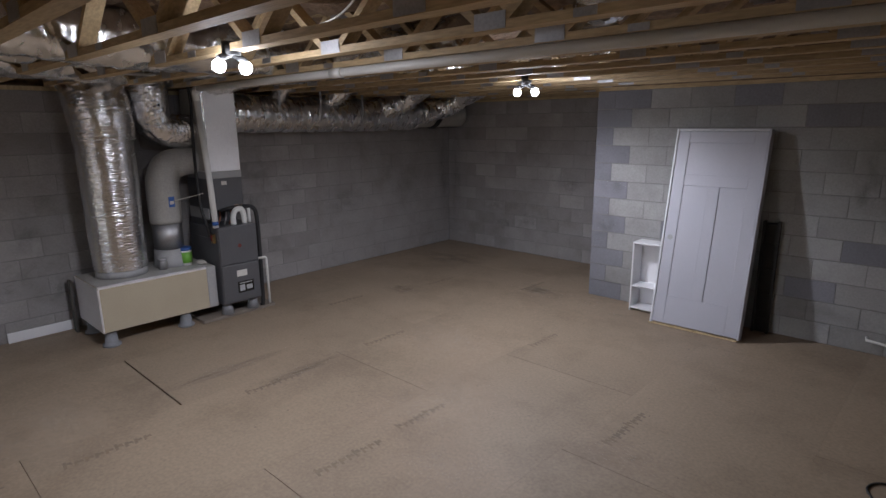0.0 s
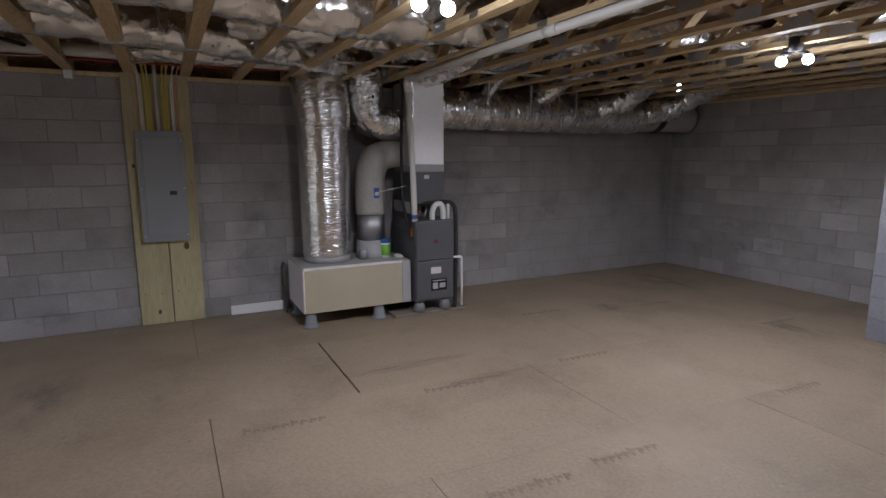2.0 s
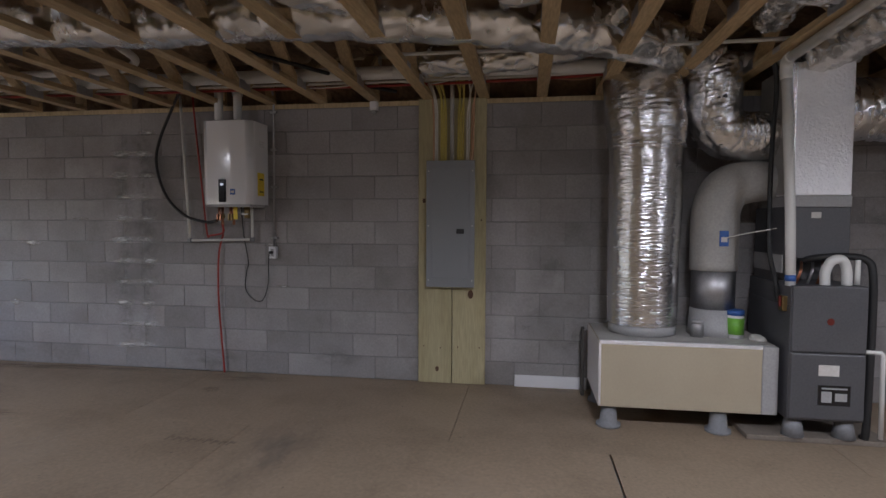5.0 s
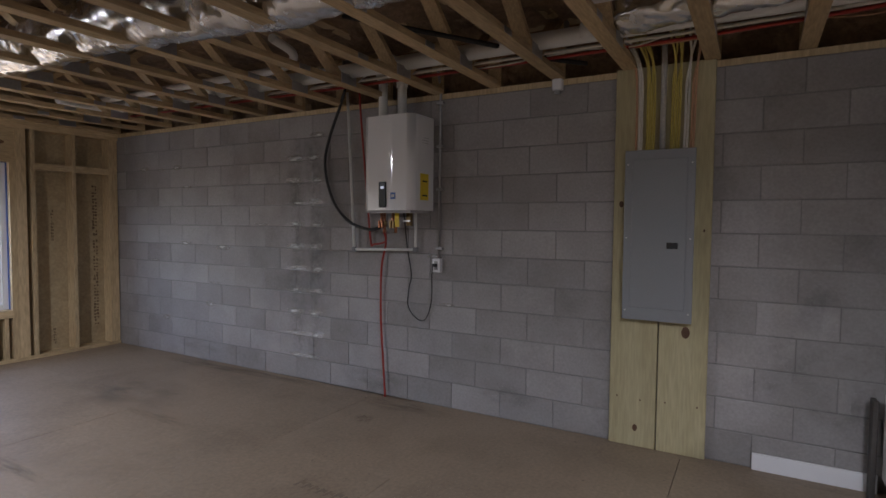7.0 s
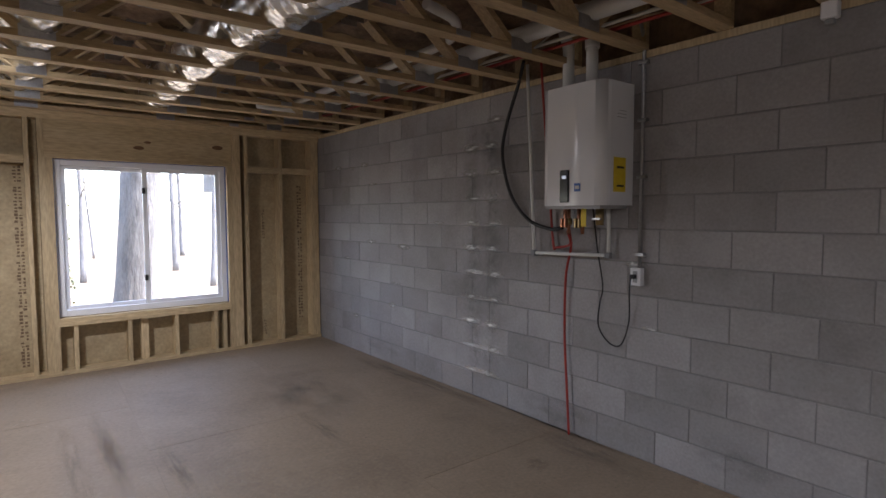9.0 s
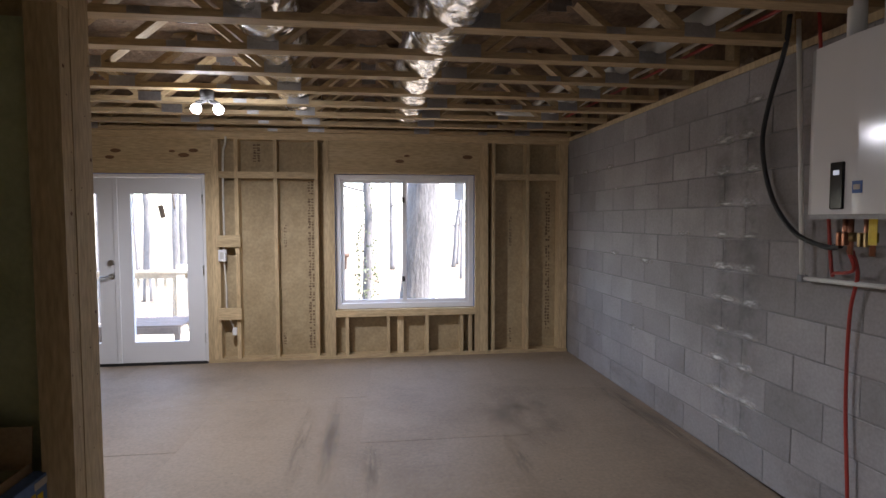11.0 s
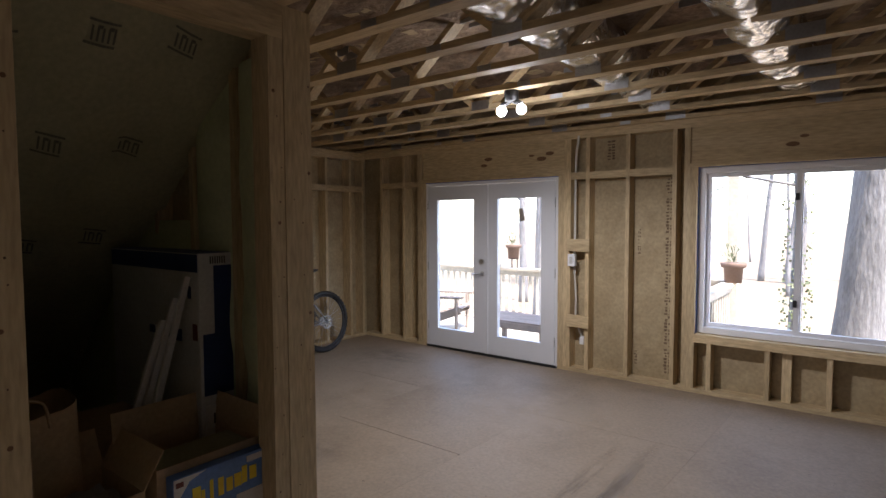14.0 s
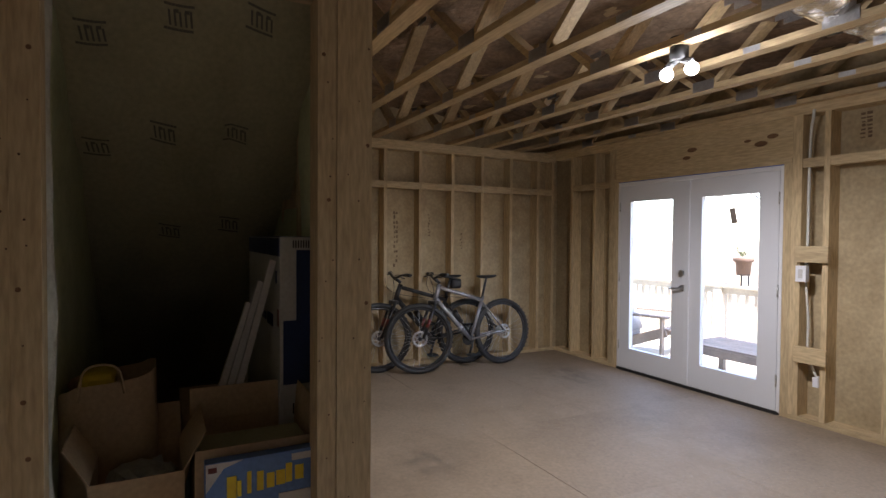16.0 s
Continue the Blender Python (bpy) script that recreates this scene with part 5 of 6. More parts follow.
# ---- stored door, shelf and dark rack ----
def stored_door():
    d = thing("stored_door", (-1.6, 5.9, 0), "white prehung three-panel door leaning on the block wall", "door")
    W, H, T = 0.875, 2.05, 0.115
    xa, xb = -W / 2, W / 2

    def p(name, dims, mat=PRIMER, r=0.003, label=""):
        ob = part(name, rbox(*dims, r), mat, d, label)
        ob.matrix_parent_inverse = Matrix()
        return ob
    # Bright lit jamb edges are put into the colour: left and head use white
    p("jamb", (xa, xa + 0.02, 0, T, 0, H), DOOR_WHITE)
    p("jamb", (xb - 0.02, xb, 0, T, 0, H))
    p("head_jamb", (xa + 0.02, xb - 0.02, 0, T, H - 0.02, H), DOOR_WHITE)
    y0, y1 = 0.012, 0.047
    L, R, B, U = xa + 0.023, xb - 0.023, 0.012, H - 0.023
    lm, rm = L + 0.115, R - 0.115
    for nm, q in (("stile", (L, lm, B, U)), ("stile", (rm, R, B, U)), ("rail", (lm, rm, U - 0.115, U)), ("rail", (lm, rm, 1.47, 1.585)), ("rail", (lm, rm, B, B + 0.29)), ("mullion", (-0.055, 0.055, B + 0.29, 1.47))):
        p(nm, (q[0], q[1], y0, y1, q[2], q[3]), r=0.004)
    for q in ((lm, rm, 1.585, U - 0.115), (lm, -0.055, B + 0.29, 1.47), (0.055, rm, B + 0.29, 1.47)):
        p("panel", (q[0], q[1], y0 + 0.009, y1 - 0.006, q[2], q[3]), r=0.002)
    bm = bmesh.new()
    sweep(bm, [(L + 0.06, y0 - 0.002, 0.92), (L + 0.06, y0 + 0.004, 0.92)], 0.027, 20)
    ob = part("bore_plug", bm, CABINET_LIGHT, d, "round bored lock hole")
    ob.matrix_parent_inverse = Matrix()
    p("skid", (xa - 0.01, xb - 0.02, 0.005, 0.09, -0.018, -0.001), LUMBER, 0.003, "raw wood strip under the door")
    d.matrix_basis = pose(-1.655, 5.80, 0.022, -10.4, 0, 0.3)
    return d


stored_door()
sh = thing("shelf_unit", (-2.25, 6.17, 0), "small white open shelf unit on the floor", "shelf")
for n, q in (("side", (-2.44, -2.424, 6.06, 6.29, 0, 0.80)), ("side", (-2.086, -2.07, 6.06, 6.29, 0, 0.80)), ("top", (-2.424, -2.086, 6.06, 6.29, 0.784, 0.80)), ("bottom", (-2.424, -2.086, 6.06, 6.29, 0.03, 0.046)), ("shelf", (-2.424, -2.086, 6.065, 6.29, 0.285, 0.301)), ("back", (-2.424, -2.086, 6.284, 6.29, 0.046, 0.784))):
    part(n, rbox(*q, 0.002), WHITE, sh)
rk = thing("dark_rack", (-1.1, 6.22, 0), "dark metal rack standing behind the stored door", "rack")
for x in (-1.22, -1.09):
    part("upright", rbox(x, x + 0.025, 6.25, 6.30, 0, 1.15, 0.003), BLACK, rk)
part("back_panel", rbox(-1.195, -1.09, 6.287, 6.297, 0.0, 1.13, 0.002), FIXTURE, rk)
for z in (0.15, 0.4, 0.65, 0.9, 1.1):
    part("rung", rbox(-1.195, -1.09, 6.262, 6.285, z, z + 0.02, 0.003), BLACK, rk)
tagged(solid("floor_cable", tube([(0.05, 3.75, 0.008), (-0.03, 3.9, 0.008), (0.02, 4.02, 0.008), (0.15, 4.05, 0.008)], 0.006, 8, 8), BLACK), "black cable end lying on the floor", "cable")
tagged(solid("wall_stub", tube([(-0.28, 6.32, 0.15), (-0.28, 6.27, 0.14), (0.1, 6.26, 0.11)], 0.012, 8), PVC), "thin white pipe low on the block wall", "pipe")

# ---- closet clutter ----
def carton(name, x0, x1, y0, y1, z0, z1, label, mat=CARD, flaps=True, tilt=0.5, which=((0, -1), (0, 1), (1, 0))):
    c = thing(name, ((x0 + x1) / 2, (y0 + y1) / 2, z0), label, "cardboard box")
    t = 0.006
    for q in ((x0, x0 + t, y0, y1, z0, z1), (x1 - t, x1, y0, y1, z0, z1), (x0 + t, x1 - t, y0, y0 + t, z0, z1), (x0 + t, x1 - t, y1 - t, y1, z0, z1)):
        part("side", boxes(q), mat, c)
    part("bottom", boxes((x0 + t, x1 - t, y0 + t, y1 - t, z0, z0 + t)), mat, c)
    if flaps:
        w = 0.16
        for a, b, o in (((x0, y0, z1), (x1, y0, z1), (0, -1)), ((x0, y1, z1), (x1, y1, z1), (0, 1)), ((x1, y0, z1), (x1, y1, z1), (1, 0)), ((x0, y0, z1), (x0, y1, z1), (-1, 0))):
            bm = bmesh.new()
            d = Vector((o[0] * w * tilt * 0.6, o[1] * w * tilt * 0.6, w * 0.85))
            a, b = Vector(a), Vector(b)
            s = Vector((o[0], o[1], 0)) * -0.005
            vs = [bm.verts.new(p) for p in (a, b, b + d, a + d, a + s, b + s, b + d + s, a + d + s)]
            for f in ((0, 1, 2, 3), (7, 6, 5, 4), (0, 4, 5, 1), (1, 5, 6, 2), (2, 6, 7, 3), (3, 7, 4, 0)):
                bm.faces.new([vs[i] for i in f])
            if o in which:
                part("flap", bm, mat, c)
            else:
                bm.free()
    return c


carton("filter_carton", -3.08, -2.68, -1.655, -1.205, 0.001, 0.63, "open brown carton holding furnace filters", tilt=0.15, which=((1, 0), (0, -1)))
ft = thing("filter_pack", (-3.1, -1.40, 0.001), "blue printed furnace filter pack standing before an open carton", "filter pack")
part("pack", rbox(-3.145, -3.088, -1.645, -1.235, 0.001, 0.60, 0.004), CARD_BLUE, ft)
part("spare_filter", rbox(-3.074, -2.86, -1.63, -1.22, 0.008, 0.615, 0.004), CARD_OLIVE, ft, "pale green edge of further filters")
wc = bmesh.new()
wc.faces.new([wc.verts.new(p) for p in ((-3.1475, -1.237, 0.598), (-3.1475, -1.237, 0.49), (-3.1475, -1.30, 0.575), (-3.1475, -1.37, 0.598))])
part("white_corner", wc, CARD_WHITE, ft, "white printed corner")
part("red_mark", boxes((-3.150, -3.148, -1.275, -1.245, 0.565, 0.585)), FORK_RED, ft)
for i, (hh, ww) in enumerate(((0.085, 0.030), (0.06, 0.014), (0.085, 0.014), (0.075, 0.022), (0.058, 0.026), (0.058, 0.030), (0.075, 0.022), (0.058, 0.030))):
    yy = -1.31 - 0.036 * i
    part("letter_shape", rbox(-3.1485, -3.1455, yy - ww * 1.15, yy, 0.455 + 0.004 * i, 0.455 + 0.004 * i + hh, 0.001, 1), YELLOW, ft)
part("picture_patch", boxes((-3.148, -3.145, -1.63, -1.50, 0.36, 0.44)), CARD_WHITE, ft)
part("price_tag", boxes((-3.148, -3.145, -1.635, -1.55, 0.562, 0.588)), CARD_WHITE, ft)
part("green_base", boxes((-3.148, -3.145, -1.643, -1.237, 0.10, 0.30)), CARD_OLIVE, ft, "pale green lower band")
tc = bpy.data.curves.new("number", "FONT")
tc.body, tc.size, tc.extrude = "600", 0.07, 0.001
num = new("number", tc)
num.data.materials.append(CARD_WHITE)
num.parent = ft
num.matrix_parent_inverse = Matrix.Translation(-ft.location)
num.matrix_basis = Matrix.Translation((-3.147, -1.25, 0.34)) @ Matrix.Rotation(radians(-90), 4, "Z") @ Matrix.Rotation(radians(90), 4, "X")
carton("open_carton", -3.06, -2.66, -1.17, -0.86, 0.001, 0.56, "open brown carton with torn flaps", tilt=0.8)
pw = bmesh.new()
bmesh.ops.create_icosphere(pw, subdivisions=3, radius=1)
for v in pw.verts:
    v.co = Vector((-2.9 + v.co.x * 0.12, -1.02 + v.co.y * 0.12, 0.5 + v.co.z * 0.06)) + v.co * 0.03 * noise.noise(v.co * 5)
tagged(solid("plastic_wrap", pw, GALV), "crumpled clear plastic wrap in the open carton", "plastic wrap")
bag = thing("paper_bag", (-2.6, -0.9, 0), "brown paper bag with yellow contents", "paper bag")
bg = bmesh.new()
rings = []
for z, w, dz in ((0.0, 1.0, 0), (0.3, 1.04, 0), (0.55, 1.02, 0.01), (0.72, 0.98, 0.02), (0.80, 0.97, 0.09)):
    ring = []
    for k in range(24):
        a = 2 * math.pi * k / 24
        c, q = math.cos(a), math.sin(a)
        px = 0.15 * w * (abs(c) ** 0.35) * (1 if c > 0 else -1)
        py = 0.18 * w * (abs(q) ** 0.35) * (1 if q > 0 else -1)
        ring.append(bg.verts.new((-2.60 + px + 0.012 * noise.noise(Vector((c * 2, q * 2, z * 7))), -0.90 + py, z + dz * (0.5 - 0.5 * math.sin(a * 1.0)) + (0.02 * noise.noise(Vector((c * 4, q * 4, 3))) if z > 0.7 else 0))))
    rings.append(ring)
for a, b in zip(rings, rings[1:]):
    for k in range(24):
        bg.faces.new((a[k], a[(k + 1) % 24], b[(k + 1) % 24], b[k])).smooth = True
bg.faces.new(rings[0][::-1])
part("bag", bg, CARD, bag)
part("bag_handle", tube([(-2.75, -0.80, 0.78), (-2.76, -0.82, 0.90), (-2.76, -0.88, 0.925), (-2.76, -0.94, 0.90), (-2.75, -0.96, 0.80)], 0.005, 8, 5), CARD, bag)
part("bottle", rbox(-2.70, -2.52, -0.92, -0.80, 0.70, 0.88, 0.03), YELLOW, bag, "yellow packet inside the bag")
bx = thing("lower_carton", (-2.4, -1.3, 0), "dark closed carton deep under the stairs", "cardboard box")
part("body", boxes((-2.55, -2.05, -1.5, -1.18, 0.0, 0.62)), CARD, bx)
tv = thing("tall_carton", (-2.5, -1.65, 0), "tall white and blue printed carton standing on end", "cardboard box")
part("body", rbox(-2.72, -1.75, -1.755, -1.585, 0.0, 1.44, 0.004), CARD_WHITE, tv)
part("white_front", boxes((-2.7225, -2.72, -1.753, -1.587, 0.72, 1.438)), CARD_WHITE, tv, "white printed front")
part("blue_panel", boxes((-2.726, -2.7225, -1.752, -1.66, 0.75, 1.38), (-2.726, -2.7225, -1.66, -1.60, 0.75, 1.05)), NAVY, tv, "dark blue printed panel")
part("barcode", boxes(*[(-2.726, -2.7225, -1.72 + 0.012 * i, -1.715 + 0.012 * i, 1.39, 1.425) for i in range(7)]), INK, tv)
part("lower_label", boxes((-2.725, -2.72, -1.75, -1.60, 0.56, 0.70)), CARD_WHITE, tv)
part("label_bars", boxes(*[(-2.7285, -2.725, -1.72 + 0.014 * i, -1.713 + 0.014 * i, 0.61, 0.66) for i in range(6)]), INK, tv)
part("blue_rim", boxes((-2.715, -1.76, -1.585, -1.582, 1.35, 1.435), (-2.715, -1.76, -1.75, -1.59, 1.440, 1.443)), NAVY, tv, "dark blue printed rim")
for xa, xb, za, zb in ((-2.55, -2.40, 1.00, 1.06), (-2.36, -2.30, 1.01, 1.05), (-2.27, -2.21, 1.01, 1.05), (-2.65, -2.62, 1.22, 1.28)):
    part("side_print", boxes((xa, xb, -1.585, -1.582, za, zb)), NAVY, tv, "dark blue printed mark")
part("red_print", boxes((-2.70, -2.66, -1.585, -1.582, 1.02, 1.10)), FORK_RED, tv)
for i in range(3):
    bm = bmesh.new()
    bar(bm, (-2.62 + 0.03 * i, -1.22 + 0.055 * i, 0.002), (-2.655 + 0.02 * i, -1.565 + 0.05 * i, 1.33 - 0.1 * i), 0.032, 0.012, (1, 0.3, 0))
    tagged(solid("trim_strip", bm, CARD_WHITE), "white trim strip leaning in the closet", "trim strip", "leaning trim strips")


# ---- bicycles ----
def bicycle(label, frame_mat, m, steer=10.0):
    """Built in its own x (forward) and z; y across."""
    b = thing("bicycle", (0, 0, 0), label, "bicycle", "mountain bikes")
    R, r = 0.345, 0.026
    rear, front = Vector((0, 0, 0.37)), Vector((1.07, 0, 0.37))
    bb = Vector((0.43, 0, 0.31))
    seat, head, headlow = Vector((0.27, 0, 0.74)), Vector((0.82, 0, 0.90)), Vector((0.86, 0, 0.78))

    def wheel(c, turn):
        bm = bmesh.new()
        ring = lambda bm, rad, thick, n=48: sweep(bm, [(math.cos(2 * math.pi * i / n) * rad, 0, math.sin(2 * math.pi * i / n) * rad) for i in range(n + 1)], thick, 8, False)
        ring(bm, R, 0.027)
        for i in range(44):
            a = 2 * math.pi * i / 44
            for s in (-0.012, 0.012):
                p = Vector((math.cos(a + s) * (R + 0.026), s, math.sin(a + s) * (R + 0.0185)))
                bar(bm, p - Vector((0, 0.008, 0)), p + Vector((0, 0.008, 0)), 0.016, 0.008, (math.cos(a), 0, math.sin(a)))
        base = pose(c.x, c.y, c.z, 0, 0, turn)
        w = part("wheel", bm, BLACK, b, "knobbly black tyre")
        w.matrix_basis = base
        kids = []
        bm = bmesh.new()
        ring(bm, R - 0.032, 0.012)
        kids.append(part("rim", bm, BIKE_BLACK, w))
        bm = bmesh.new()
        for i in range(28):
            a = 2 * math.pi * i / 28
            s = 0.025 if i % 2 else -0.025
            bar(bm, (math.cos(a + 0.2) * 0.02, s, math.sin(a + 0.2) * 0.02), (math.cos(a) * (R - 0.035), 0, math.sin(a) * (R - 0.035)), 0.0022, 0.0022)
        kids.append(part("spokes", bm, STEEL, w))
        bm = bmesh.new()
        sweep(bm, [(0, -0.05, 0), (0, 0.05, 0)], 0.022, 12)
        kids.append(part("hub", bm, BIKE_BLACK, w))
        bm = bmesh.new()
        ring(bm, 0.078, 0.006, 32)
        ring(bm, 0.066, 0.005, 32)
        for i in range(8):
            a = 2 * math.pi * i / 8
            bar(bm, (math.cos(a) * 0.02, 0, math.sin(a) * 0.02), (math.cos(a + 0.5) * 0.075, 0, math.sin(a + 0.5) * 0.075), 0.006, 0.01)
        bmesh.ops.translate(bm, verts=bm.verts[:], vec=(0, 0.045, 0))
        kids.append(part("brake_disc", bm, STEEL, w, "bright steel brake disc"))
        for k in kids:
            k.matrix_parent_inverse = Matrix()
        return w

    wheel(rear, 0)
    wheel(front, steer)

    def t(name, pts, rad, mat, steps=0, label=""):
        return part(name, tube(pts, rad, 10, steps), mat, b, label)
    t("down_tube", [headlow, bb], 0.027, frame_mat)
    t("top_tube", [head, seat], 0.022, frame_mat)
    t("seat_tube", [seat + Vector((-0.02, 0, 0.04)), bb], 0.020, frame_mat)
    t("head_tube", [head + Vector((-0.01, 0, 0.03)), headlow + Vector((0.01, 0, -0.02))], 0.026, frame_mat)
    for s in (-1, 1):
        t("chain_stay", [bb + Vector((0, s * 0.03, 0)), rear + Vector((0.1, s * 0.055, 0)), rear + Vector((0, s * 0.06, 0))], 0.012, frame_mat)
        t("seat_stay", [seat + Vector((0, s * 0.02, -0.03)), rear + Vector((0.08, s * 0.055, 0.1)), rear + Vector((0, s * 0.06, 0))], 0.010, frame_mat)
        t("fork_leg", [headlow + Vector((0.03, s * 0.06, -0.03)), front + Vector((-0.02, s * 0.06, 0))], 0.017, BIKE_BLACK)
        lo, hi = front + Vector((-0.02, s * 0.06, 0)), headlow + Vector((0.03, s * 0.06, -0.03))
        t("fork_decal", [lo.lerp(hi, 0.30), lo.lerp(hi, 0.52)], 0.0178, FORK_RED, 0, "dull red fork band")
        t("crank", [bb + Vector((0, s * 0.06, 0)), bb + Vector((s * 0.06, s * 0.075, -s * 0.15))], 0.012, BIKE_BLACK)
        part("pedal", rbox(bb.x + s * 0.06 - 0.05, bb.x + s * 0.06 + 0.05, min(s * 0.08, s * 0.18), max(s * 0.08, s * 0.18), bb.z - s * 0.15 - 0.01, bb.z - s * 0.15 + 0.01, 0.004), BLACK, b)
    part("fork_crown", rbox(headlow.x + 0.0, headlow.x + 0.06, -0.075, 0.075, headlow.z - 0.06, headlow.z - 0.02, 0.008), BIKE_BLACK, b)
    t("seat_post", [seat, seat + Vector((-0.07, 0, 0.24))], 0.014, BIKE_BLACK)
    bm = bmesh.new()
    bmesh.ops.create_icosphere(bm, subdivisions=3, radius=1)
    for v in bm.verts:
        w = 0.075 - 0.045 * (v.co.x + 1) / 2
        v.co = Vector((0.20 + v.co.x * 0.135, v.co.y * w, 0.995 + v.co.z * 0.02 + 0.012 * v.co.x ** 2))
    part("saddle", bm, BLACK, b, "black saddle", smooth=True)
    t("stem", [head + Vector((-0.01, 0, 0.05)), head + Vector((0.06, 0, 0.10))], 0.018, BIKE_BLACK)
    hb = head + Vector((0.06, 0, 0.10))
    c, s_ = math.cos(radians(steer)), math.sin(radians(steer))
    bend = [(-0.05, -0.38, 0.045), (-0.02, -0.2, 0.035), (0, 0, 0), (-0.02, 0.2, 0.035), (-0.05, 0.38, 0.045)]
    t("handlebar", [hb + Vector((x * c - y * s_, x * s_ + y * c, z)) for x, y, z in bend], 0.014, BIKE_BLACK, 6)
    for sgn in (-1, 1):
        y = sgn * 0.32
        p = hb + Vector((-0.04 * c - y * s_, y * c, 0.042))
        t("grip", [p + Vector((-0.05 * s_ * sgn, -0.05 * sgn, 0)), p + Vector((0, 0.055 * sgn, 0))], 0.018, BLACK)
        t("brake_lever", [p + Vector((0.01, -0.1 * sgn, -0.01)), p + Vector((0.05, -0.06 * sgn, -0.02)), p + Vector((0.055, 0.03 * sgn, -0.03))], 0.006, BIKE_BLACK, 4)
        t("brake_hose", [p + Vector((0.01, -0.1 * sgn, 0)), p + Vector((0.10, -0.14 * sgn, -0.02)), head + Vector((0.08, 0.03 * sgn, -0.05)), front + Vector((-0.06, 0.06 * sgn, 0.1)) if sgn > 0 else seat + Vector((0.2, 0, 0.02))], 0.003, BLACK, 8)
    t("chainring", [bb + Vector((0, -0.05, 0)), bb + Vector((0, -0.045, 0))], 0.075, BIKE_BLACK)
    t("cassette", [rear + Vector((0, -0.05, 0)), rear + Vector((0, -0.02, 0))], 0.06, STEEL)
    t("bottle_cage", [bb + Vector((0.12, 0, 0.2)), bb + Vector((0.2, 0, 0.32))], 0.03, BLACK)
    b.matrix_basis = m
    return b


bicycle("silver mountain bike leaning along the stud wall", BIKE_GREY, pose(-0.05, -4.59, 0.0, 0, 0, 92.5) @ pose(0, 0, 0, 3, 0, 0), -14)
black_bike = bicycle("black mountain bike parked behind the silver one", BIKE_BLACK, pose(0.13, -4.21, 0.0, 0, 0, 90) @ pose(0, 0, 0, 1, 0, 0), -4)
sb = part("saddle_bag", rbox(0.07, 0.20, -0.045, 0.045, 0.86, 0.972, 0.03), BLACK, black_bike, "black bag strapped under the saddle")
sb.matrix_parent_inverse = Matrix()

# ---- outdoors: deck, railing, furniture, trees ----
structure(solid("ground", boxes((-400, 400, -400, S0 - 0.3, -1.9, -1.6)), LITTER), "leaf-covered woodland ground", "ground")
deck = structure(solid("deck", boxes((-4.2, 3.6, -8.15, S0 - 0.02, -0.30, -0.14)), GREY_WOOD), "timber deck outside the french doors", "deck")
for i in range(17):
    y = -8.13 + i * 0.142
    part("deck_board", boxes((-4.2, 3.6, y, y + 0.136, -0.14, -0.11)), DECK, deck)
for x in (-3.9, -1.3, 1.3, 3.3):
    part("deck_leg", boxes((x, x + 0.14, -8.0, -7.86, -1.7, -0.30)), DECK, deck)


def railing(name, a, b, label):
    r = thing(name, a, label, "railing", "deck railings")
    a, b = Vector(a), Vector(b)
    d = (b - a).normalized()
    L = (b - a).length
    up = Vector((0, 0, 1))
    for nm, z, w, h in (("cap", 0.90, 0.14, 0.035), ("top_rail", 0.84, 0.04, 0.085), ("bottom_rail", 0.10, 0.04, 0.085)):
        bm = bmesh.new()
        bar(bm, a + up * z, b + up * z, w, h)
        part(nm, bm, DECK, r)
    n = int(L / 0.125)
    for i in range(1, n):
        bm = bmesh.new()
        p = a + d * (L * i / n) + up * 0
        bar(bm, p + up * 0.12, p + up * 0.82, 0.034, 0.034, tuple(d))
        part("baluster", bm, DECK, r)
    return r


railing("deck_railing", (-3.85, -8.05, -0.11), (3.5, -8.05, -0.11), "pale timber deck railing with square balusters")
railing("side_railing", (-3.85, S0 - 0.05, -0.11), (-3.85, -7.9, -0.11), "pale timber deck railing with square balusters")
for x, h in ((-3.85, 3.0), (-1.55, 1.0), (-0.28, 3.0), (1.9, 1.0), (3.5, 3.0)):
    tagged(solid("deck_post", rbox(x - 0.065, x + 0.065, -8.12, -7.99, -0.11, -0.11 + h, 0.005), DECK), "square timber deck post", "post", "deck posts")
bm = bmesh.new()
bar(bm, (-3.85, -8.05, 2.2), (-3.25, -8.05, 2.8), 0.05, 0.14)
tagged(solid("deck_brace", bm, DECK), "diagonal timber brace under the porch beam", "brace")


def pot_plant(x, y, z, s, label, seed):
    p = thing("potted_plant", (x, y, z), label, "potted plant")
    part("pot", tube([(x, y, z), (x, y, z + 0.14 * s), (x, y, z + 0.145 * s), (x, y, z + 0.19 * s)], lambda t: (0.075 + 0.03 * t) * s + (0.012 * s if t > 0.6 else 0), 20), TERRACOTTA, p)
    rnd = random.Random(seed)
    bm = bmesh.new()
    for i in range(70):
        a, e, L = rnd.uniform(0, 6.3), rnd.uniform(0.2, 1.5), rnd.uniform(0.03, 0.2) * s
        d = Vector((math.cos(a) * math.cos(e), math.sin(a) * math.cos(e), math.sin(e)))
        c = Vector((x, y, z + 0.18 * s)) + d * L
        u = d.cross(Vector((0.3, 0.2, 1))).normalized() * 0.007 * s
        w = d * 0.03 * s
        bm.faces.new([bm.verts.new(q) for q in (c - w, c + u, c + w, c - u)])
    part("foliage", bm, LEAF, p)


pot_plant(-3.90, -7.80, 0.81, 1.3, "terracotta pot with a sparse plant on the deck railing", 5)
pot_plant(-0.64, -8.02, 0.97, 1.15, "small potted plant held above the deck railing on a hook", 8)
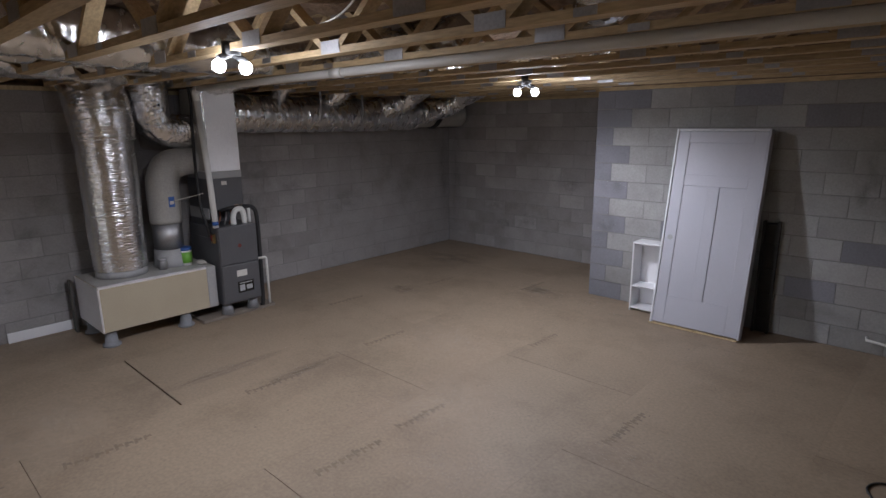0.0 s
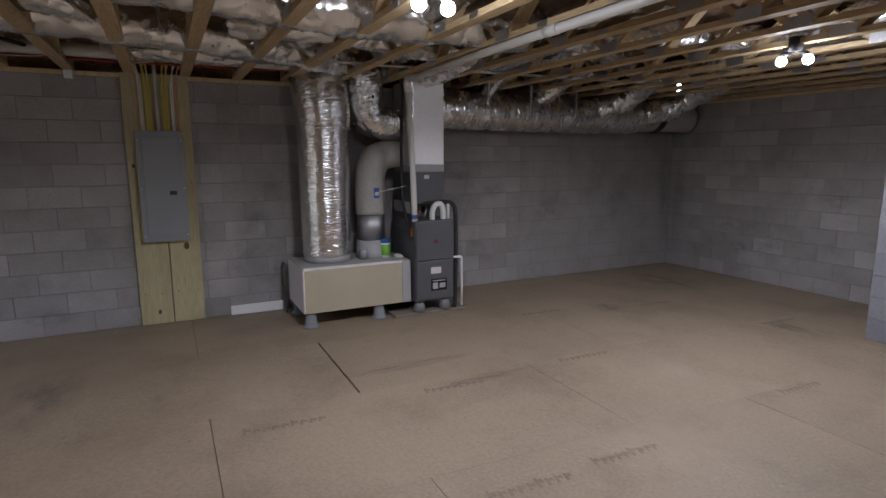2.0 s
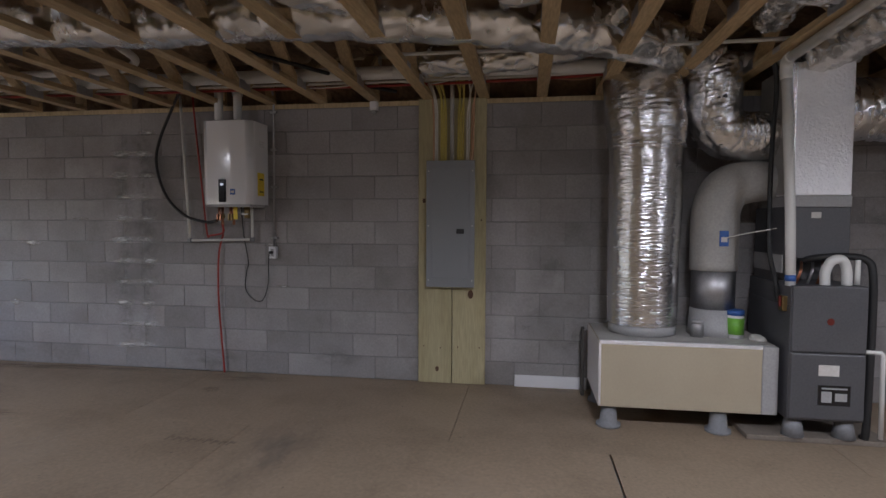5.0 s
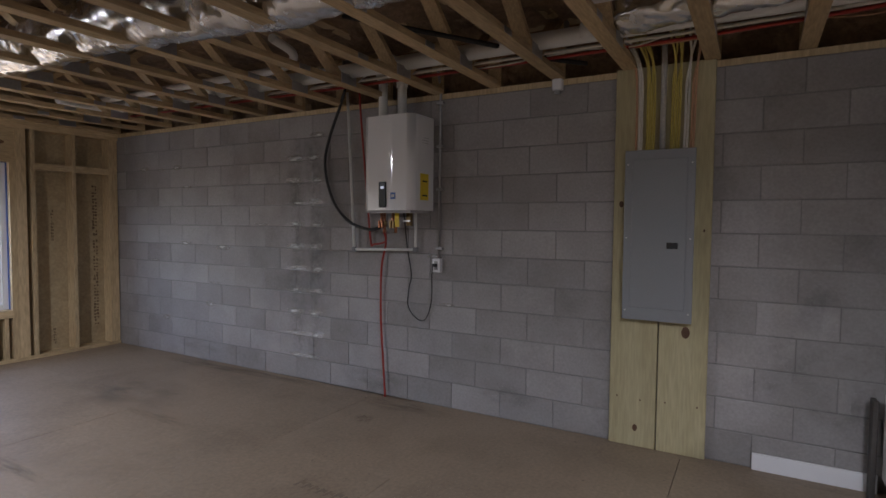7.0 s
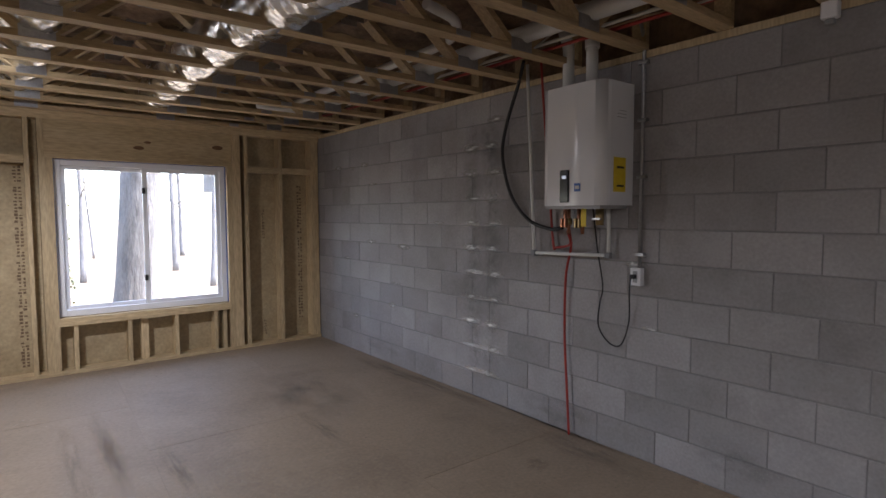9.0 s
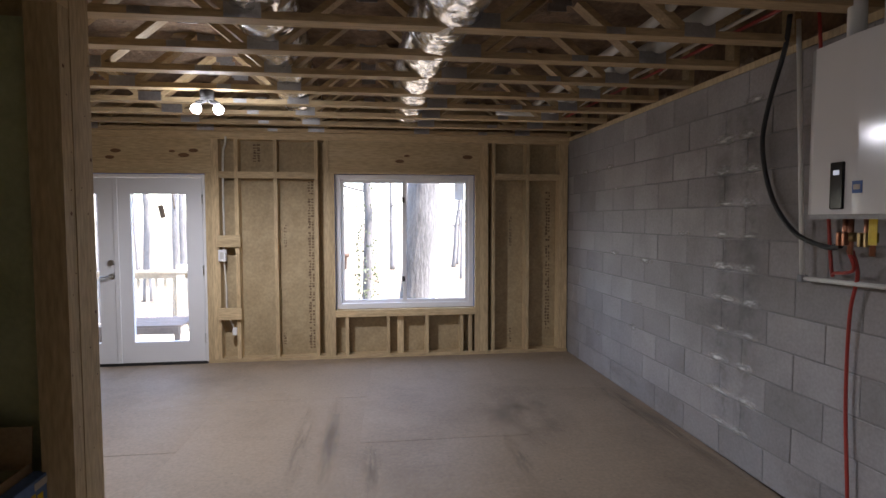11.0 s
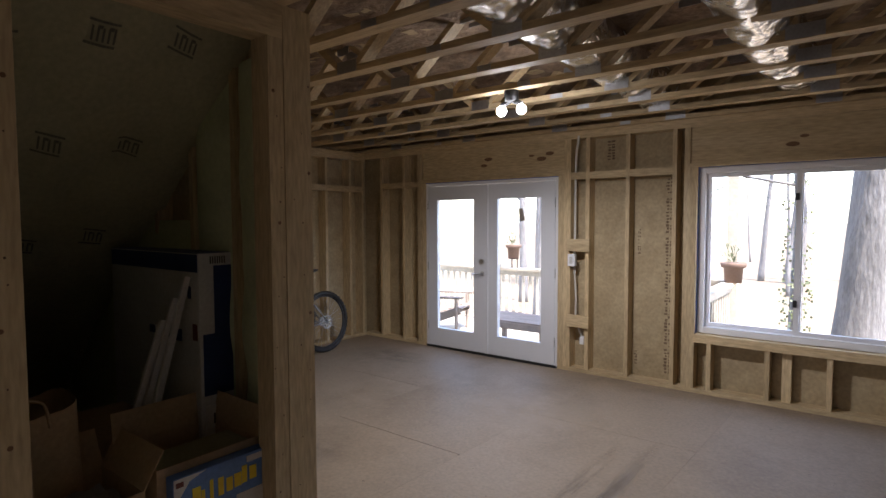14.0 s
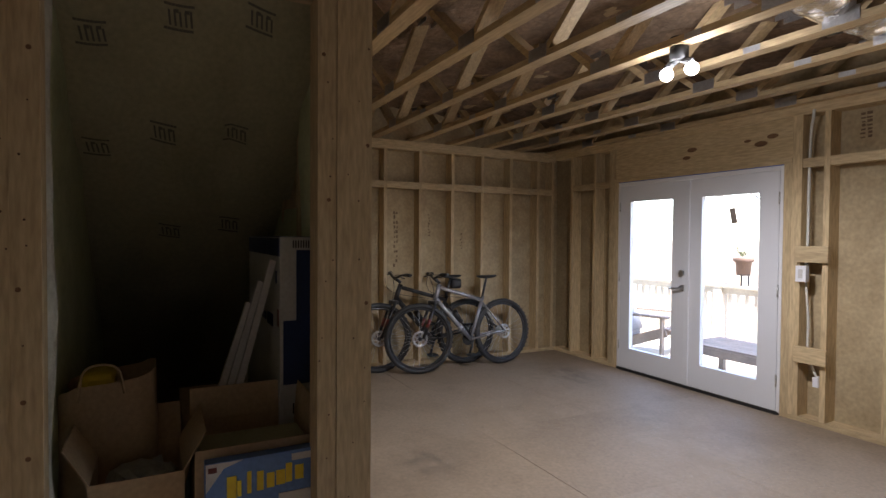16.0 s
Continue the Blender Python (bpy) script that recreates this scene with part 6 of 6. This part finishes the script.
part("hook", boxes((-0.70, -0.685, -8.06, -8.045, 0.805, 0.99), (-0.60, -0.585, -8.06, -8.045, 0.805, 0.99), (-0.70, -0.585, -8.08, -7.96, 0.955, 0.972)), BLACK, bpy.data.objects["potted_plant.001"])
tag = rbox(-0.028, 0.028, 0, 0.004, -0.07, 0.07, 0.002)
bmesh.ops.transform(tag, matrix=pose(-2.163, SY - 0.018, 1.65, 0, 12, 0), verts=tag.verts[:])
tagged(solid("window_tag", tag, GREY_WOOD), "small dark card tag stuck on a door pane", "tag")
tagged(solid("porch_beam", boxes((-4.2, 3.6, -8.12, -7.98, 2.75, 2.95)), DECK), "timber beam of the porch over the deck", "beam")


def deck_chair():
    c = thing("deck_chair", (0, 0, 0), "grey weathered wooden deck chair with a cushion", "chair")

    def s(nm, a, b, w, h, up=(0, 0, 1), mat=GREY_WOOD, label=""):
        bm = bmesh.new()
        bar(bm, a, b, w, h, up)
        part(nm, bm, mat, c, label)
    for y in (-0.3, 0.3):
        s("leg", (0.30, y, 0), (0.30, y, 0.54), 0.09, 0.03, (1, 0, 0))
        s("side_rail", (0.34, y * 0.9, 0.36), (-0.45, y * 0.9, 0.06), 0.03, 0.12)
        s("arm", (0.40, y * 1.15, 0.555), (-0.40, y * 1.1, 0.555), 0.12, 0.025)
    for i in range(6):
        s("seat_slat", (0.33 - 0.1 * i, -0.27, 0.385 - 0.038 * i), (0.33 - 0.1 * i, 0.27, 0.385 - 0.038 * i), 0.085, 0.02)
    for i in range(5):
        y = -0.2 + 0.1 * i
        s("back_slat", (-0.22, y, 0.20), (-0.50, y * 1.1, 0.95), 0.085, 0.02, (1, 0, 0.4))
    bm = bmesh.new()
    box(bm, -0.12, 0.0, -0.2, 0.2, -0.2, 0.2)
    bmesh.ops.bevel(bm, geom=bm.edges[:], offset=0.055, segments=3, affect="EDGES")
    bmesh.ops.transform(bm, matrix=pose(-0.18, 0, 0.45, 0, -20, 0), verts=bm.verts[:])
    part("cushion", bm, CUSHION, c, "plump grey cushion", smooth=True)
    return c


deck_chair().matrix_basis = pose(-0.02, -6.95, -0.11, 0, 0, 200)
tb = thing("slatted_table", (-1.55, -6.65, -0.11), "low grey weathered slatted wooden table", "table")
for i in range(7):
    part("slat", rbox(-2.1, -1.1, -6.95 + i * 0.092, -6.868 + i * 0.092, 0.27, 0.295, 0.003), GREY_WOOD, tb)
part("apron", rbox(-2.07, -1.13, -6.33, -6.305, 0.19, 0.27, 0.003), GREY_WOOD, tb)
part("apron", rbox(-2.07, -1.13, -6.94, -6.915, 0.19, 0.27, 0.003), GREY_WOOD, tb)
for x in (-2.04, -1.16):
    for y in (-6.90, -6.35):
        part("leg", rbox(x - 0.03, x + 0.03, y - 0.03, y + 0.03, -0.11, 0.27, 0.004), GREY_WOOD, tb)


def tree(x, y, r, h, seed, lean=0.02, ivy=False):
    rnd = random.Random(seed)
    t = thing("tree", (x, y, -1.6), "bare grey-barked woodland tree" + (" with ivy on its trunk" if ivy else ""), "tree", "woodland trees")
    pts = [Vector((x + lean * k * h / 8 + rnd.uniform(-0.05, 0.05) * (k > 1), y + rnd.uniform(-0.05, 0.05) * (k > 1), -1.65 + h * k / 8)) for k in range(9)]
    bm = bmesh.new()
    sweep(bm, smooth_path(pts, 4), lambda q: r * (1.25 - 0.25 * min(1, q * 8) - 0.75 * q), 14, True, 0.12, seed)
    part("trunk", bm, BARK, t)
    for i in range(11):
        k = rnd.uniform(0.22, 0.95)
        p = pts[0].lerp(pts[-1], k)
        p.x, p.y = pts[int(k * 8)].x, pts[int(k * 8)].y
        a = rnd.uniform(0, 6.28)
        L = h * rnd.uniform(0.12, 0.22)
        q = [p]
        for s in range(4):
            q.append(q[-1] + Vector((math.cos(a), math.sin(a), rnd.uniform(0.1, 0.7))) * L / 4 + Vector((rnd.uniform(-.1, .1), rnd.uniform(-.1, .1), 0)))
        bm = bmesh.new()
        br = r * 0.28 * (1.1 - k)
        sweep(bm, q, lambda u: br * (1 - 0.8 * u) + 0.006, 6)
        for s in range(2, 5):
            for w in range(3):
                d = Vector((rnd.uniform(-1, 1), rnd.uniform(-1, 1), rnd.uniform(-0.2, 0.8))) * L * 0.35
                sweep(bm, [q[s], q[s] + d * 0.5 + Vector((0, 0, 0.05)), q[s] + d], lambda u: br * 0.3 * (1 - 0.7 * u) + 0.003, 5)
        part("limb", bm, BARK, t)
    if ivy:
        bm = bmesh.new()
        for i in range(420):
            z = rnd.uniform(-1.4, 3.5) if i % 3 else rnd.uniform(-1.4, 1.2)
            a = rnd.uniform(0, 6.28)
            rr = r * 1.15 + rnd.uniform(0, 0.12)
            f = (z + 1.65) / h
            c = Vector((x + lean * f * h + math.cos(a) * rr, y + math.sin(a) * rr, z))
            u = Vector((rnd.uniform(-1, 1), rnd.uniform(-1, 1), rnd.uniform(-1, 1))).normalized() * 0.03
            w = u.cross(Vector((rnd.uniform(-1, 1), 1, 0.3))).normalized() * 0.024
            bm.faces.new([bm.verts.new(qq) for qq in (c - u, c + w, c + u, c - w)])
        part("ivy", bm, LEAF, t, "green ivy leaves")


tree(-5.03, -9.1, 0.33, 17, 3, -0.075)
tree(-4.27, -11.0, 0.11, 13, 4, 0.0, True)
for i, (x, y, r) in enumerate(((3.2, -16, 0.12), (5.4, -19, 0.15), (6.9, -24, 0.18), (2.1, -14, 0.08), (4.3, -22, 0.14), (8.4, -27, 0.2), (0.9, -15, 0.09), (2.6, -21, 0.15))):
    tree(x, y, r, 14, 90 + i, (i % 3 - 1) * 0.02)
rt = random.Random(12)
for i in range(24):
    yy = -rt.uniform(24, 48)
    tree(-3 + (yy + 5) * rt.uniform(-0.75, 0.95) * -1 * (1 if i % 2 else -0.6), yy, rt.uniform(0.06, 0.17), rt.uniform(10, 18), 40 + i, rt.uniform(-0.08, 0.08))

# ---- printed marks on sheathing ----
def ink_column(parent, plane, at, z0, z1, side, w, rows, seed, mat=INK_FAINT):
    rnd = random.Random(seed)
    bm = bmesh.new()
    step = (z1 - z0) / rows
    for i in range(rows):
        z = z0 + step * i
        for k in range(2):
            if rnd.random() < 0.85:
                o = at - w / 2 + k * w / 2
                hh = step * rnd.uniform(0.35, 0.8)
                ww = w * rnd.uniform(0.2, 0.42)
                if plane == "y":
                    box(bm, o, o + ww, side, side + 0.002, z, z + hh)
                else:
                    box(bm, side - 0.002, side, o, o + ww, z, z + hh)
    part("printed_mark", bm, mat, parent)


for i, (x, a, b, w, n) in enumerate(((-3.70, 0.10, 2.0, 0.07, 60), (-3.42, 1.25, 1.52, 0.03, 8), (-3.40, 0.12, 0.30, 0.03, 6), (-6.0, 1.25, 1.6, 0.03, 10), (-6.45, 0.25, 1.9, 0.06, 44), (-6.0, 0.1, 0.28, 0.03, 6), (-3.12, 2.2, 2.4, 0.09, 7), (-5.0, 0.2, 0.35, 0.05, 4))):
    ink_column(wall_south, "y", x, a, b, S0 + 0.0005, w, n, i)
for i, (y, a, b, w, n) in enumerate(((-3.45, 1.1, 1.75, 0.06, 12), (-3.87, 1.45, 1.75, 0.03, 9), (-5.0, 1.2, 1.5, 0.025, 9), (-5.42, 0.15, 1.6, 0.06, 44), (-4.3, 1.3, 1.5, 0.03, 6))):
    ink_column(wall_east, "x", y, a, b, EX + 0.1395, w, n, 20 + i)

# ---- subfloor panels ----
floor = bpy.data.objects["floor"]
SHEAR = 0.042


def column_x(k, y):
    return -4.083 + 1.222 * k + SHEAR * (y - 1.67)


for k in range(-3, 5):
    y = (1.67 if k % 2 else 0.655) - 2.44 * 3
    y = y - 2.44
    while y < NY:
        a, b = max(y, SY - 0.12), min(y + 2.44, NY)
        if b - a > 0.02:
            wide = 0.007 if (k % 2 and abs(y - 1.67) < 0.1 and k == -1) else 0.0021
            wide2 = 0.007 if (k % 2 and abs(y + 2.44 - 1.67) < 0.1 and k == -1) else 0.0021
            bm = bmesh.new()
            lo, hi = a + wide, b - wide2
            cs = []
            for (yy, kk, s) in ((lo, k, 1), (lo, k + 1, -1), (hi, k + 1, -1), (hi, k, 1)):
                x = column_x(kk, yy) + s * 0.0004
                cs.append((min(max(x, WX), EX2), yy))
            if cs[1][0] - cs[0][0] > 0.01 or cs[2][0] - cs[3][0] > 0.01:
                top = [bm.verts.new((x, yy, 0)) for x, yy in cs]
                bot = [bm.verts.new((x, yy, -0.022)) for x, yy in cs]
                bm.faces.new(top)
                for i in range(4):
                    bm.faces.new((top[i], bot[i], bot[(i + 1) % 4], top[(i + 1) % 4]))
                part("panel", bm, SUBFLOOR, floor)
            else:
                bm.free()
        y += 2.44


def stamp(x, y, length, seed, dark=True):
    """A faint row of slanted letter-like bars printed on a panel."""
    rnd = random.Random(seed)
    bm = bmesh.new()
    n = 9
    for i in range(n):
        yy = y + length * i / n
        w, h = length / n * 0.95, 0.09 if i in (0, 5) else 0.066
        xx = x + SHEAR * (yy - y)
        q = [(xx + 0.03, yy), (xx + 0.03 - h, yy + 0.012), (xx + 0.03 - h, yy + 0.012 + w * 0.35), (xx + 0.03, yy + w * 0.35)]
        bm.faces.new([bm.verts.new((u, v, 0.0012)) for u, v in q])
        q = [(xx + 0.03 - h * rnd.uniform(0.3, 0.7), yy + w * 0.35), (xx + 0.018 - h * 0.6, yy + w * 0.35), (xx + 0.012 - h * 0.6, yy + w), (xx + 0.03 - h * 0.35, yy + w)]
        bm.faces.new([bm.verts.new((u, v, 0.0012)) for u, v in q])
    part("printed_mark", bm, STAIN, floor)


for i, (x, y, L) in enumerate(((-3.82, 0.82, 0.53), (-2.56, 1.85, 0.52), (-1.37, 3.34, 0.56), (-3.92, 3.38, 0.51), (-2.68, 4.42, 0.44), (-2.57, 2.55, 0.48), (-3.87, 2.1, 0.5), (-5.2, 3.9, 0.5), (-4.9, 5.3, 0.5), (-3.8, 5.9, 0.5), (-1.4, 1.4, 0.5), (-5.1, -1.2, 0.5))):
    stamp(x, y, L, i)
rnd = random.Random(4)
sp = bmesh.new()
for i in range(900):
    x, y, s = rnd.uniform(WX + 0.1, 0.2), rnd.uniform(SY + 0.1, 6.2), rnd.uniform(0.002, 0.007) + (0.006 if i % 9 == 0 else 0)
    a = rnd.uniform(0, 3)
    sp.faces.new([sp.verts.new((x + math.cos(a + q) * s * rnd.uniform(0.5, 1.3), y + math.sin(a + q) * s * rnd.uniform(0.5, 1.3), 0.0015)) for q in (0, 1.2, 2.5, 3.7, 5)])
tagged(solid("floor_specks", sp, STAIN), "small dark specks scattered on the subfloor", "debris", kind="stuff")

# ---- concrete blocks ----
BW, BH, JOINT = 0.42, TOP / 12, 0.0068


def block_mesh(name, w, mat):
    """A block whose face looks along -y, its middle at the origin; chamfered edges."""
    bm = bmesh.new()
    h, c, dep = (BH - JOINT * 1.25) / 2, 0.004, 0.011
    w = (w - JOINT * 0.7) / 2
    rings = []
    for a, b, y in ((w, h, dep), (w, h, 0.002), (w - c, h - c, 0.0)):
        rings.append([bm.verts.new((sx * a, y, sz * b)) for sx, sz in ((-1, -1), (1, -1), (1, 1), (-1, 1))])
    for p, q in zip(rings, rings[1:]):
        for i in range(4):
            bm.faces.new((p[i], p[(i + 1) % 4], q[(i + 1) % 4], q[i]))
    bm.faces.new(rings[-1])
    bmesh.ops.recalc_face_normals(bm, faces=bm.faces[:])
    me = bpy.data.meshes.new(name)
    bm.to_mesh(me)
    bm.free()
    me.materials.append(mat)
    return me


MESHES = {}


def block_wall(parent, start, along, turn, length, first, mat, keep=lambda u: True, seed=0, corner=None):
    """Courses in running bond; first: where a joint of the even courses lies along the wall."""
    rnd = random.Random(seed)
    rest = []
    for row in range(12):
        z = BH * (row + 0.5)
        off = (first + (BW / 2 if row % 2 else 0)) % BW
        edges = [0.0] + [off + BW * i for i in range(int(length / BW) + 2) if 0.03 < off + BW * i < length - 0.03] + [length]
        for a, b in zip(edges, edges[1:]):
            w = round(b - a, 3)
            use = corner if corner and (a == 0 or rnd.random() < 0.06) else mat
            key = (w, use.name)
            if key not in MESHES:
                MESHES[key] = block_mesh("block", w, use)
            mid = (a + b) / 2
            p = Vector(start) + Vector(along) * mid
            m = Matrix.Translation((p.x, p.y, z)) @ Matrix.Rotation(radians(turn), 4, "Z") @ Matrix.Translation((0, rnd.uniform(-0.0015, 0.0015), 0)) @ Matrix.Rotation(radians(rnd.uniform(-0.35, 0.35)), 4, "X") @ Matrix.Rotation(radians(rnd.uniform(-0.22, 0.22)), 4, "Z")
            if keep(mid):
                ob = new("block", MESHES[key])
                ob.parent = parent
                ob.matrix_basis = m
            else:
                rest.append((MESHES[key], m))
    if rest:
        bm = bmesh.new()
        for me, m in rest:
            n = len(bm.verts)
            bm.from_mesh(me)
            bm.verts.ensure_lookup_table()
            bmesh.ops.transform(bm, matrix=m, verts=bm.verts[n:])
        tagged(part("more_blocks", bm, mat, parent), "further grey concrete blocks of the wall", kind="stuff")


block_wall(wall_west, (WX, SY - 0.14, 0), (0, 1, 0), 90, NY - SY + 0.14, (-0.633 - SY + 0.14) % BW, BLOCK, lambda u: u < 10.4, 1)
block_wall(wall_north, (WX, NY, 0), (1, 0, 0), 0, JX - WX, 0.21, BLOCK, seed=2)
block_wall(wall_return, (JX, NY, 0), (0, -1, 0), -90, NY - JY, 0.1, BLOCK_LIGHT, seed=3, corner=BLOCK_BLUE)
block_wall(wall_north_east, (JX, JY, 0), (1, 0, 0), 0, EX2 - JX, 0.0, BLOCK_LIGHT, seed=4, corner=BLOCK_BLUE)

# soft stains on walls and floor, and painted shadow streaks on the floor
SHEET = {}


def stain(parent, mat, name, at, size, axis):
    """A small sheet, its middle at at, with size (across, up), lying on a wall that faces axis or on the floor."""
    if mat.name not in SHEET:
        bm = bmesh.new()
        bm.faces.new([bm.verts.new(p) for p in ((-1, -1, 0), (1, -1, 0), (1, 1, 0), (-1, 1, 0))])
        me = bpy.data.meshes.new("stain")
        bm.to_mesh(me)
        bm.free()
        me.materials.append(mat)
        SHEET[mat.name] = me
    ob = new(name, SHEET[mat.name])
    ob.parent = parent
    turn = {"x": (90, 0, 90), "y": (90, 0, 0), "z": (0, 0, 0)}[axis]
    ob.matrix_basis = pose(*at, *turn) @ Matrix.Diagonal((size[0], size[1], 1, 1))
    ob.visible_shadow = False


rnd = random.Random(9)
XS = WX + 0.0045
for y in (-2.71, -2.50):
    for row in range(1, 11):
        stain(wall_west, STAIN_PALE, "mineral_stain", (XS, y + rnd.uniform(-0.04, 0.04), BH * row + 0.022), (rnd.uniform(0.10, 0.18), rnd.uniform(0.025, 0.045)), "x")
        stain(wall_west, STAIN_DARK, "damp_stain", (XS + 0.0011 + 0.0001 * row, y + rnd.uniform(-0.03, 0.03), BH * (row + 0.55)), (rnd.uniform(0.10, 0.16), BH * 0.75), "x")
for i in range(14):
    stain(wall_west, STAIN_PALE, "mineral_stain", (XS + 0.0005, rnd.uniform(-5.2, -0.2), BH * rnd.randint(2, 11) + rnd.uniform(-0.02, 0.02)), (rnd.uniform(0.06, 0.14), rnd.uniform(0.015, 0.035)), "x")
for y, z, w, h in ((1.25, 0.62, 0.28, 0.20), (1.5, 0.45, 0.22, 0.16), (1.1, 0.5, 0.14, 0.12), (1.35, 1.0, 0.2, 0.3), (3.9, 1.45, 0.3, 0.25), (3.75, 1.1, 0.2, 0.3), (4.4, 1.3, 0.3, 0.2), (5.3, 1.0, 0.4, 0.3), (-0.6, 0.2, 0.3, 0.12), (-1.8, 0.12, 0.35, 0.12), (-4.2, 0.15, 0.5, 0.12), (7.55, 1.2, 0.16, 0.9)):
    stain(wall_west, STAIN_DARK, "damp_stain", (XS + 0.001, y, z), (w, h), "x")
for x, z, w, h in ((-5.6, 0.75, 0.25, 0.14), (-5.35, 0.45, 0.25, 0.12), (-5.0, 0.5, 0.3, 0.25), (-6.5, 1.2, 0.16, 1.0), (-4.2, 1.2, 0.3, 0.2)):
    stain(wall_north, STAIN_DARK, "damp_stain", (x, NY - 0.0045, z), (w, h), "y")
for x, z, w, h in ((-0.45, 1.55, 0.12, 0.35), (-0.2, 1.3, 0.2, 0.2), (0.2, 0.9, 0.4, 0.3), (-2.9, 0.9, 0.2, 0.2), (-2.85, 1.4, 0.2, 0.14), (-0.6, 0.25, 0.4, 0.2)):
    stain(wall_north_east, STAIN_DARK, "damp_stain", (x, JY - 0.0045, z), (w, h), "y")
k = 0
for x, y, w, h in ((-2.47, 5.8, 0.12, 0.08), (-2.9, 6.0, 0.2, 0.12), (-2.6, 3.0, 0.5, 0.6), (-3.4, 4.0, 0.6, 0.4), (-1.2, 3.3, 0.3, 0.2), (-3.0, -4.3, 0.9, 0.5), (-4.6, -2.2, 0.7, 0.7), (-1.6, -3.6, 0.8, 0.6), (-2.0, 2.4, 0.4, 0.3), (-4.4, 0.9, 0.6, 0.4)):
    k += 1
    stain(floor, STAIN_DUST, "dust_patch", (x, y, 0.003 + 0.0003 * k), (w, h), "z")
# Scuffs, dark west-wall strips, and soft window-side shadow streaks painted as dark decals
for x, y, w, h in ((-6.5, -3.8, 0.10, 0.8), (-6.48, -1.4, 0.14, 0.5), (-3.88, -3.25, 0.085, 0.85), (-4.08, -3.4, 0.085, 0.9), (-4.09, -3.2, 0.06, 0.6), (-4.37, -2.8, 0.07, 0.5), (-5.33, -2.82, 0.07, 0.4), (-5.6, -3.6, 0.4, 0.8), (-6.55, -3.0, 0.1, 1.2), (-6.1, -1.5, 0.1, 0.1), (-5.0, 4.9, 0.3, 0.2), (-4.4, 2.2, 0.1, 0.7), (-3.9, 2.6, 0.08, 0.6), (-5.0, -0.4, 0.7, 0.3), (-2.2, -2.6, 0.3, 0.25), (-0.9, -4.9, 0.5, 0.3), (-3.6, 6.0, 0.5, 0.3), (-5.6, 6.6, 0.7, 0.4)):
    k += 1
    stain(floor, SCUFF_SHADE, "floor_scuff", (x, y, 0.003 + 0.0003 * k), (w, h), "z")

# nail heads and small knots on the closet posts
rnd = random.Random(31)
for wall, y0, y1, x in ((wall_closet, CS + 0.01, CS + 0.13, CX), (wall_closet, CS + 0.15, CS + 0.21, CX + 0.003), (wall_closet_n, -0.74, -0.69, CX), (wall_closet_n, -0.68, -0.6, CX + 0.004)):
    for i in range(13):
        bm = bmesh.new()
        r = rnd.choice((0.003, 0.003, 0.0035, 0.004, 0.008))
        bmesh.ops.create_circle(bm, cap_ends=True, segments=10, radius=r, matrix=Matrix.Translation((x - 0.0015, rnd.uniform(y0, y1), 0.3 + 0.155 * i + rnd.uniform(-0.05, 0.05))) @ Matrix.Rotation(radians(90), 4, "Y"))
        part("nail_head" if r < 0.006 else "knot", bm, KNOT if r < 0.006 else KNOT_LIGHT, wall)
